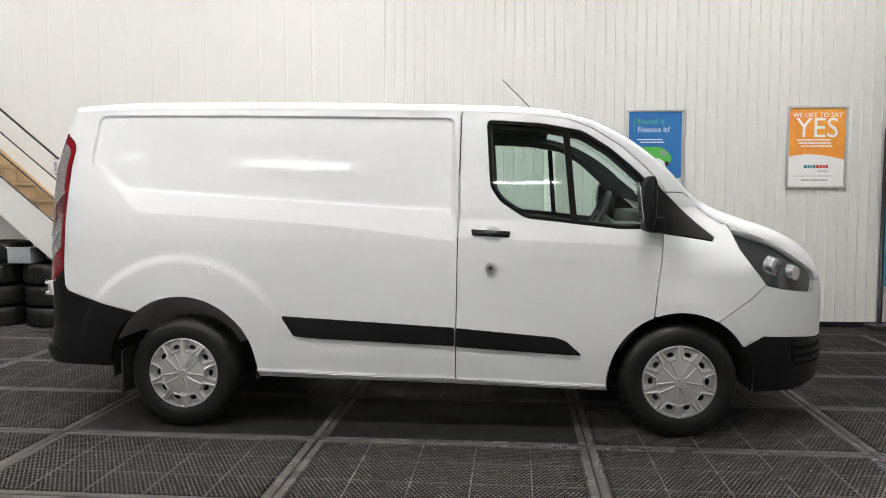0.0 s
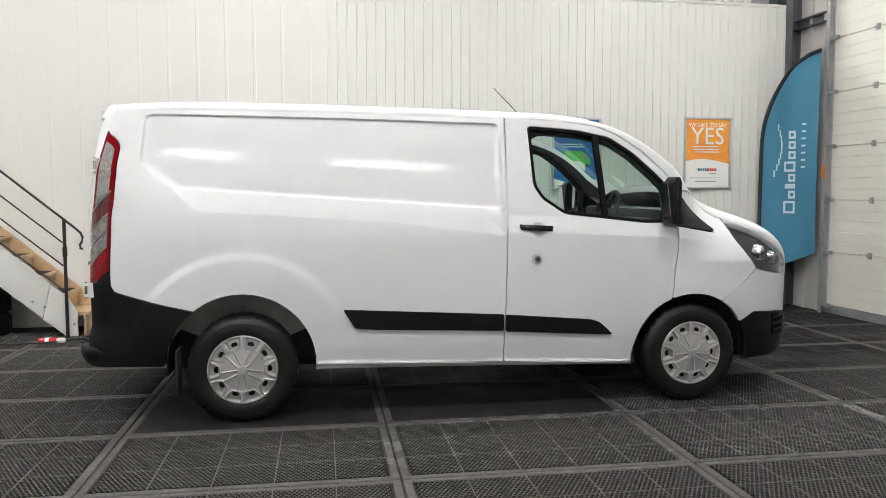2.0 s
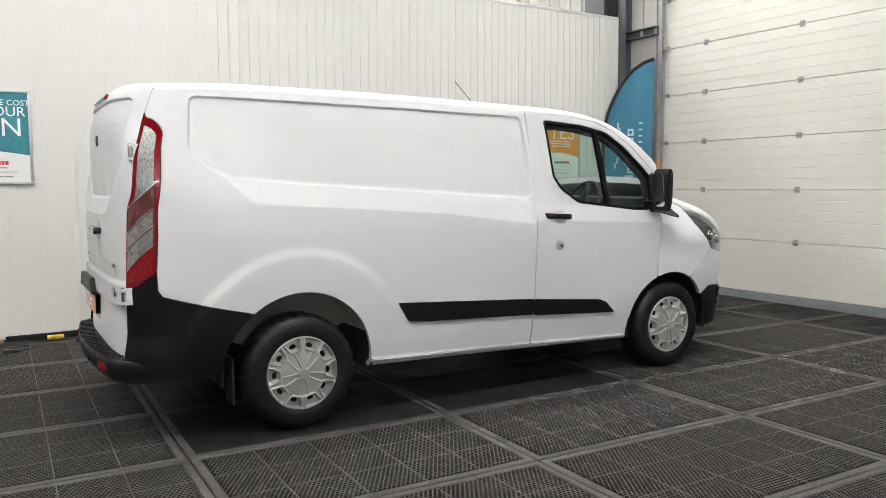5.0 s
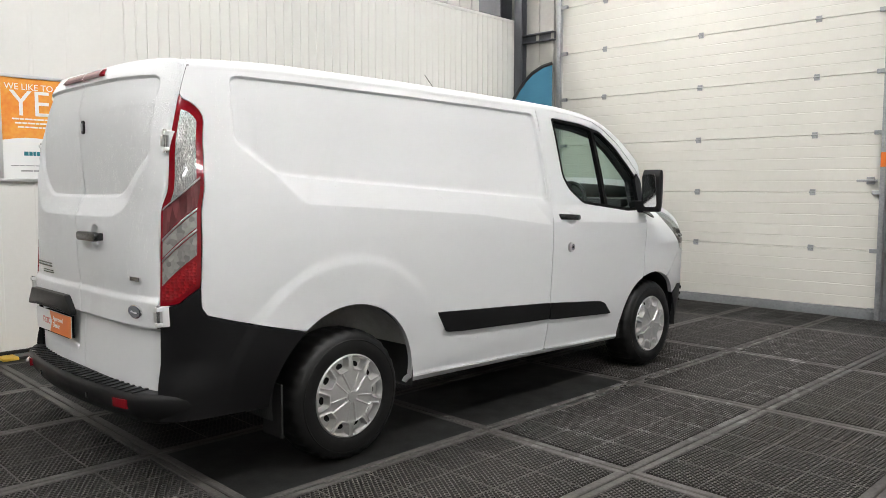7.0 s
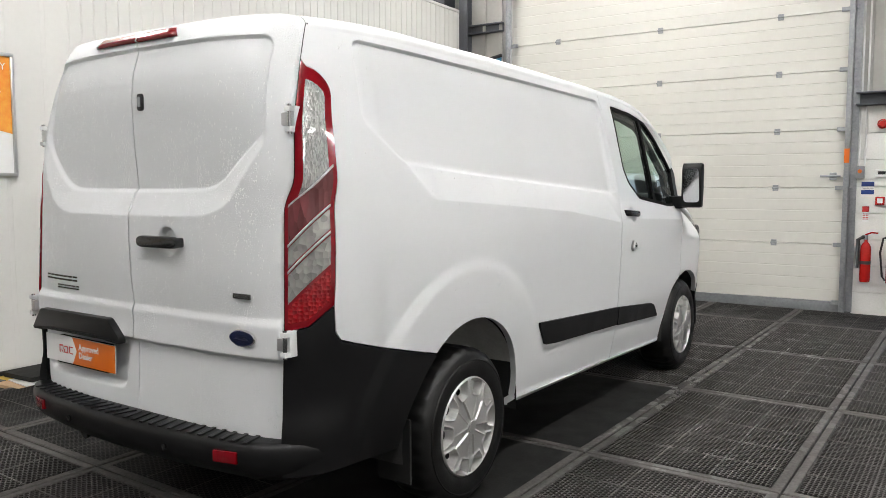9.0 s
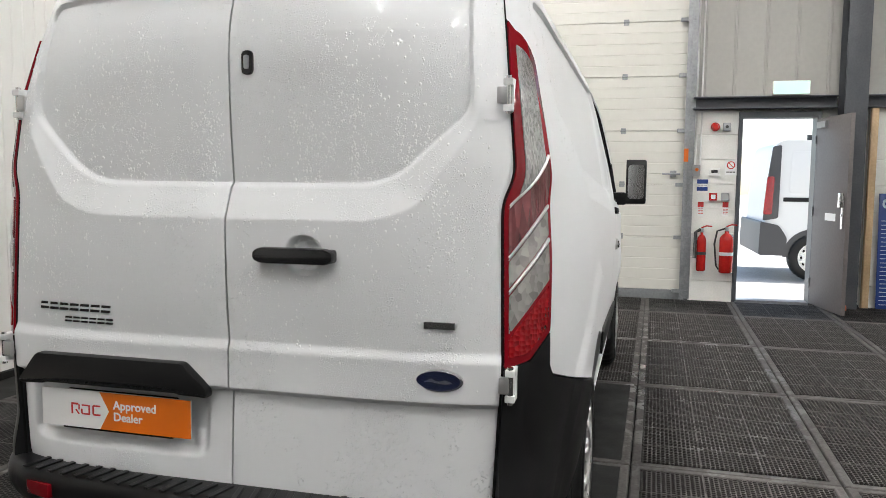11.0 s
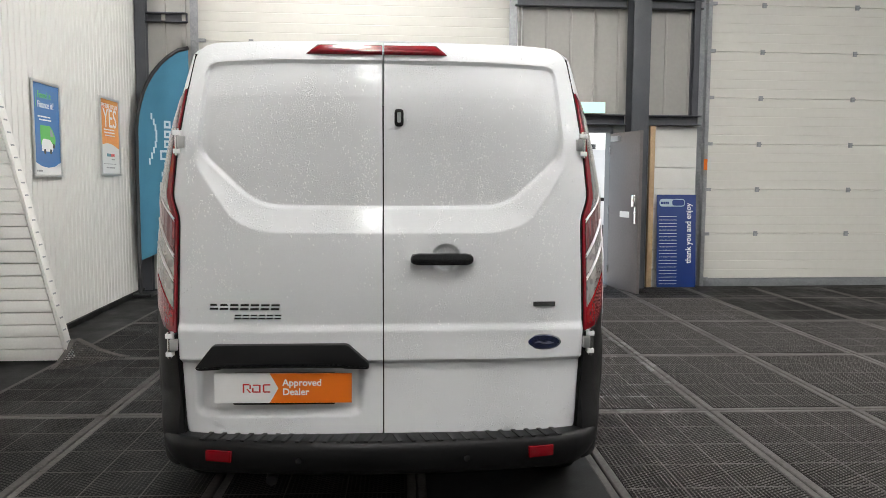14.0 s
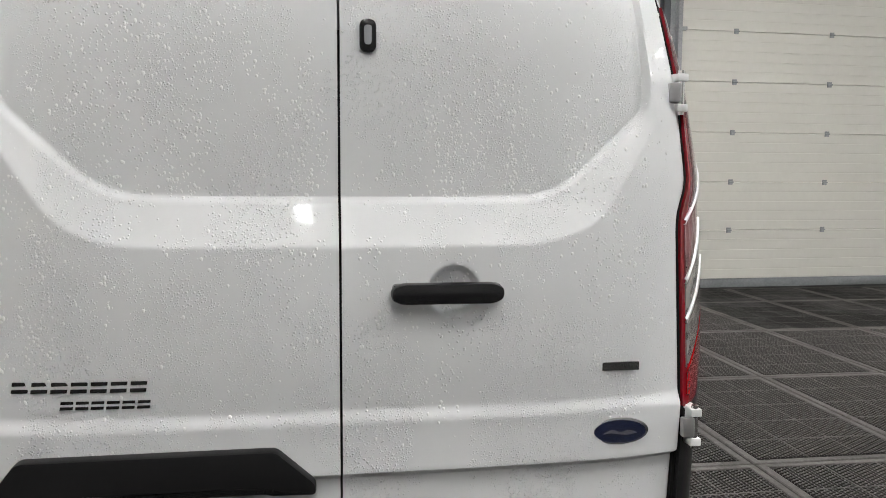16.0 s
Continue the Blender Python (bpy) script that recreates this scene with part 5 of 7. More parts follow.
for y in (-0.595, 0.607):
    x = -0.985 - 0.075 * (1 - (y / 0.76) ** 2)
    bm = bmesh.new()
    add_box(bm, (-0.008, -0.05, -0.021), (0.01, 0.05, 0.021), 0.004)
    r = part("reflector", bm, LAMP_RED_DARK, rear_bumper, "red reflector", True)
    r.matrix_basis = pose(x - 0.005, y, 0.434, 0, 0, 14 if y < 0 else -14)
for y in (-0.31, 0.31):
    cyl("parking_sensor", (-1.058, y, 0.425), (-1.064, y, 0.425), 0.012, GLOSS_BLACK, rear_bumper, seg=14)
cyl("exhaust_tip", (-0.78, 0.43, 0.33), (-0.93, 0.43, 0.30), 0.022, BLACK_METAL, van, "dull dark exhaust tip", 18)

# wheels
def wheel_mesh_parts(owner):
    seg = 64
    prof = [(0.205, 0.06), (0.205, 0.10), (0.215, 0.118), (0.235, 0.126), (0.27, 0.126), (0.30, 0.118), (0.318, 0.105), (0.328, 0.09), (0.333, 0.07), (0.335, 0.04), (0.335, -0.04), (0.328, -0.09), (0.30, -0.118), (0.235, -0.12), (0.205, -0.1)]
    verts, faces = [], []
    for s in range(seg * 2):
        a = math.pi * s / seg
        for i, (r, w) in enumerate(prof):
            bump = 0.0
            if i in (7, 8, 9, 10):
                bump = 0.0035 if s % 4 < 2 else -0.0025
            verts.append(((r + bump) * math.cos(a), -w, (r + bump) * math.sin(a)))
    k = len(prof)
    n = seg * 2
    for s in range(n):
        t = (s + 1) % n
        for i in range(k - 1):
            faces.append((s * k + i, s * k + i + 1, t * k + i + 1, t * k + i))
    tyre = from_arrays("tyre", verts, faces, TYRE, owner)
    tyre.data.set_sharp_from_angle(angle=radians(35))
    # raised ring and letter blocks on the sidewall
    verts, faces = [], []
    for s in range(n):
        a = math.pi * s / seg
        for r, w in ((0.284, 0.1255), (0.287, 0.1275), (0.290, 0.1215)):
            verts.append((r * math.cos(a), -w, r * math.sin(a)))
    for s in range(n):
        t = (s + 1) % n
        for i in range(2):
            faces.append((s * 3 + i, s * 3 + i + 1, t * 3 + i + 1, t * 3 + i))
    from_arrays("sidewall_ring", verts, faces, TYRE, tyre)
    # cover: height over the disc, ten windows cut through
    nr, na = 60, 400
    verts, faces = [], []
    inner, outer = 0.026, 0.217

    def pocket(r, a):
        """Distance inside a window's pocket, positive inside."""
        w = abs((a + math.pi / 10) % (math.pi / 5) - math.pi / 10) * r
        d = sorted((0.026 + 0.42 * (r - 0.136) - w, r - 0.136, 0.206 - r))
        return d[0] - 0.25 * max(0.0, 0.012 - (d[1] - d[0]))

    def height(r, a):
        h = 0.132 - 0.02 * (r / 0.217) ** 2
        off = abs((a + math.pi / 10 + math.pi / 5) % (2 * math.pi / 5) - math.pi / 5) * r
        edge = off - 0.007 - 0.16 * r
        fade = float(smooth01(np.array((0.145 - r) / 0.025)) * smooth01(np.array((r - 0.03) / 0.012)))
        h -= 0.005 * fade * float(smooth01(np.array(-edge / 0.006)))
        h += 0.0035 * math.exp(-(edge / 0.004) ** 2) * fade
        d = pocket(r, a)
        h += 0.005 * math.exp(-(d / 0.0045) ** 2) * (1 if r > 0.12 else 0)
        h -= 0.030 * float(smooth01(np.array(d / 0.012)))
        if r > 0.207:
            h = 0.108 + 0.016 * math.sin(min(1, (0.2175 - r) / 0.0105) * math.pi / 2)
        return h

    rs = np.concatenate([np.linspace(inner, 0.125, 14), np.linspace(0.1275, outer, nr - 14)])
    for r in rs:
        for s in range(na):
            a = 2 * math.pi * s / na
            verts.append((r * math.cos(a), -height(r, a), r * math.sin(a)))
    for i in range(nr - 1):
        for s in range(na):
            t = (s + 1) % na
            r, a = (rs[i] + rs[i + 1]) / 2, 2 * math.pi * (s + 0.5) / na
            w = abs((a + math.pi / 10) % (math.pi / 5) - math.pi / 10) * r
            if ((r - 0.162) / 0.0135) ** 2 + (w / 0.0195) ** 2 > 1:
                faces.append((i * na + s, (i + 1) * na + s, (i + 1) * na + t, i * na + t))
    cover = from_arrays("wheel_cover", verts, faces, SILVER, owner, "silver ten-window wheel cover")
    cover.data.set_sharp_from_angle(angle=radians(24))
    bm = bmesh.new()
    add_cyl(bm, (0, -0.118, 0), (0, -0.136, 0), 0.030, 28, 0.026)
    part("centre_cap", bm, SILVER, cover, "", True)
    bm = bmesh.new()
    add_cyl(bm, (0, -0.02, 0), (0, -0.075, 0), 0.206, 40)
    part("steel_rim", bm, CAVITY, owner, "black steel rim behind the cover")


def make_wheel(x, side):
    w = empty("wheel")
    w.parent = van
    w.matrix_basis = pose(x, -0.825 if side < 0 else 0.825, 0.335, 0, 0, 0 if side < 0 else 180)
    return w


wheel = make_wheel(0.0, -1)
wheel_mesh_parts(wheel)
for x, s, turn in ((2.952, -1, 0), (0.0, 1, 0), (2.952, 1, 0)):
    w = empty("wheel")
    w.parent = van
    w.matrix_basis = pose(x, -0.825 if s < 0 else 0.825, 0.335, 0, 0, 0 if s < 0 else 180)
    for child in wheel.children:
        c = new(child.name.split(".")[0], child.data)
        c.parent = w
        for grand in child.children:
            g = new(grand.name.split(".")[0], grand.data)
            g.parent = c

# side door handle, lock, mirrors, wipers, aerial
for s in (-1, 1):
    y = abs(float(side_point(np.array(1.86), np.array(1.19))[1]))
    pts = [(1.748, 0.0), (1.76, 0.02), (1.80, 0.03), (1.93, 0.03), (1.965, 0.02), (1.975, 0.0)]
    v, f = [], []
    for x, o in pts:
        for k in range(12):
            a = 2 * math.pi * k / 12
            v.append((x, s * (y + o + 0.01 * math.cos(a)), 1.192 - 0.05 * (x - 1.86) + 0.019 * math.sin(a)))
    for i in range(5):
        for k in range(12):
            f.append((i * 12 + k, i * 12 + (k + 1) % 12, (i + 1) * 12 + (k + 1) % 12, (i + 1) * 12 + k))
    f += [tuple(range(12)), tuple(range(60, 72))]
    handle = from_arrays("door_handle", v, f, GLOSS_BLACK, van, "gloss black side door handle")
    # mirror
    mirror = empty("mirror")
    mirror.parent = van
    shape = rounded([(2.705, 1.215), (2.75, 1.205), (2.77, 1.28), (2.775, 1.48), (2.76, 1.52), (2.735, 1.52), (2.708, 1.48), (2.70, 1.3)], 0.025)
    mm = Matrix(((1, 0, 0, 0), (0, 0, s, s * 0.995), (0, 1, 0, 0), (0, 0, 0, 1)))
    prism("housing", shape, 0.14, BUMPER, mirror, "black mirror housing", mm, 0.02)
    glass_m = Matrix(((0, 0, -1, 2.692), (-1, 0, 0, s * 1.064), (0, 1, 0, 1.37), (0, 0, 0, 1))) @ Matrix.Rotation(radians(7), 4, "X")
    prism("mirror_glass", rounded([(-0.055, -0.125), (0.055, -0.125), (0.055, 0.115), (-0.055, 0.115)], 0.03), 0.004, CHROME, mirror, "mirror glass", glass_m)
    bm = bmesh.new()
    add_box(bm, (2.74, min(s * 0.86, s * 1.0), 1.20), (2.85, max(s * 0.86, s * 1.0), 1.29), 0.02)
    part("arm", bm, BUMPER, mirror, "", True)
y = abs(float(side_point(np.array(1.855), np.array(0.992))[1]))
lock_ob = cyl("security_lock", (1.86, -y + 0.004, 0.992), (1.86, -y - 0.012, 0.992), 0.036, ALUMINIUM, van, "round steel security lock", 28, 0.031)
cyl("lock_barrel", (1.86, -y - 0.0125, 0.992), (1.86, -y - 0.02, 0.992), 0.021, CHROME, lock_ob, "", 18)
cyl("key_slot", (1.86, -y - 0.0205, 0.992), (1.86, -y - 0.022, 0.992), 0.008, SEAL, lock_ob, "", 12)
aerial = tube("aerial", [(2.25, 0.5, 1.945), (2.23, 0.5, 1.97), (1.92, 0.505, 2.28)], 0.003, SEAL, van, "thin black roof aerial", 6)

# cab inside
bm = bmesh.new()
add_box(bm, (2.66, -0.80, 0.85), (3.05, 0.80, 1.2), 0.06)
add_box(bm, (2.8, -0.76, 1.1), (3.09, 0.76, 1.31), 0.04)
add_box(bm, (2.58, -0.62, 1.10), (2.90, -0.20, 1.24), 0.05)
part("dashboard", bm, INTERIOR, van, "dark grey dashboard", True)
for yc in (-0.43, 0.43):
    seat = empty("seat")
    seat.parent = van
    bm = bmesh.new()
    add_box(bm, (1.86, yc - 0.24, 0.72), (2.34, yc + 0.24, 0.86), 0.05)
    part("cushion", bm, SEAT_CLOTH, seat, "", True)
    bm = bmesh.new()
    add_box(bm, (-0.07, yc - 0.23, 0.0), (0.06, yc + 0.23, 0.58), 0.05, Matrix.Translation((1.84, 0, 0.80)) @ Matrix.Rotation(radians(-10), 4, "Y"))
    part("backrest", bm, SEAT_CLOTH, seat, "", True)
R = 0.185
wheel_c = Matrix.Translation((2.52, -0.42, 1.26)) @ Matrix.Rotation(radians(-62), 4, "Y")
v, f = [], []
for i in range(40):
    a = 2 * math.pi * i / 40
    for k in range(10):
        b = 2 * math.pi * k / 10
        p = wheel_c @ Vector(((R + 0.016 * math.cos(b)) * math.cos(a), (R + 0.016 * math.cos(b)) * math.sin(a), 0.016 * math.sin(b)))
        v.append(tuple(p))
for i in range(40):
    for k in range(10):
        f.append((i * 10 + k, ((i + 1) % 40) * 10 + k, ((i + 1) % 40) * 10 + (k + 1) % 10, i * 10 + (k + 1) % 10))
steering = from_arrays("steering_wheel", v, f, INTERIOR, van, "dark steering wheel")
bm = bmesh.new()
for a in (0, 115, 245):
    add_box(bm, (0.0, -0.02, -0.015), (0.18, 0.02, 0.012), 0.006, wheel_c @ Matrix.Rotation(radians(a), 4, "Z"))
add_cyl(bm, wheel_c @ Vector((0, 0, 0.02)), wheel_c @ Vector((0, 0, -0.2)), 0.06, 20, 0.04)
part("steering_hub", bm, INTERIOR, steering, "", True)
bm = bmesh.new()
add_box(bm, (1.63, -0.8, 0.6), (1.66, 0.8, 1.86))
part("bulkhead", bm, INTERIOR, van, "dark bulkhead behind the seats")


# seals round the rear doors
for s in (-1, 1):
    verts, faces = [], []
    zs = np.linspace(0.475, 1.935, 60)
    for z in zs:
        x, y = float(END_X(z)), float(DOOR_EDGE(z))
        for dx, dy in ((0.003, -0.0075), (-0.001, -0.002), (0.006, 0.004)):
            verts.append((x + dx, s * (y + dy), z))
    for i in range(59):
        for q in range(2):
            faces.append((3 * i + q, 3 * i + q + 1, 3 * i + q + 4, 3 * i + q + 3))
    from_arrays("door_seal", verts, faces, SEAL, van)

# beads of water on the paint
WATER = material("water", (0.86, 0.87, 0.87), 0.06, 0.0, 0.0, 0.6)


def beads(name, points, outs, owner, smallest, largest):
    """Low domes of water standing on the points, along the directions outs."""
    verts, faces = [], []
    for p, n in zip(points, outs):
        p, n = Vector(p), Vector(n)
        r = smallest + (largest - smallest) * random.random() ** 3
        t = n.orthogonal().normalized()
        q = n.cross(t)
        k0 = len(verts)
        tall = random.uniform(1.0, 1.5)
        spin = random.random() * 6.28
        for h, f in ((-0.0005, 1.0), (0.26 * r, 0.78), (0.38 * r, 0.4)):
            for k in range(6):
                g = spin + k * math.pi / 3
                d = t * math.cos(g) * r * f + q * math.sin(g) * r * f
                d.z *= tall
                verts.append(p + d + n * h)
        verts.append(p + n * 0.42 * r)
        for ring in range(2):
            for k in range(6):
                m = (k + 1) % 6
                faces.append((k0 + ring * 6 + k, k0 + ring * 6 + m, k0 + ring * 6 + 6 + m, k0 + ring * 6 + 6 + k))
        for k in range(6):
            faces.append((k0 + 12 + k, k0 + 12 + (k + 1) % 6, k0 + 18))
    ob = from_arrays(name, verts, faces, WATER, owner, "clear beads of water")
    return tagged(ob, kind="stuff")


def runs(a, b, scale):
    """Patchy, downward-running thickness of the beads, 0 to 1."""
    n = np.array([noise.noise(Vector((y * scale, z * scale * 0.35, 4.1))) * 0.5 + noise.noise(Vector((y * scale * 3, z * scale, 9.3))) * 0.5 for y, z in zip(a, b)])
    return np.clip((n + 0.02) * 4.0, 0, 1)


random.seed(11)
dice = np.random.default_rng(11)
for right, owner in ((True, right_door), (False, left_door)):
    o = -1 if right else 1
    y, z = dice.uniform(0.02, 0.74, 24000), dice.uniform(0.80, 1.85, 24000)
    below = 0.75 * np.clip((z - 0.78) / 0.5, 0, 1) * (0.4 + y)
    low = np.where(REAR_IN(y, z) < 0, np.clip(1.0 - (z - 1.34) / 0.55, 0, 1) ** 1.4, np.where(REAR_OUT(y, z) < 0, 0.1, below))
    w = np.clip(low, 0, 1) * (0.12 + runs(y * o, z, 9))
    take = np.nonzero(dice.uniform(0, 1, len(w)) < w)[0][:2300]
    y, z = y[take] * o, z[take]
    face = lambda yy, zz: rear_face(yy, zz) - rear_relief(yy, zz, right)
    x = face(y, z)
    n = np.stack([-np.ones(len(y)), np.zeros(len(y)), np.clip((face(y, z + 0.004) - x) / 0.004, -0.6, 0.6)], 1)
    n /= np.linalg.norm(n, axis=1)[:, None]
    beads("water", np.stack([x, y, z], 1), n, owner, 0.0012, 0.0044)
u, z = dice.uniform(-0.85, 0.6, 14000), dice.uniform(0.85, 1.92, 14000)
low = np.where(z > 1.42, 0.8 * np.exp(-np.maximum(0, u + 0.35) / 0.2), np.where((z > 1.27) & (u > -0.4), 0.5, 0.35 * np.exp(-((np.hypot(u, z - 0.36) - 0.6) / 0.05) ** 2)))
low = np.where((lamp_line(u, z) < 0.02) | (bumper_r(u, z) < 0.02) | (z > TOP(u) - 0.07), 0.0, low)
take = np.nonzero(dice.uniform(0, 1, len(u)) < low * (0.1 + runs(u, z, 8)))[0][:600]
u, z = u[take], z[take]
p, a, b = (np.stack(side_point(uu, zz), 1) for uu, zz in ((u, z), (u + 0.004, z), (u, z + 0.004)))
n = np.cross(a - p, b - p)
n *= np.where(n[:, 1:2] > 0, -1, 1) / np.linalg.norm(n, axis=1)[:, None]
beads("water", p, n, van, 0.0012, 0.0036)


# ---- things along the walls ----
setting(box("baseboard", (-2.9, NORTH - 0.05, -0.022), (5.0, NORTH - 0.011, 0.03), RUBBER, None, "", 0.008), "black rubber strip along the foot of the wall", "baseboard")


def wall_plane(x, z, lift=0.0):
    """Drawing plane on the north wall: u to the east, v up, w out of the wall."""
    return Matrix(((1, 0, 0, x), (0, 0, -1, NORTH - 0.012 - lift), (0, 1, 0, z), (0, 0, 0, 1)))


def east_plane(y, z, x=EAST, lift=0.0):
    """Drawing plane on the east wall: u to the south, v up, w into the hall."""
    return Matrix(((0, 0, -1, x - lift), (-1, 0, 0, y), (0, 1, 0, z), (0, 0, 0, 1)))


def poster(x0, x1, z0, z1, mat, label, name="poster"):
    """A snap frame with its sheet; returns the thing and the plane of the sheet, from its middle."""
    w, h = x1 - x0, z1 - z0
    at = wall_plane((x0 + x1) / 2, (z0 + z1) / 2)
    ob = tagged(new(name), label, "poster")
    bm = bmesh.new()
    f = 0.026
    for lo, hi in (((-w / 2, -h / 2), (w / 2, -h / 2 + f)), ((-w / 2, h / 2 - f), (w / 2, h / 2)), ((-w / 2, -h / 2 + f), (-w / 2 + f, h / 2 - f)), ((w / 2 - f, -h / 2 + f), (w / 2, h / 2 - f))):
        add_box(bm, (*lo, 0.0), (*hi, 0.016), 0.004, at)
    part("frame", bm, ALUMINIUM, ob, "satin aluminium snap frame", True)
    prism("sheet", rect(w - 2 * f + 0.002, h - 2 * f + 0.002), 0.005, mat, ob, "", at)
    return ob, at @ Matrix.Translation((0, 0, 0.0055)), w - 2 * f, h - 2 * f


def wave(w, h, y, rise):
    """A field from the sheet's foot up to a swung line at height y."""
    top = [(-w / 2 + w * k / 14, y + rise * math.sin(math.pi * (0.15 + 0.95 * k / 14))) for k in range(15)]
    return [(-w / 2, -h / 2), (w / 2, -h / 2)] + top[::-1]


def bars(ob, at, x, y, widths, height, mat, gap=0.006, name="print_bar"):
    """A line of unreadable print as short bars, from x on."""
    for wd in widths:
        prism(name, [(x, y), (x + wd, y), (x + wd, y + height), (x, y + height)], 0.0006, mat, ob, "", at)
        x += wd + gap


def yes_poster(x0, x1, z0, z1, label):
    ob, at, w, h = poster(x0, x1, z0, z1, ORANGE, label)
    words("lettering", "WE LIKE TO SAY", 0.072, INK_WHITE, ob, at @ Matrix.Translation((0, h * 0.385, 0.0008)), "CENTER", squeeze=0.98)
    words("lettering", "YES", 0.30, INK_WHITE, ob, at @ Matrix.Translation((0, h * 0.13, 0.0008)), "CENTER", squeeze=0.97)
    for k, y in enumerate((0.075, 0.035, -0.005)):
        bars(ob, at, -w * 0.36 + 0.02 * k, h * y + 0.01, [0.05, 0.035, 0.06, 0.025, 0.055, 0.04, 0.05 - 0.012 * k], 0.013, INK_WHITE)
    prism("white_field", wave(w, h, -h * 0.145, 0.045), 0.0004, PAPER, ob, "white lower field", at)
    on = at @ Matrix.Translation((0, 0, 0.0006))
    bars(ob, on, -0.13, -h * 0.27, [0.034, 0.026, 0.02, 0.026], 0.034, material("logo_teal", (0.03, 0.2, 0.24), 0.4) if "logo_teal" not in bpy.data.materials else bpy.data.materials["logo_teal"])
    bars(ob, on, 0.0, -h * 0.27, [0.03, 0.026, 0.024, 0.026], 0.034, INK_RED)
    bars(ob, on, 0.02, -h * 0.315, [0.012] * 7, 0.012, INK_GREY, 0.003)
    bars(ob, on, -w * 0.4, -h * 0.375, [0.06, 0.04, 0.07, 0.05, 0.06, 0.05, 0.04], 0.007, INK_GREY)
    bars(ob, on, -w * 0.27, -h * 0.43, [0.09, 0.11, 0.07], 0.012, INK_GREY)
    return ob


yes_poster(3.495, 4.13, 1.476, 2.357, "framed orange finance poster with large white lettering")
yes_poster(-1.92, -1.285, 1.437, 2.318, "framed orange finance poster beside the stairs")

ob, at, w, h = poster(-3.233, -2.6, 1.434, 2.30, TEAL, "framed teal van finance poster above the floor clutter")
for text, size, y in (("SPREAD THE COST", 0.072, 0.355), ("OF YOUR", 0.125, 0.235), ("VAN", 0.235, 0.015)):
    words("lettering", text, size, INK_WHITE, ob, at @ Matrix.Translation((0, h * y, 0.0008)), "CENTER")
prism("white_field", wave(w, h, -h * 0.19, 0.03), 0.0004, PAPER, ob, "white lower field", at)
on = at @ Matrix.Translation((0, 0, 0.0006))
bars(ob, on, -0.14, -h * 0.31, [0.034, 0.026, 0.02, 0.026], 0.034, bpy.data.materials["logo_teal"])
bars(ob, on, -0.01, -h * 0.31, [0.03, 0.026, 0.024, 0.026], 0.034, INK_RED)
bars(ob, on, 0.0, -h * 0.35, [0.012] * 7, 0.012, INK_GREY, 0.003)
bars(ob, on, -w * 0.42, -h * 0.395, [0.06, 0.04, 0.07, 0.05, 0.06, 0.05, 0.06], 0.007, INK_GREY)
bars(ob, on, -w * 0.3, -h * 0.45, [0.1, 0.13, 0.08], 0.012, INK_GREY)

ob, at, w, h = poster(1.79, 2.407, 1.455, 2.328, BLUE, "framed blue finance poster with a green van drawing")
words("lettering", "Found it", 0.088, GREEN, ob, at @ Matrix.Translation((-w * 0.34, h * 0.34, 0.0008)))
words("lettering", "Finance it?", 0.088, INK_WHITE, ob, at @ Matrix.Translation((-w * 0.34, h * 0.235, 0.0008)), squeeze=0.95)
prism("rule", rect(0.006, 0.16, -w * 0.40, h * 0.33), 0.0006, GREEN, ob, "", at)
for k, y in enumerate((0.13, 0.095)):
    bars(ob, at, -w * 0.34 + 0.03 * k, h * y, [0.03, 0.02, 0.05, 0.06, 0.03, 0.05 - 0.01 * k], 0.013, INK_WHITE)
prism("white_field", [(-w / 2, -h / 2), (w / 2, -h / 2), (w / 2, -h * 0.36), (w * 0.25, -h * 0.41), (0, -h * 0.425), (-w * 0.25, -h * 0.41), (-w / 2, -h * 0.36)], 0.0004, PAPER, ob, "white foot", at)
prism("drawn_van", rounded([(-0.15, -0.14), (0.17, -0.14), (0.18, -0.07), (0.12, 0.0), (0.06, 0.035), (-0.15, 0.035)], 0.02), 0.0006, GREEN, ob, "green van drawing", at)
prism("drawn_window", rounded([(0.06, -0.06), (0.14, -0.06), (0.10, 0.0), (0.06, 0.01)], 0.008), 0.0006, INK_GREY, ob, "", at @ Matrix.Translation((0, 0, 0.0007)))
prism("drawn_car", rounded([(-0.13, -0.20), (0.11, -0.20), (0.12, -0.14), (0.05, -0.09), (-0.10, -0.085), (-0.13, -0.12)], 0.02), 0.0006, INK_WHITE, ob, "white van drawing", at @ Matrix.Translation((0, 0, 0.0014)))
for cx, cy in ((-0.07, -0.2), (0.06, -0.2), (0.13, -0.145)):
    prism("drawn_wheel", [(cx + 0.024 * math.cos(a), cy + 0.024 * math.sin(a)) for a in (math.pi * k / 8 for k in range(16))], 0.0006, INK_DARK, ob, "", at @ Matrix.Translation((0, 0, 0.0022)))
bars(ob, at @ Matrix.Translation((0, 0, 0.0006)), -w * 0.44, -h * 0.47, [0.02, 0.09], 0.016, INK_GREY)

# feather flag in the corner
flag = tagged(new("feather_flag"), "tall blue feather flag banner on a black pole", "flag")
F0, F1 = Vector((4.50, 8.24)), Vector((4.865, 7.675))


def flag_top(s):
    return 1.97 + 1.12 * math.sqrt(max(0.0, 1 - (1 - s) ** 1.6))


def flag_low(s):
    return 0.42 + 0.28 * s


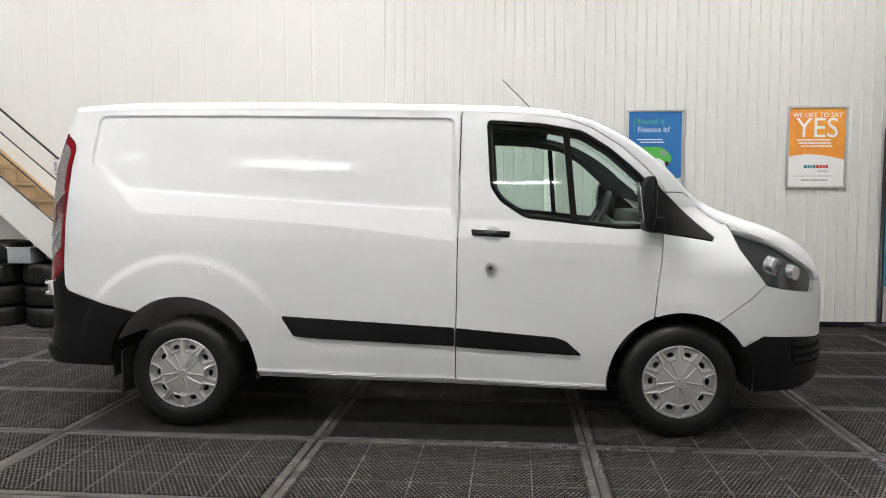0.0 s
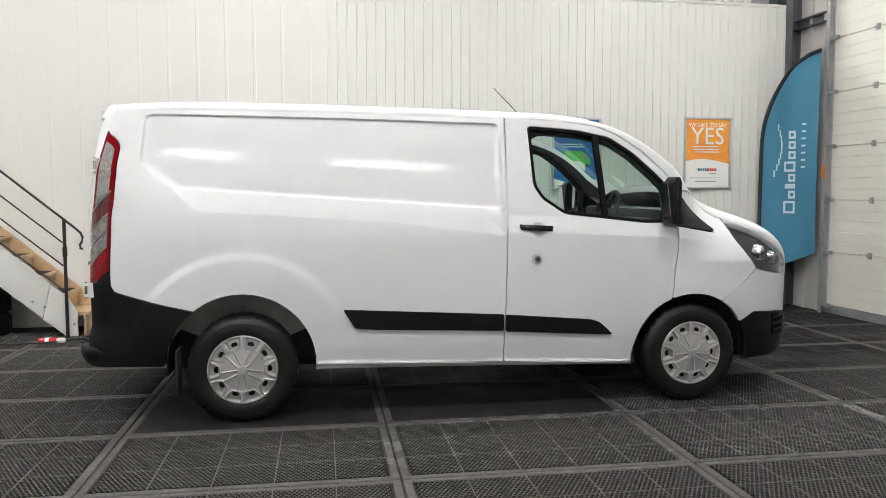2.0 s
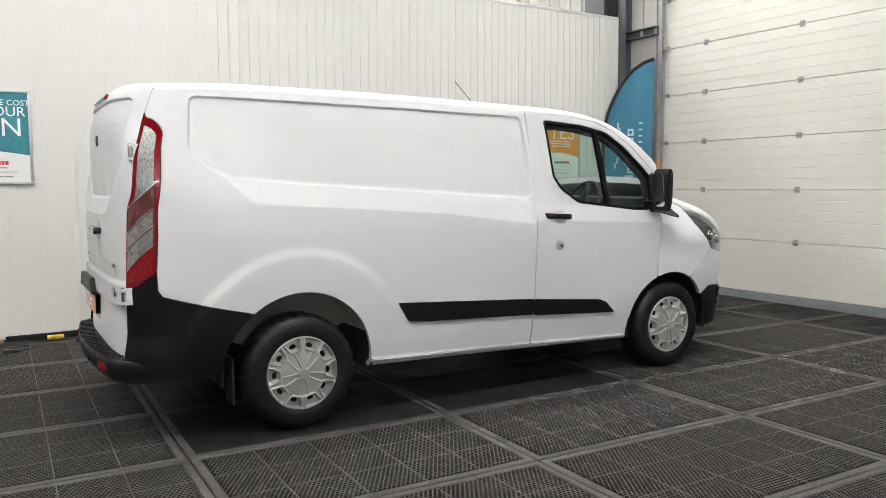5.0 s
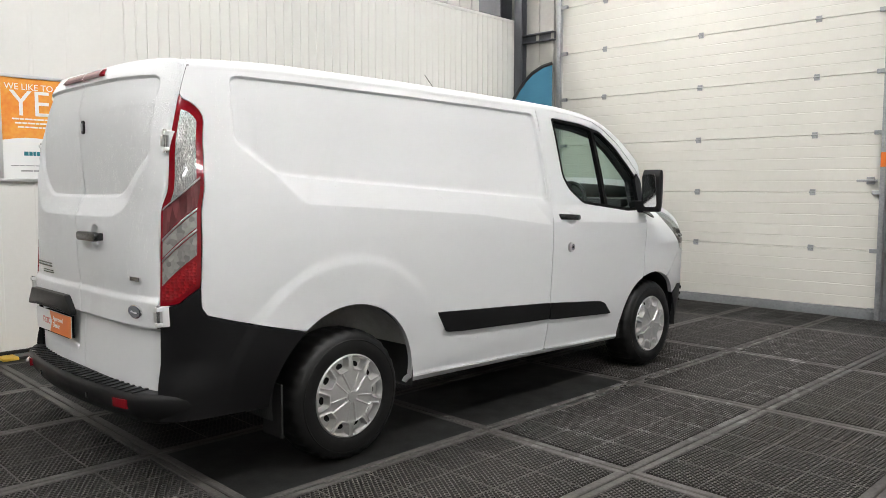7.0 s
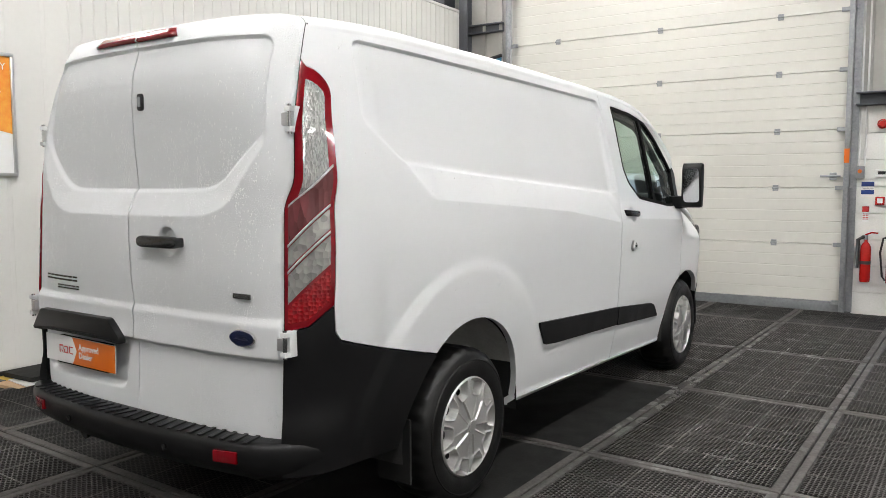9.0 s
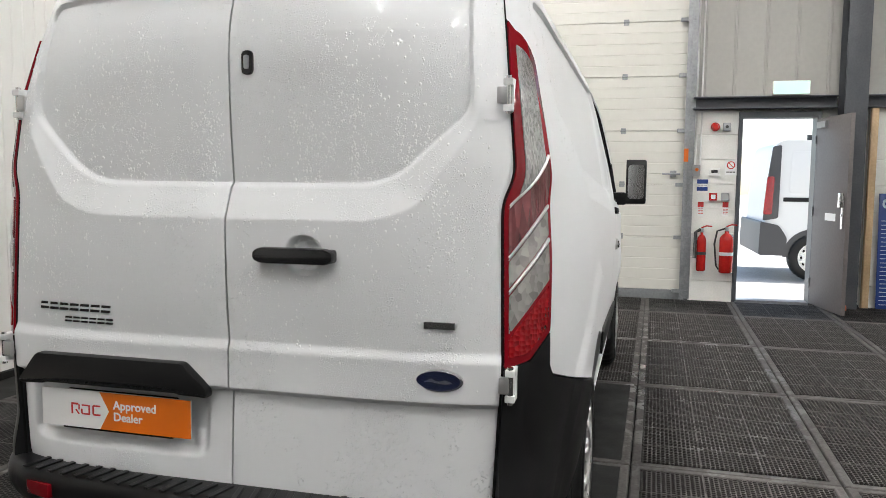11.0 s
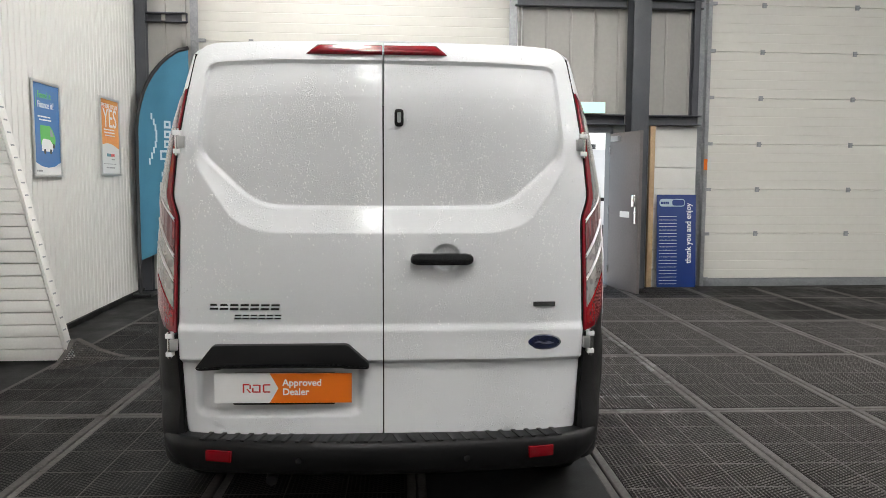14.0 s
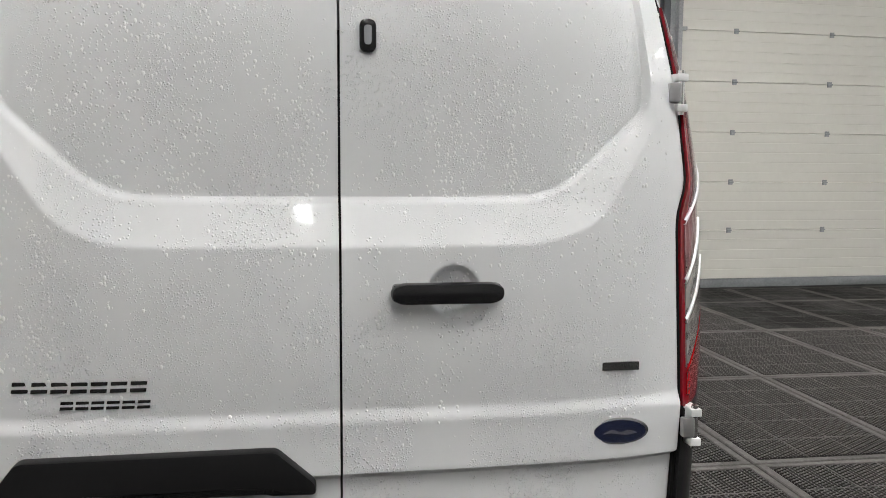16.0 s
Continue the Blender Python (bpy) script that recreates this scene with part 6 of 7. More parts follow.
def flag_point(s, z, lift=0.0):
    d = (F1 - F0)
    n = Vector((-0.84, -0.54))
    sway = 0.018 * math.sin(5.5 * s + 1.7 * z) + 0.012 * math.sin(13 * s - 2.2 * z) * (1 - s * 0.3)
    p = F0 + d * s + n * (sway * min(1, s * 4) + lift)
    return (p.x, p.y, z)


verts, faces = [], []
ns, nz = 28, 60
for i in range(ns + 1):
    for j in range(nz + 1):
        s = i / ns
        verts.append(flag_point(s, flag_low(s) + (flag_top(s) - flag_low(s)) * j / nz))
k0 = len(verts)
verts += [(x + 0.0025, y + 0.0016, z) for x, y, z in verts]
for i in range(ns):
    for j in range(nz):
        a = i * (nz + 1) + j
        faces.append((a, a + nz + 1, a + nz + 2, a + 1))
        faces.append((k0 + a + 1, k0 + a + nz + 2, k0 + a + nz + 1, k0 + a))
from_arrays("cloth", verts, faces, FLAG_BLUE, flag, "blue printed cloth")
tube("pole", [(4.497, 8.245, 0.0), (4.497, 8.245, 1.4)] + [flag_point(s, flag_top(s) + 0.012) for s in (0.0, 0.004, 0.015, 0.04, 0.08, 0.14, 0.22, 0.32, 0.45, 0.6, 0.8, 1.0)], 0.024, BLACK_METAL, flag, "black bent pole sleeve")
bm = bmesh.new()
add_box(bm, (4.36, 8.08, -0.02), (4.66, 8.33, 0.02), 0.006)
add_cyl(bm, (4.497, 8.245, 0.02), (4.497, 8.245, 0.2), 0.026, 14)
part("base", bm, BLACK_METAL, flag, "black steel foot", True)


def flag_patch(s0, s1, z0, z1, mat, lean=0.0):
    v, f = [], []
    n = 4
    for i in range(n + 1):
        for j in range(n + 1):
            s, z = s0 + (s1 - s0) * i / n, z0 + (z1 - z0) * j / n + lean * i / n
            v.append(flag_point(s, z, 0.004))
    for i in range(n):
        for j in range(n):
            a = i * (n + 1) + j
            f.append((a, a + n + 1, a + n + 2, a + 1))
    from_arrays("print_bar", v, f, mat, flag)


z = 1.17
for wd, tall in ((0.16, 1.0), (0.1, 0.62), (0.06, 0.9), (0.1, 0.62), (0.13, 1.0), (0.1, 0.62), (0.1, 0.62), (0.1, 0.62)):
    t = 0.20 * tall
    flag_patch(0.62 - t, 0.62 - t + 0.035, z, z + wd * 0.95, FLAG_PALE)
    flag_patch(0.62 - 0.035, 0.62, z, z + wd * 0.95, FLAG_PALE)
    flag_patch(0.62 - t, 0.62, z, z + 0.028, FLAG_PALE)
    flag_patch(0.62 - t, 0.62, z + wd * 0.95 - 0.028, z + wd * 0.95, FLAG_PALE)
    z += wd + 0.022
for k in range(7):
    flag_patch(0.72, 0.80, 1.72 + k * 0.085, 1.72 + k * 0.085 + 0.022, FLAG_PALE)
for k in range(9):
    s = 0.22 + 0.13 * math.sin(k * 0.34)
    flag_patch(s, s + 0.03, 1.62 + k * 0.07, 1.70 + k * 0.07, FLAG_PALE)

# boarded wedge against the wall behind the van
wedge = tagged(new("boarded_screen"), "white shiplap boarded sloping screen against the wall", "screen")
SLOPE_Y0, SLOPE_Y1, WEDGE_TOP = 7.76, 8.275, 2.24


def front_y(z):
    return SLOPE_Y0 + (SLOPE_Y1 - SLOPE_Y0) * z / WEDGE_TOP


n_boards = 23
for k in range(n_boards):
    z0, z1 = WEDGE_TOP * k / n_boards + 0.0035, WEDGE_TOP * (k + 1) / n_boards - 0.0035
    prism("board", [(front_y(z0) + 0.012, z0), (NORTH - 0.013, z0), (NORTH - 0.013, z1), (front_y(z1) + 0.012, z1)], 0.098, WHITE_BOARD, wedge, "", Matrix(((0, 0, -1, 0.997), (1, 0, 0, 0), (0, 1, 0, 0), (0, 0, 0, 1))), 0.005)
bm = bmesh.new()
ang = math.atan2(WEDGE_TOP, SLOPE_Y1 - SLOPE_Y0)
add_box(bm, (0.887, -0.02, 0.0), (1.012, 0.004, math.hypot(WEDGE_TOP, SLOPE_Y1 - SLOPE_Y0)), 0.003, Matrix.Translation((0, SLOPE_Y0, 0.005)) @ Matrix.Rotation(ang - math.pi / 2, 4, "X"))
part("edge_cap", bm, WHITE_BOARD, wedge, "white sloping edge cap", True)
slot_mesh = None
for k in range(n_boards):
    z = WEDGE_TOP * (k + 0.5) / n_boards
    bm = bmesh.new()
    add_box(bm, (-0.022, -0.003, -0.006), (0.03, 0.001, 0.006))
    if slot_mesh is None:
        ob = part("slot", bm, GREY_PLASTIC, wedge)
        slot_mesh = ob.data
    else:
        bm.free()
        ob = new("slot", slot_mesh)
        ob.parent = wedge
    ob.matrix_basis = Matrix.Translation((0.945, front_y(z) - 0.0235, z)) @ Matrix.Rotation(ang - math.pi / 2, 4, "X")

# stairs along the wall
stairs = tagged(new("staircase"), "timber stairs with a white outer string along the wall", "stairs")
RISE, GOING, K = 0.187, 0.215, 0.87
for i in range(13):
    x, z = -3.29 - GOING * i, 0.235 + RISE * i
    box("tread", (x - 0.25, 7.738, z - 0.034), (x, 8.29, z), TIMBER, stairs, "", 0.006)
    box("riser", (x - 0.042, 7.738, z - RISE + 0.001 if i else 0.0), (x - 0.022, 8.289, z - 0.036), TIMBER, stairs)
    if i > 0:
        box("tread_pad", (x - 0.2, 7.76 + 0.08, z + 0.0005), (x - 0.03, 8.25, z + 0.004), RUBBER, stairs, "black rubber tread pad", 0.001)
string_m = Matrix(((1, 0, 0, 0), (0, 0, -1, 7.736), (0, 1, 0, 0), (0, 0, 0, 1)))
top = lambda x: 0.41 + K * (-3.49 - x)
low = lambda x: max(0.0, K * (-3.49 - x))
prism("outer_string", [(-3.70, low(-3.70)), (-3.49, 0.0), (-3.385, 0.0), (-3.385, 0.235), (-3.47, top(-3.47)), (-3.62, top(-3.62))], 0.036, WALL_WHITE, stairs, "white painted lower string", string_m, 0.003)
prism("outer_string", [(-6.3, low(-6.3)), (-3.705, low(-3.705)), (-3.625, top(-3.625)), (-6.3, top(-6.3))], 0.036, WALL_WHITE, stairs, "white painted string", string_m, 0.003)
for x, z in ((-3.79, 0.36), (-3.68, 0.3), (-3.41, 0.12)):
    cyl("bolt", (x, 7.70, z), (x, 7.692, z), 0.012, GALV, stairs, seg=10)
prism("wall_string", [(-6.3, low(-6.3) + 0.2), (-3.24, 0.0), (-3.19, 0.0), (-3.19, 0.15), (-3.36, 0.30), (-6.3, 0.30 + K * 2.94)], 0.04, TIMBER, stairs, "bare pine wall string", Matrix(((1, 0, 0, 0), (0, 0, -1, 8.334), (0, 1, 0, 0), (0, 0, 0, 1))), 0.003)
rail = tagged(new("handrail"), "black metal stair handrail with curled end", "handrail")
RK = 0.85
cyl("post", (-3.47, 7.675, 0.0), (-3.47, 7.675, 1.17), 0.017, BLACK_METAL, rail, "black post with twisted knop", 12)
cyl("knop", (-3.47, 7.675, 0.80), (-3.47, 7.675, 0.9), 0.023, BLACK_METAL, rail, "", 8)
cyl("post", (-5.3, 7.675, 1.2), (-5.3, 7.675, 1.17 + RK * 1.83), 0.017, BLACK_METAL, rail, "", 12)
tube("top_rail", [(-6.4, 7.675, 1.17 + RK * 2.93), (-3.47, 7.675, 1.17), (-3.37, 7.675, 1.085), (-3.32, 7.675, 1.035), (-3.302, 7.675, 0.99), (-3.312, 7.675, 0.945), (-3.33, 7.675, 0.915), (-3.325, 7.675, 0.885), (-3.305, 7.675, 0.875)], 0.012, BLACK_METAL, rail)
for d in (0.245, 0.475, 0.72):
    tube("rail_bar", [(-6.4, 7.675, 1.17 - d + RK * 2.93), (-3.487, 7.675, 1.185 - d)], 0.008, BLACK_METAL, rail)

# stacked tyres under the stairs
spare = tagged(new("tyre"), "used black tyre lying in a stack under the stairs", "tyre", "stacked tyres")
prof = [(0.19, -0.10), (0.21, -0.112), (0.26, -0.114), (0.30, -0.105), (0.318, -0.085), (0.322, -0.05), (0.322, 0.05), (0.318, 0.085), (0.30, 0.105), (0.26, 0.114), (0.21, 0.112), (0.19, 0.10)]
v, f = [], []
seg = 72
for s in range(seg):
    a = 2 * math.pi * s / seg
    for i, (r, zz) in enumerate(prof):
        b = (0.004 if s % 3 else -0.006) if 3 < i < 8 else 0
        v.append(((r + b) * math.cos(a), (r + b) * math.sin(a), zz + 0.115))
for s in range(seg):
    t = (s + 1) % seg
    for i in range(len(prof)):
        j = (i + 1) % len(prof)
        f.append((s * len(prof) + i, t * len(prof) + i, t * len(prof) + j, s * len(prof) + j))
from_arrays("carcass", v, f, TYRE, spare)
spots = [(-4.42, 7.99, 0), (-4.42, 7.99, 1), (-4.43, 7.98, 2), (-5.08, 7.98, 0), (-5.07, 7.99, 1), (-5.09, 7.97, 2), (-5.07, 7.99, 3)]
spare.matrix_world = pose(*spots[0][:2], -0.02)
for x, y, n in spots[1:]:
    copy_thing(spare, pose(x, y, n * 0.232 - 0.02, 0, 0, 37 * n + 11 * x))
bin_ob = tagged(new("storage_tray"), "grey plastic storage tray on the stacked tyres", "tray")
bm = bmesh.new()
add_box(bm, (-4.80, 7.70, 0.682), (-4.55, 8.0, 0.69), 0.002)
for lo, hi in (((-4.80, 7.70, 0.69), (-4.55, 7.71, 0.84)), ((-4.80, 7.99, 0.69), (-4.55, 8.0, 0.84)), ((-4.80, 7.71, 0.69), (-4.79, 7.99, 0.84)), ((-4.56, 7.71, 0.69), (-4.55, 7.99, 0.84))):
    add_box(bm, lo, hi, 0.002)
part("tray", bm, GREY_PLASTIC, bin_ob, "", True)
box("rim", (-4.81, 7.692, 0.84), (-4.54, 7.709, 0.855), GREY_PLASTIC, bin_ob, "", 0.003)

# clutter on the floor by the wall
can = tagged(empty("spray_can", -3.66, 7.43, 0.012), "red and white spray can lying on the floor", "can")
cyl("body", (0, 0, 0.0), (0.17, -0.03, 0.0), 0.032, RED, can, "red printed can", 20)
cyl("band", (0.062, -0.011, 0.0), (0.10, -0.0176, 0.0), 0.0325, PLASTIC_WHITE, can, "white label band", 20)
cyl("cap", (0.1705, -0.0301, 0.0), (0.235, -0.0415, 0.0), 0.031, PLASTIC_WHITE, can, "white cap", 20)
sheet = tagged(new("rubber_sheet"), "loose black rubber sheet on the floor by the stairs", "sheet")
v, f = [], []
nx, ny = 26, 16
for i in range(nx + 1):
    for j in range(ny + 1):
        x = -4.3 + 1.62 * i / nx
        y = 7.47 + 0.79 * j / ny + 0.03 * math.sin(4 * x)
        v.append((x + 0.04 * math.sin(9 * y), y, -0.012 + 0.006 * math.sin(6 * x + 3 * y) + 0.01 * max(0, math.sin(3 * x - 5 * y)) ** 6))
k0 = len(v)
v += [(x, y, z - 0.004) for x, y, z in v]
for i in range(nx):
    for j in range(ny):
        a = i * (ny + 1) + j
        f.append((a, a + ny + 1, a + ny + 2, a + 1))
        f.append((k0 + a + 1, k0 + a + ny + 2, k0 + a + ny + 1, k0 + a))
rim = [i * (ny + 1) for i in range(nx + 1)] + [nx * (ny + 1) + j for j in range(1, ny + 1)] + [i * (ny + 1) + ny for i in range(nx - 1, -1, -1)] + [j for j in range(ny - 1, 0, -1)]
for a, b in zip(rim, rim[1:] + rim[:1]):
    f.append((b, a, k0 + a, k0 + b))
from_arrays("sheet", v, f, RUBBER, sheet)
offcut = tagged(box("wood_offcut", (-3.12, 8.2, -0.012), (-2.92, 8.29, 0.03), TIMBER, None, "", 0.004), "short pine offcut on the floor by the wall", "offcut")
puck = tagged(new("hose_fitting"), "small black hose fitting on the floor", "fitting")
bm = bmesh.new()
add_cyl(bm, (-2.92, 7.66, -0.02), (-2.92, 7.66, 0.03), 0.04, 18, 0.03)
add_cyl(bm, (-2.90, 7.66, 0.015), (-2.83, 7.645, 0.01), 0.015, 10)
part("fitting", bm, BLACK_METAL, puck, "", True)
hose = tagged(tube("air_hose", [(-2.85, 7.65, 0.008), (-2.75, 7.72, 0.008), (-2.72, 7.85, 0.007), (-2.85, 8.0, 0.007), (-3.05, 7.9, 0.007), (-3.2, 7.6, 0.008), (-3.5, 7.36, 0.01), (-3.9, 7.30, 0.01), (-4.4, 7.4, 0.01)], 0.008, BLACK_METAL), "thin black air hose across the floor", "hose")
board = tagged(box("hazard_board", (-2.56, 8.2, -0.015), (-2.42, 8.285, 0.012), YELLOW, None, "", 0.003), "short yellow painted board on the floor", "board")
kerb = tagged(new("hazard_strip"), "yellow and black striped strip on the floor", "strip")
for k in range(6):
    box("stripe", (-2.02 + k * 0.12, 8.13, -0.018), (-1.90 + k * 0.12 - 0.002, 8.285, 0.006), YELLOW if k % 2 == 0 else BLACK_METAL, kerb, "", 0.002)
stack = tagged(new("cardboard_pile"), "flattened cardboard under a black board by the wall", "cardboard")
for lo, hi, mat, rz in (((-1.62, 7.86, -0.018), (-1.12, 8.2, 0.004), CARD, 3), ((-1.55, 7.82, 0.005), (-1.2, 8.1, 0.012), PAPER, -6), ((-1.5, 7.9, 0.013), (-0.98, 8.24, 0.045), RUBBER, 2)):
    bm = bmesh.new()
    c = Vector([(lo[i] + hi[i]) / 2 for i in range(3)])
    add_box(bm, [lo[i] - c[i] for i in range(3)], [hi[i] - c[i] for i in range(3)], 0.002, Matrix.Translation(c) @ Matrix.Rotation(radians(rz), 4, "Z"))
    part("board" if mat is RUBBER else "flap", bm, mat, stack)
mat_tag = tagged(new("crumpled_wrap"), "crumpled pale plastic wrap on the floor", "wrap")
bm = bmesh.new()
bmesh.ops.create_icosphere(bm, subdivisions=3, radius=0.07)
for vert in bm.verts:
    vert.co *= 1 + 0.35 * noise.noise(vert.co * 22)
    vert.co.z = max(vert.co.z * 0.35, -0.012) + 0.0
bmesh.ops.translate(bm, vec=(-1.82, 7.98, 0.0), verts=bm.verts)
part("film", bm, PLASTIC_WHITE, mat_tag)

# ---- things by the side door ----
sign = tagged(new("exit_sign"), "lit pale green emergency exit sign on the rail", "sign")
box("case", (4.80, 2.255, 2.342), (4.856, 2.635, 2.49), PLASTIC_WHITE, sign, "", 0.004)
box("lit_face", (4.796, 2.262, 2.349), (4.7995, 2.628, 2.483), EXIT_GLOW, sign, "glowing green face")
W = EAST - 0.003


def wall_box(name, y, z, w, h, d, mat, label, category, x=W):
    ob = tagged(new(name), label, category)
    box("case", (x - d, y - w / 2, z - h / 2), (x, y + w / 2, z + h / 2), mat, ob, "", min(d, w) * 0.15)
    return ob


alarm = tagged(new("alarm_sounder"), "round red fire alarm sounder on white blocks", "alarm")
cyl("base", (W, 3.21, 2.0), (W - 0.03, 3.21, 2.0), 0.05, RED, alarm, "", 20)
cyl("dome", (W - 0.0305, 3.21, 2.0), (W - 0.07, 3.21, 2.0), 0.043, RED, alarm, "", 20, 0.03)
ob = wall_box("junction_box", 3.085, 2.0, 0.085, 0.09, 0.05, GREY_PLASTIC, "grey junction box on white blocks", "box")
cyl("knob", (W - 0.0505, 3.085, 2.0), (W - 0.058, 3.085, 2.0), 0.018, INK_DARK, ob, seg=12)
ob = wall_box("isolator_switch", 3.40, 1.5, 0.085, 0.13, 0.06, GREY_PLASTIC, "grey isolator with an orange switch", "switch")
cyl("knob", (W - 0.0605, 3.40, 1.51), (W - 0.085, 3.40, 1.51), 0.02, ORANGE_PLAIN, ob, seg=12)
ob = wall_box("thermostat", 3.20, 1.487, 0.12, 0.085, 0.03, PLASTIC_WHITE, "white thermostat with dark display", "thermostat")
box("display", (W - 0.0325, 3.165, 1.475), (W - 0.0305, 3.235, 1.508), INK_DARK, ob)
ob = wall_box("call_point", 3.205, 1.2, 0.088, 0.088, 0.045, RED, "red fire alarm call point", "call point")
box("glass", (W - 0.048, 3.18, 1.175), (W - 0.0455, 3.23, 1.225), PAPER, ob)
ob = wall_box("socket", 3.073, 1.2, 0.085, 0.09, 0.045, GREY_PLASTIC, "grey switch box on white blocks", "switch")
for name, y, z, w, h, label in (("no_smoking_sign", 3.02, 1.54, 0.13, 0.18, "white sign with a red ring"), ("notice", 3.325, 1.32, 0.12, 0.16, "blue and white wall notice"), ("extinguisher_sign", 3.335, 1.06, 0.065, 0.17, "red and white extinguisher sign"), ("extinguisher_sign", 3.062, 1.06, 0.065, 0.17, "red and white extinguisher sign")):
    ob = tagged(new(name), label, "sign")
    at = east_plane(y, z, W)
    prism("plate", rect(w, h), 0.003, PAPER, ob, "", at)
    on = at @ Matrix.Translation((0, 0, 0.0035))
    if name == "no_smoking_sign":
        ring = [(0.045 * math.cos(a), 0.025 + 0.045 * math.sin(a)) for a in (math.pi * k / 14 for k in range(28))]
        inner = [(0.034 * math.cos(a), 0.025 + 0.034 * math.sin(a)) for a in (math.pi * k / 14 for k in range(28))]
        prism("ring", ring, 0.0005, INK_RED, ob, "", on)
        prism("disc", inner, 0.0005, PAPER, ob, "", on @ Matrix.Translation((0, 0, 0.0007)))
        prism("slash", rect(0.085, 0.009), 0.0005, INK_RED, ob, "", on @ Matrix.Translation((0, 0.025, 0.0014)) @ Matrix.Rotation(radians(-45), 4, "Z"))
        bars(ob, on, -0.05, -0.06, [0.03, 0.03, 0.025], 0.012, INK_DARK)
    elif name == "notice":
        prism("head", rect(w, 0.05, 0, 0.055), 0.0005, BLUE_DEEP, ob, "", on)
        prism("foot", rect(w, 0.045, 0, -0.03), 0.0005, BLUE_DEEP, ob, "", on)
        bars(ob, on, -0.05, 0.008, [0.03, 0.025, 0.035], 0.008, INK_GREY)
    else:
        prism("head", rect(w, 0.06, 0, 0.05), 0.0005, INK_RED, ob, "", on)
        for k in range(4):
            bars(ob, on, -0.025, -0.005 - k * 0.018, [0.02, 0.026], 0.007, INK_RED)


def extinguisher(y, z0, z1, r, label, horn):
    ob = tagged(new("fire_extinguisher"), label, "extinguisher")
    x = W - r - 0.012
    prof = [(0.0, z0), (r * 0.85, z0), (r, z0 + 0.015), (r, z1 - 0.10), (r * 0.92, z1 - 0.07), (r * 0.6, z1 - 0.04), (r * 0.3, z1 - 0.025), (r * 0.3, z1)]
    v, f = [], []
    n = 24
    for k in range(n):
        a = 2 * math.pi * k / n
        v += [(x + q * math.cos(a), y + q * math.sin(a), z) for q, z in prof]
    for k in range(n):
        t = (k + 1) % n
        for i in range(len(prof) - 1):
            f.append((k * len(prof) + i, t * len(prof) + i, t * len(prof) + i + 1, k * len(prof) + i + 1))
    from_arrays("cylinder", v, f, RED, ob, "red cylinder")
    bm = bmesh.new()
    add_cyl(bm, (x, y, z1), (x, y, z1 + 0.035), 0.018, 12)
    add_box(bm, (x - 0.012, y - 0.015, z1 + 0.03), (x + 0.012, y + 0.02, z1 + 0.05), 0.004)
    part("valve", bm, GALV, ob, "", True)
    tube("lever", [(x, y + 0.01, z1 + 0.05), (x, y - 0.05, z1 + 0.075), (x, y - 0.11, z1 + 0.07)], 0.008, RED, ob)
    box("bracket", (W - 0.014, y - 0.03, z1 - 0.2), (W, y + 0.03, z1 - 0.1), GALV, ob)
    bm = bmesh.new()
    add_cyl(bm, (x, y, z0 + (z1 - z0) * 0.42), (x, y, z0 + (z1 - z0) * 0.5), r + 0.0015, 24, None, False)
    part("label", bm, PAPER if not horn else INK_DARK, ob, "printed label", True)
    if horn:
        tube("horn", [(x, y + 0.02, z1 + 0.03), (x - 0.03, y + r + 0.02, z1), (x - 0.03, y + r + 0.025, z1 - 0.3)], 0.02, BLACK_METAL, ob, "black discharge horn")
    else:
        tube("hose", [(x, y + 0.02, z1 + 0.03), (x - 0.02, y + r + 0.03, z1), (x - 0.02, y + r + 0.055, z1 - 0.15), (x - 0.02, y + r + 0.03, z1 - 0.4), (x - 0.02, y + r + 0.0, z1 - 0.44)], 0.011, BLACK_METAL, ob, "black rubber hose")
    return ob


extinguisher(3.315, 0.34, 0.79, 0.052, "slim red extinguisher with a black horn on the wall", True)
extinguisher(3.045, 0.33, 0.81, 0.078, "large red extinguisher with a black hose on the wall", False)
for y in (3.36, 3.415):
    tagged(tube("conduit", [(W - 0.012, y, 1.57), (W - 0.012, y, 2.19)], 0.01, PLASTIC_WHITE), "white plastic conduit down the wall", "conduit")
    tagged(tube("conduit", [(EAST + 0.03, y, 2.34), (EAST + 0.03, y, 6.1)], 0.01, PLASTIC_WHITE), "white plastic conduit down the upper wall", "conduit")

lean = tagged(box("timber_post", (4.86, 1.535, -0.02), (4.93, 1.605, 2.19), TIMBER, None, "", 0.004), "upright bare pine post beside the column", "post")
panel = tagged(empty("display_board", 4.84, 1.205, 0.0), "deep blue display board with white lettering on the floor", "board")
panel.matrix_world = pose(4.80, 1.205, -0.015, 0, 4, 0)
box("board", (0.0, -0.275, 0.0), (0.012, 0.275, 1.28), BLUE_DEEP, panel, "", 0.002)
at = Matrix(((0, 0, -1, -0.0005), (-1, 0, 0, 0), (0, 1, 0, 0), (0, 0, 0, 1)))
for k in range(21):
    prism("ruled_line", rect(0.25, 0.006, -0.12, 0.06 + k * 0.046), 0.0006, INK_WHITE, panel, "", at)
prism("badge_field", rounded(rect(0.36, 0.105, -0.06, 1.17), 0.05), 0.0006, FLAG_PALE, panel, "", at)
prism("badge_inner", rounded(rect(0.17, 0.08, 0.025, 1.17), 0.038), 0.0006, BLUE_DEEP, panel, "", at @ Matrix.Translation((0, 0, 0.0008)))
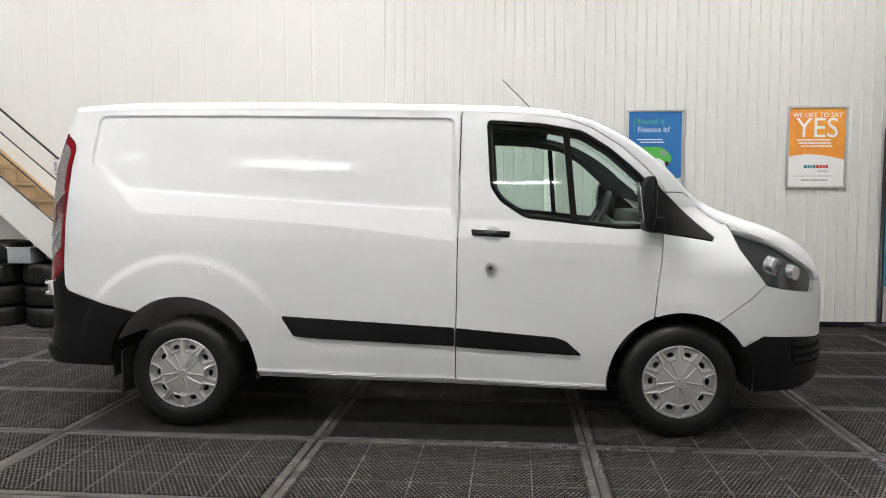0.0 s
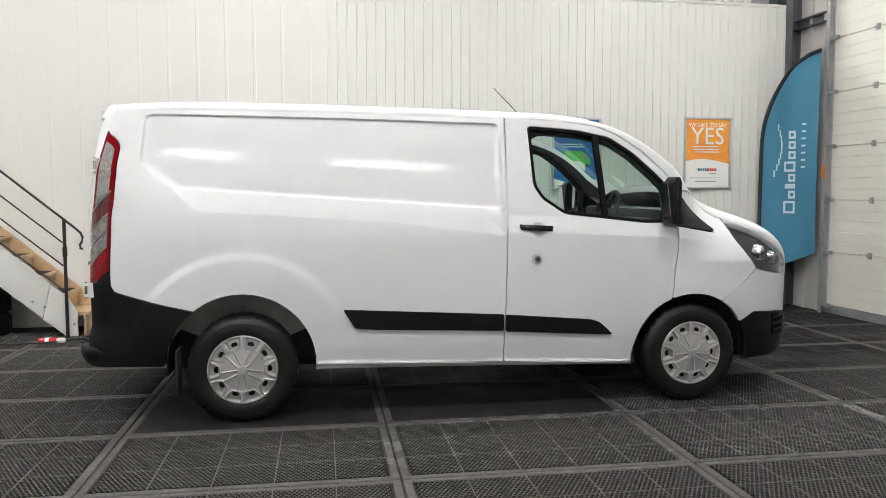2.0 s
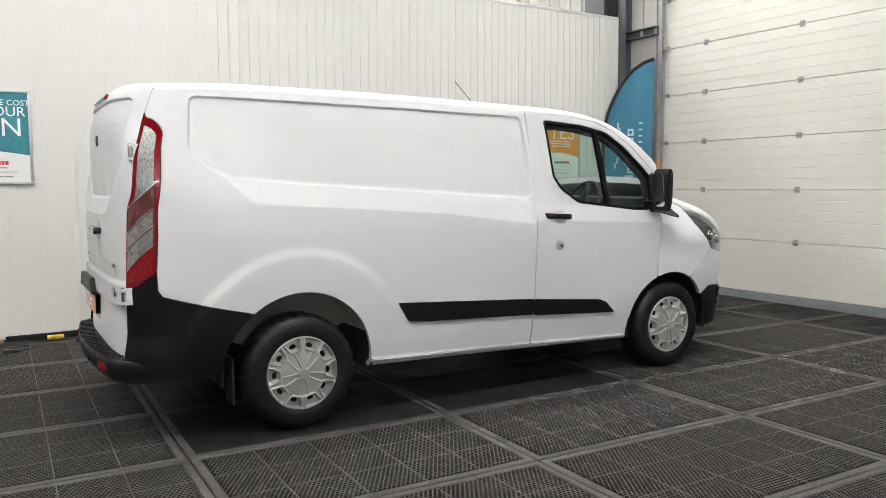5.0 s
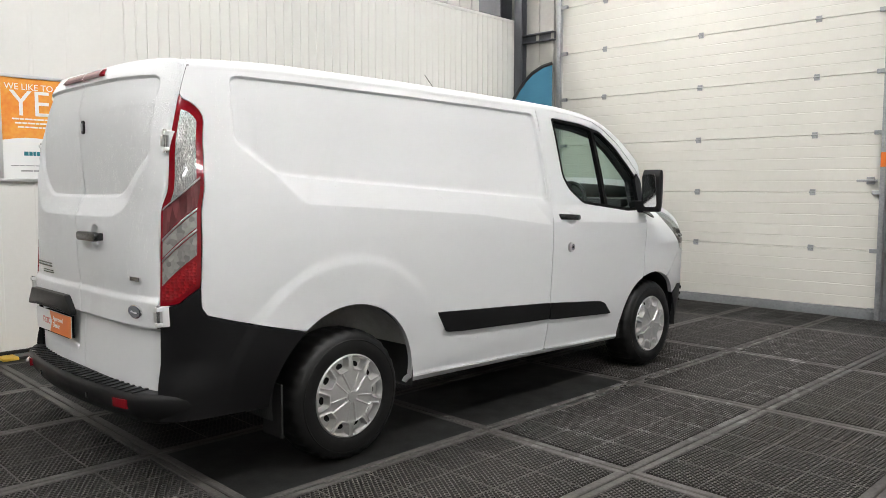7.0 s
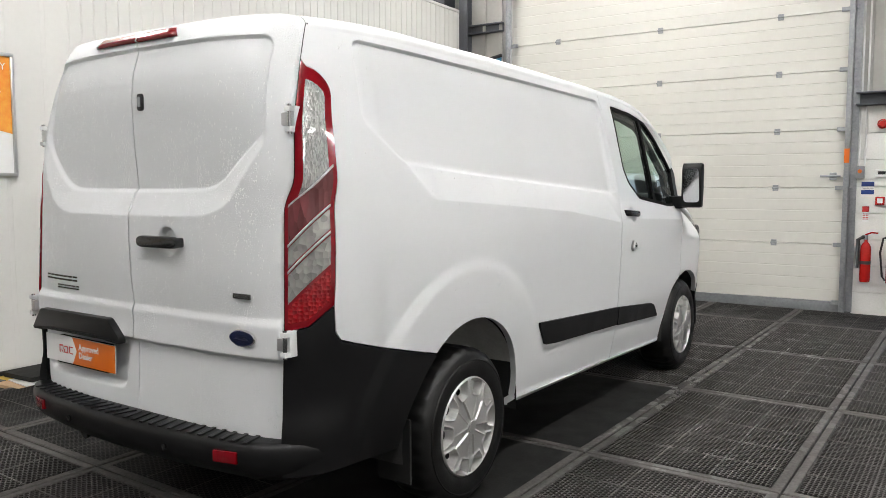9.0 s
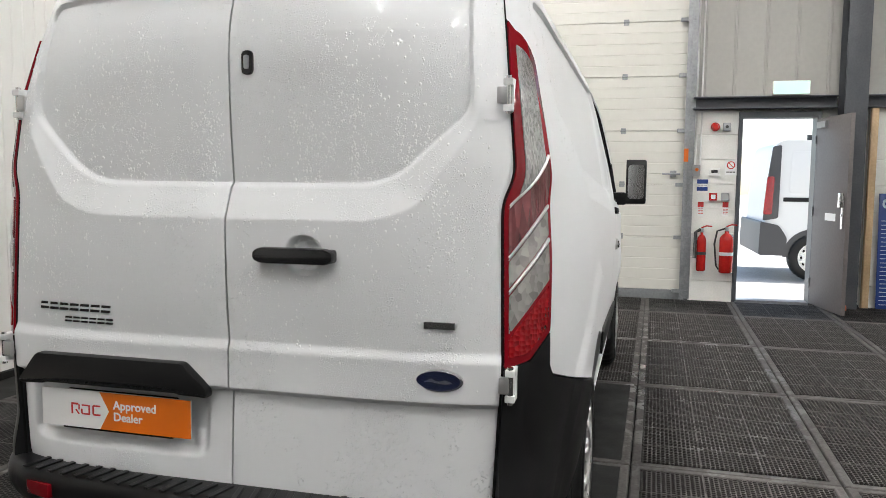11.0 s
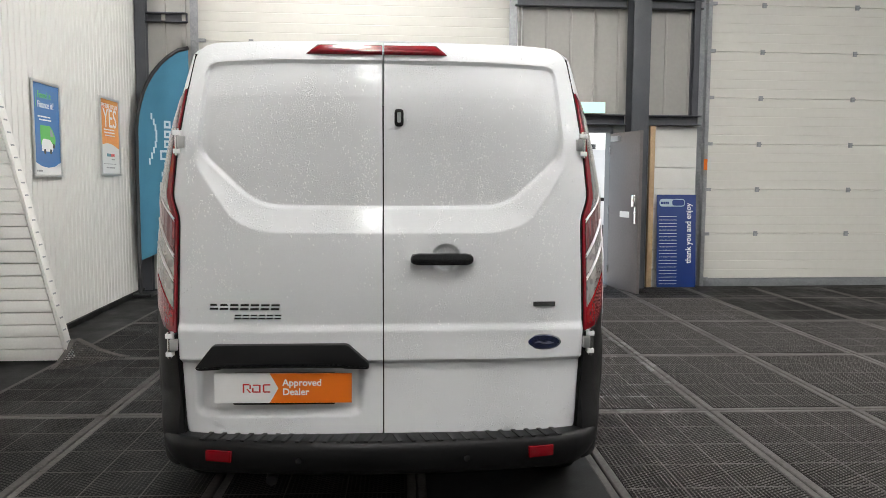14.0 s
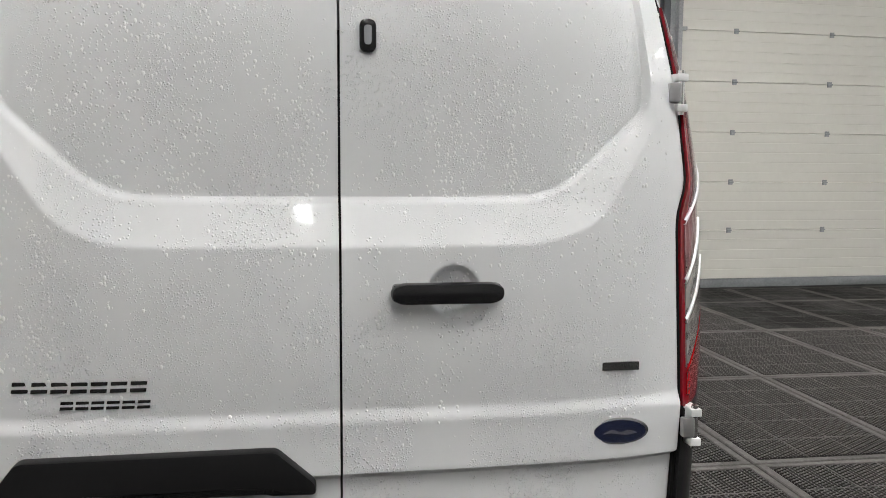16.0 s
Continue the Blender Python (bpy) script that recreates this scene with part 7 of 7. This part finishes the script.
bars(panel, at @ Matrix.Translation((0, 0, 0.0008)), -0.22, 1.15, [0.03, 0.022, 0.02, 0.022], 0.034, BLUE_DEEP)
words("lettering", "thank you and enjoy", 0.112, INK_WHITE, panel, at @ Matrix.Translation((0.205, 0.34, 0.0008)) @ Matrix.Rotation(radians(90), 4, "Z"), squeeze=0.9, bold=0.002)
brick = tagged(new("brick"), "loose red brick holding the door open", "brick")
bm = bmesh.new()
add_box(bm, (-0.1075, -0.051, 0.0), (0.1075, 0.051, 0.065), 0.005)
part("brick_body", bm, BRICK_RED, brick, "", True)
brick.matrix_world = pose(4.62, 1.93, -0.02, 0, 0, 78)
box("mortar_edge", (-0.04, -0.03, 0.0655), (0.03, 0.02, 0.068), CONCRETE, brick)

# ---- parked van in the yard ----
yard = tagged(empty("parked_van", 7.5, 2.22, -0.04), "white van with dark grey bumper parked in the yard", "van")
outline = rounded([(0.0, 0.42), (-0.04, 1.2), (-0.10, 1.92), (-0.2, 2.02), (-3.2, 2.0), (-3.9, 1.5), (-4.8, 1.1), (-4.9, 0.42), (-4.3, 0.36), (-0.4, 0.36)], 0.1)
prism("body", outline, 1.85, PAINT, yard, "white body", Matrix(((0, 0, 1, 0), (1, 0, 0, 0), (0, 1, 0, 0), (0, 0, 0, 1))), 0.06)
prism("bumper", rounded([(0.06, 0.36), (0.05, 0.85), (-0.2, 0.80), (-0.32, 0.62), (-0.3, 0.36)], 0.04), 1.9, material("grey_bumper_plastic", (0.06, 0.06, 0.065), 0.5), yard, "dark grey bumper", Matrix(((0, 0, 1, -0.03), (1, 0, 0, 0), (0, 1, 0, 0), (0, 0, 0, 1))), 0.02)
prism("corner_post", rounded([(0.02, 0.86), (-0.03, 1.5), (-0.08, 1.93), (-0.2, 1.95), (-0.19, 0.9)], 0.03), 0.02, bpy.data.materials["grey_bumper_plastic"], yard, "dark corner panel", Matrix(((0, 0, -1, -0.004), (1, 0, 0, 0), (0, 1, 0, 0), (0, 0, 0, 1))), 0.006)
prism("tail_lamp", rounded([(0.02, 0.95), (-0.02, 1.5), (-0.12, 1.5), (-0.1, 0.95)], 0.03), 0.03, LAMP_RED, yard, "red tail lamp", Matrix(((0, 0, -1, -0.006), (1, 0, 0, 0), (0, 1, 0, 0), (0, 0, 0, 1))), 0.01)
prism("side_rail", rounded([(-0.25, 1.14), (-0.25, 1.2), (-2.0, 1.2), (-2.0, 1.14)], 0.01), 0.015, BUMPER, yard, "dark door rail", Matrix(((0, 0, -1, 0.0), (1, 0, 0, 0), (0, 1, 0, 0), (0, 0, 0, 1))), 0.004)
prism("side_panel", rounded([(-0.32, 1.26), (-0.34, 1.86), (-2.0, 1.84), (-2.0, 1.26)], 0.06), 0.008, PAINT, yard, "", Matrix(((0, 0, -1, 0.002), (1, 0, 0, 0), (0, 1, 0, 0), (0, 0, 0, 1))), 0.006)
w2 = empty("wheel")
w2.parent = yard
w2.matrix_basis = pose(0.05, -0.68, 0.34, 0, 0, -90)
arch_m = Matrix(((0, 0, -1, 0.02), (1, 0, 0, -0.68), (0, 1, 0, 0.34), (0, 0, 0, 1)))
prism("wheel_arch", [(0.41 * math.cos(a), 0.41 * math.sin(a)) for a in (math.pi * k / 24 for k in range(25))], 0.03, bpy.data.materials["grey_bumper_plastic"], yard, "dark arch trim", arch_m)
for child in wheel.children:
    c = new(child.name.split(".")[0], child.data)
    c.parent = w2
    if "cover" in child.name:
        c.data = child.data.copy()
        c.data.materials.clear()
        c.data.materials.append(PLASTIC_WHITE)
cyl("roof_beacon", (0.5, -0.7, 2.02), (0.5, -0.7, 2.12), 0.07, BLACK_METAL, yard, "black roof vent", 16)

block_courses(backing, 0.90, 1.59)
block_courses(backing2, 2.955, 3.44)


# ---- rubber matting ----
MAT_X, MAT_Y, MAT_TURN = 1.545, 0.94, -2.2
MAT_ORIGIN = Vector((-0.71, 4.14, 0))


def honeycomb(name, w, h, pitch):
    """A net of hexagonal openings with short walls, filling w by h; the walls carry their shade as darker colour."""
    verts, faces = [], []
    seen = {}

    def vert(x, y, z):
        key = (round(x, 4), round(y, 4), z)
        if key not in seen:
            seen[key] = len(verts)
            verts.append((x, y, z))
        return seen[key]

    py = pitch * math.sqrt(3) / 2
    rows, cols = int(h / py) - 1, int(w / pitch) - 1
    ro = pitch / math.sqrt(3)
    ri = ro * 0.77
    for j in range(rows):
        for i in range(cols):
            cx = (i + 0.5 * (j % 2)) * pitch - (cols - 0.5) * pitch / 2
            cy = (j - (rows - 1) / 2) * py
            ring = [(math.cos(a), math.sin(a)) for a in (math.pi / 6 + k * math.pi / 3 for k in range(6))]
            out = [vert(cx + c * ro, cy + s * ro, 0.0) for c, s in ring]
            inn = [vert(cx + c * ri, cy + s * ri, -0.0012) for c, s in ring]
            low = [vert(cx + c * ri * 0.98, cy + s * ri * 0.98, -0.012) for c, s in ring]
            for k in range(6):
                n = (k + 1) % 6
                faces.append((out[k], out[n], inn[n], inn[k]))
                faces.append((inn[k], inn[n], low[n], low[k]))
    me = bpy.data.meshes.new(name)
    me.from_pydata(verts, [], faces)
    me.materials.append(MAT)
    # hole walls: same rubber with shade put into the colour
    me.materials.append(MAT_HOLE_SHADE)
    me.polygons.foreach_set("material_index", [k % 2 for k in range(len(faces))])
    me.update()
    return me, cols * pitch + pitch * 0.2, rows * py + py * 0.1


def border(name, w, h, edge):
    """The smooth rim of a mat: a bevelled frame."""
    bm = bmesh.new()
    loops = []
    for inset, z in ((0.0, -0.02), (0.002, -0.004), (0.008, 0.0), (edge - 0.006, 0.0015), (edge, -0.001), (edge, -0.014)):
        x, y = w / 2 - inset, h / 2 - inset
        loops.append([bm.verts.new(p) for p in ((-x, -y, z), (x, -y, z), (x, y, z), (-x, y, z))])
    for a, b in zip(loops, loops[1:]):
        for k in range(4):
            n = (k + 1) % 4
            bm.faces.new((a[k], a[n], b[n], b[k]))
    bm.faces.new(loops[-1])
    me = bpy.data.meshes.new(name)
    bmesh.ops.recalc_face_normals(bm, faces=bm.faces)
    bm.to_mesh(me)
    bm.free()
    me.materials.append(MAT_EDGE)
    return me


EDGE = 0.045
net_mesh, net_w, net_h = honeycomb("net", MAT_X - 2 * EDGE, MAT_Y - 2 * EDGE, PITCH)
rim_mesh = border("rim", MAT_X - 0.006, MAT_Y - 0.006, EDGE)
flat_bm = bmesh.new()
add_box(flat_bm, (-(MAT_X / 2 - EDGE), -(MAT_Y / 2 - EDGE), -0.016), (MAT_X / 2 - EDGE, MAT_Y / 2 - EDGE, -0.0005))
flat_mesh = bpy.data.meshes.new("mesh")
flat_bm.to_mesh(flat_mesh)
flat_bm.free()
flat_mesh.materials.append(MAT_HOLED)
# added bed under the nets, its dark tone standing for shade in the holes
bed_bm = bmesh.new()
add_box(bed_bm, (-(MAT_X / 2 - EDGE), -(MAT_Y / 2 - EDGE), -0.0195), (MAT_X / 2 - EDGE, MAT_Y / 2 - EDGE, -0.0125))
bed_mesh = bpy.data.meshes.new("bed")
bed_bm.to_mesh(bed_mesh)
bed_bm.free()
bed_mesh.materials.append(MAT_HOLE_SHADE)
bar_bm = bmesh.new()
add_box(bar_bm, (-0.003, -(MAT_Y / 2 - EDGE), -0.012), (0.003, MAT_Y / 2 - EDGE, 0.0008))
bar_mesh = bpy.data.meshes.new("seam_bar")
bar_bm.to_mesh(bar_mesh)
bar_bm.free()
bar_mesh.materials.append(MAT_EDGE)

cross_bm = bmesh.new()
add_box(cross_bm, (-(MAT_X / 2 - EDGE), -0.0025, -0.012), (MAT_X / 2 - EDGE, 0.0025, 0.0004))
cross_mesh = bpy.data.meshes.new("cross_bar")
cross_bm.to_mesh(cross_mesh)
cross_bm.free()
cross_mesh.materials.append(MAT_EDGE)

# solid webs under the van: near-black for dark dirt and the van's shadow together
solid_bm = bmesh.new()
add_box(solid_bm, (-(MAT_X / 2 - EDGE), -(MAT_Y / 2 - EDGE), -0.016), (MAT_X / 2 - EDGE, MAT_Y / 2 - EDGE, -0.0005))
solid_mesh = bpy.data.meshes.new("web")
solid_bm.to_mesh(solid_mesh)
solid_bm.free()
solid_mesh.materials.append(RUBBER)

for i in range(-4, 4):
    for j in range(-9, 4):
        cut = 0.63 if i == 3 else 1.0
        c = MAT_ORIGIN + Matrix.Rotation(radians(MAT_TURN), 3, "Z") @ Vector(((i + 0.5 * cut) * MAT_X, (j + 0.5) * MAT_Y, 0))
        if c.x > 4.6 or c.x < -6 or c.y < -4.5:
            continue
        mat_ob = tagged(new("rubber_mat", rim_mesh), "black honeycomb rubber floor mat with smooth rim", "floor mat", "mats of the floor")
        mat_ob.matrix_world = pose(c.x, c.y, random.uniform(-0.001, 0.001), 0, 0, MAT_TURN + random.uniform(-0.12, 0.12)) @ Matrix.Diagonal((cut, 1, 1, 1))
        near = (-2 <= i <= 1 and -5 <= j <= 0) or (i == -3 and j >= -1) or (i == -2 and j > 0) or (i == 2 and -3 <= j <= 0)
        # the two mats under the van get the web with shadow in its colour
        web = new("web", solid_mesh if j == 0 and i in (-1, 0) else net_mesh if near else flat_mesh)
        web.parent = mat_ob
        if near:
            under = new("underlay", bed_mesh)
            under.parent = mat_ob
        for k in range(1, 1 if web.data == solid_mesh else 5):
            rib = new("moulded_rib", bar_mesh)
            rib.parent = mat_ob
            rib.matrix_basis = pose((k - 2.5) * 0.3, 0, 0)
        for k in (-1, 1) if web.data != solid_mesh else ():
            rib = new("moulded_rib", cross_mesh)
            rib.parent = mat_ob
            rib.matrix_basis = pose(0, k * 0.142, 0)

# corner of a mat that has curled up against the boarded screen
curl_mesh, curl_w, curl_h = honeycomb("curled_net", 0.46, 0.46, PITCH)
curl_bm = bmesh.new()
curl_bm.from_mesh(curl_mesh)
bmesh.ops.delete(curl_bm, geom=[f for f in curl_bm.faces if f.calc_center_median().x + f.calc_center_median().y < -0.02], context="FACES")
tip = (curl_w + curl_h) / 2


def curl_rise(x, y):
    return 0.004 + 0.15 * min(1.0, max(0.0, (x + y) / tip)) ** 1.7


for vert in curl_bm.verts:
    vert.co.z = vert.co.z * 0.5 + curl_rise(vert.co.x, vert.co.y)
curl_bm.to_mesh(curl_mesh)
curl_bm.free()
curl = tagged(empty("mat_corner", 0.80, 7.535, 0, -2.2), "curled-up corner of a black honeycomb mat against white boards", "floor mat")
curl_net = new("web", curl_mesh)
curl_net.parent = curl
for along in (True, False):
    verts, faces = [], []
    for k in range(13):
        a = -curl_w / 2 + curl_w * k / 12
        for b, up in ((curl_w / 2 - 0.004, 0.001), (curl_w / 2 + 0.028, 0.001), (curl_w / 2 + 0.03, -0.008), (curl_w / 2 - 0.004, -0.008)):
            x, y = (a, b) if along else (b, a)
            verts.append((x, y, curl_rise(x, y) + up))
    for k in range(12):
        for q in range(4):
            f = (4 * k + q, 4 * k + (q + 1) % 4, 4 * k + 4 + (q + 1) % 4, 4 * k + 4 + q)
            faces.append(f if along else f[::-1])
    from_arrays("rim", verts, faces, MAT_EDGE, curl, "", False)
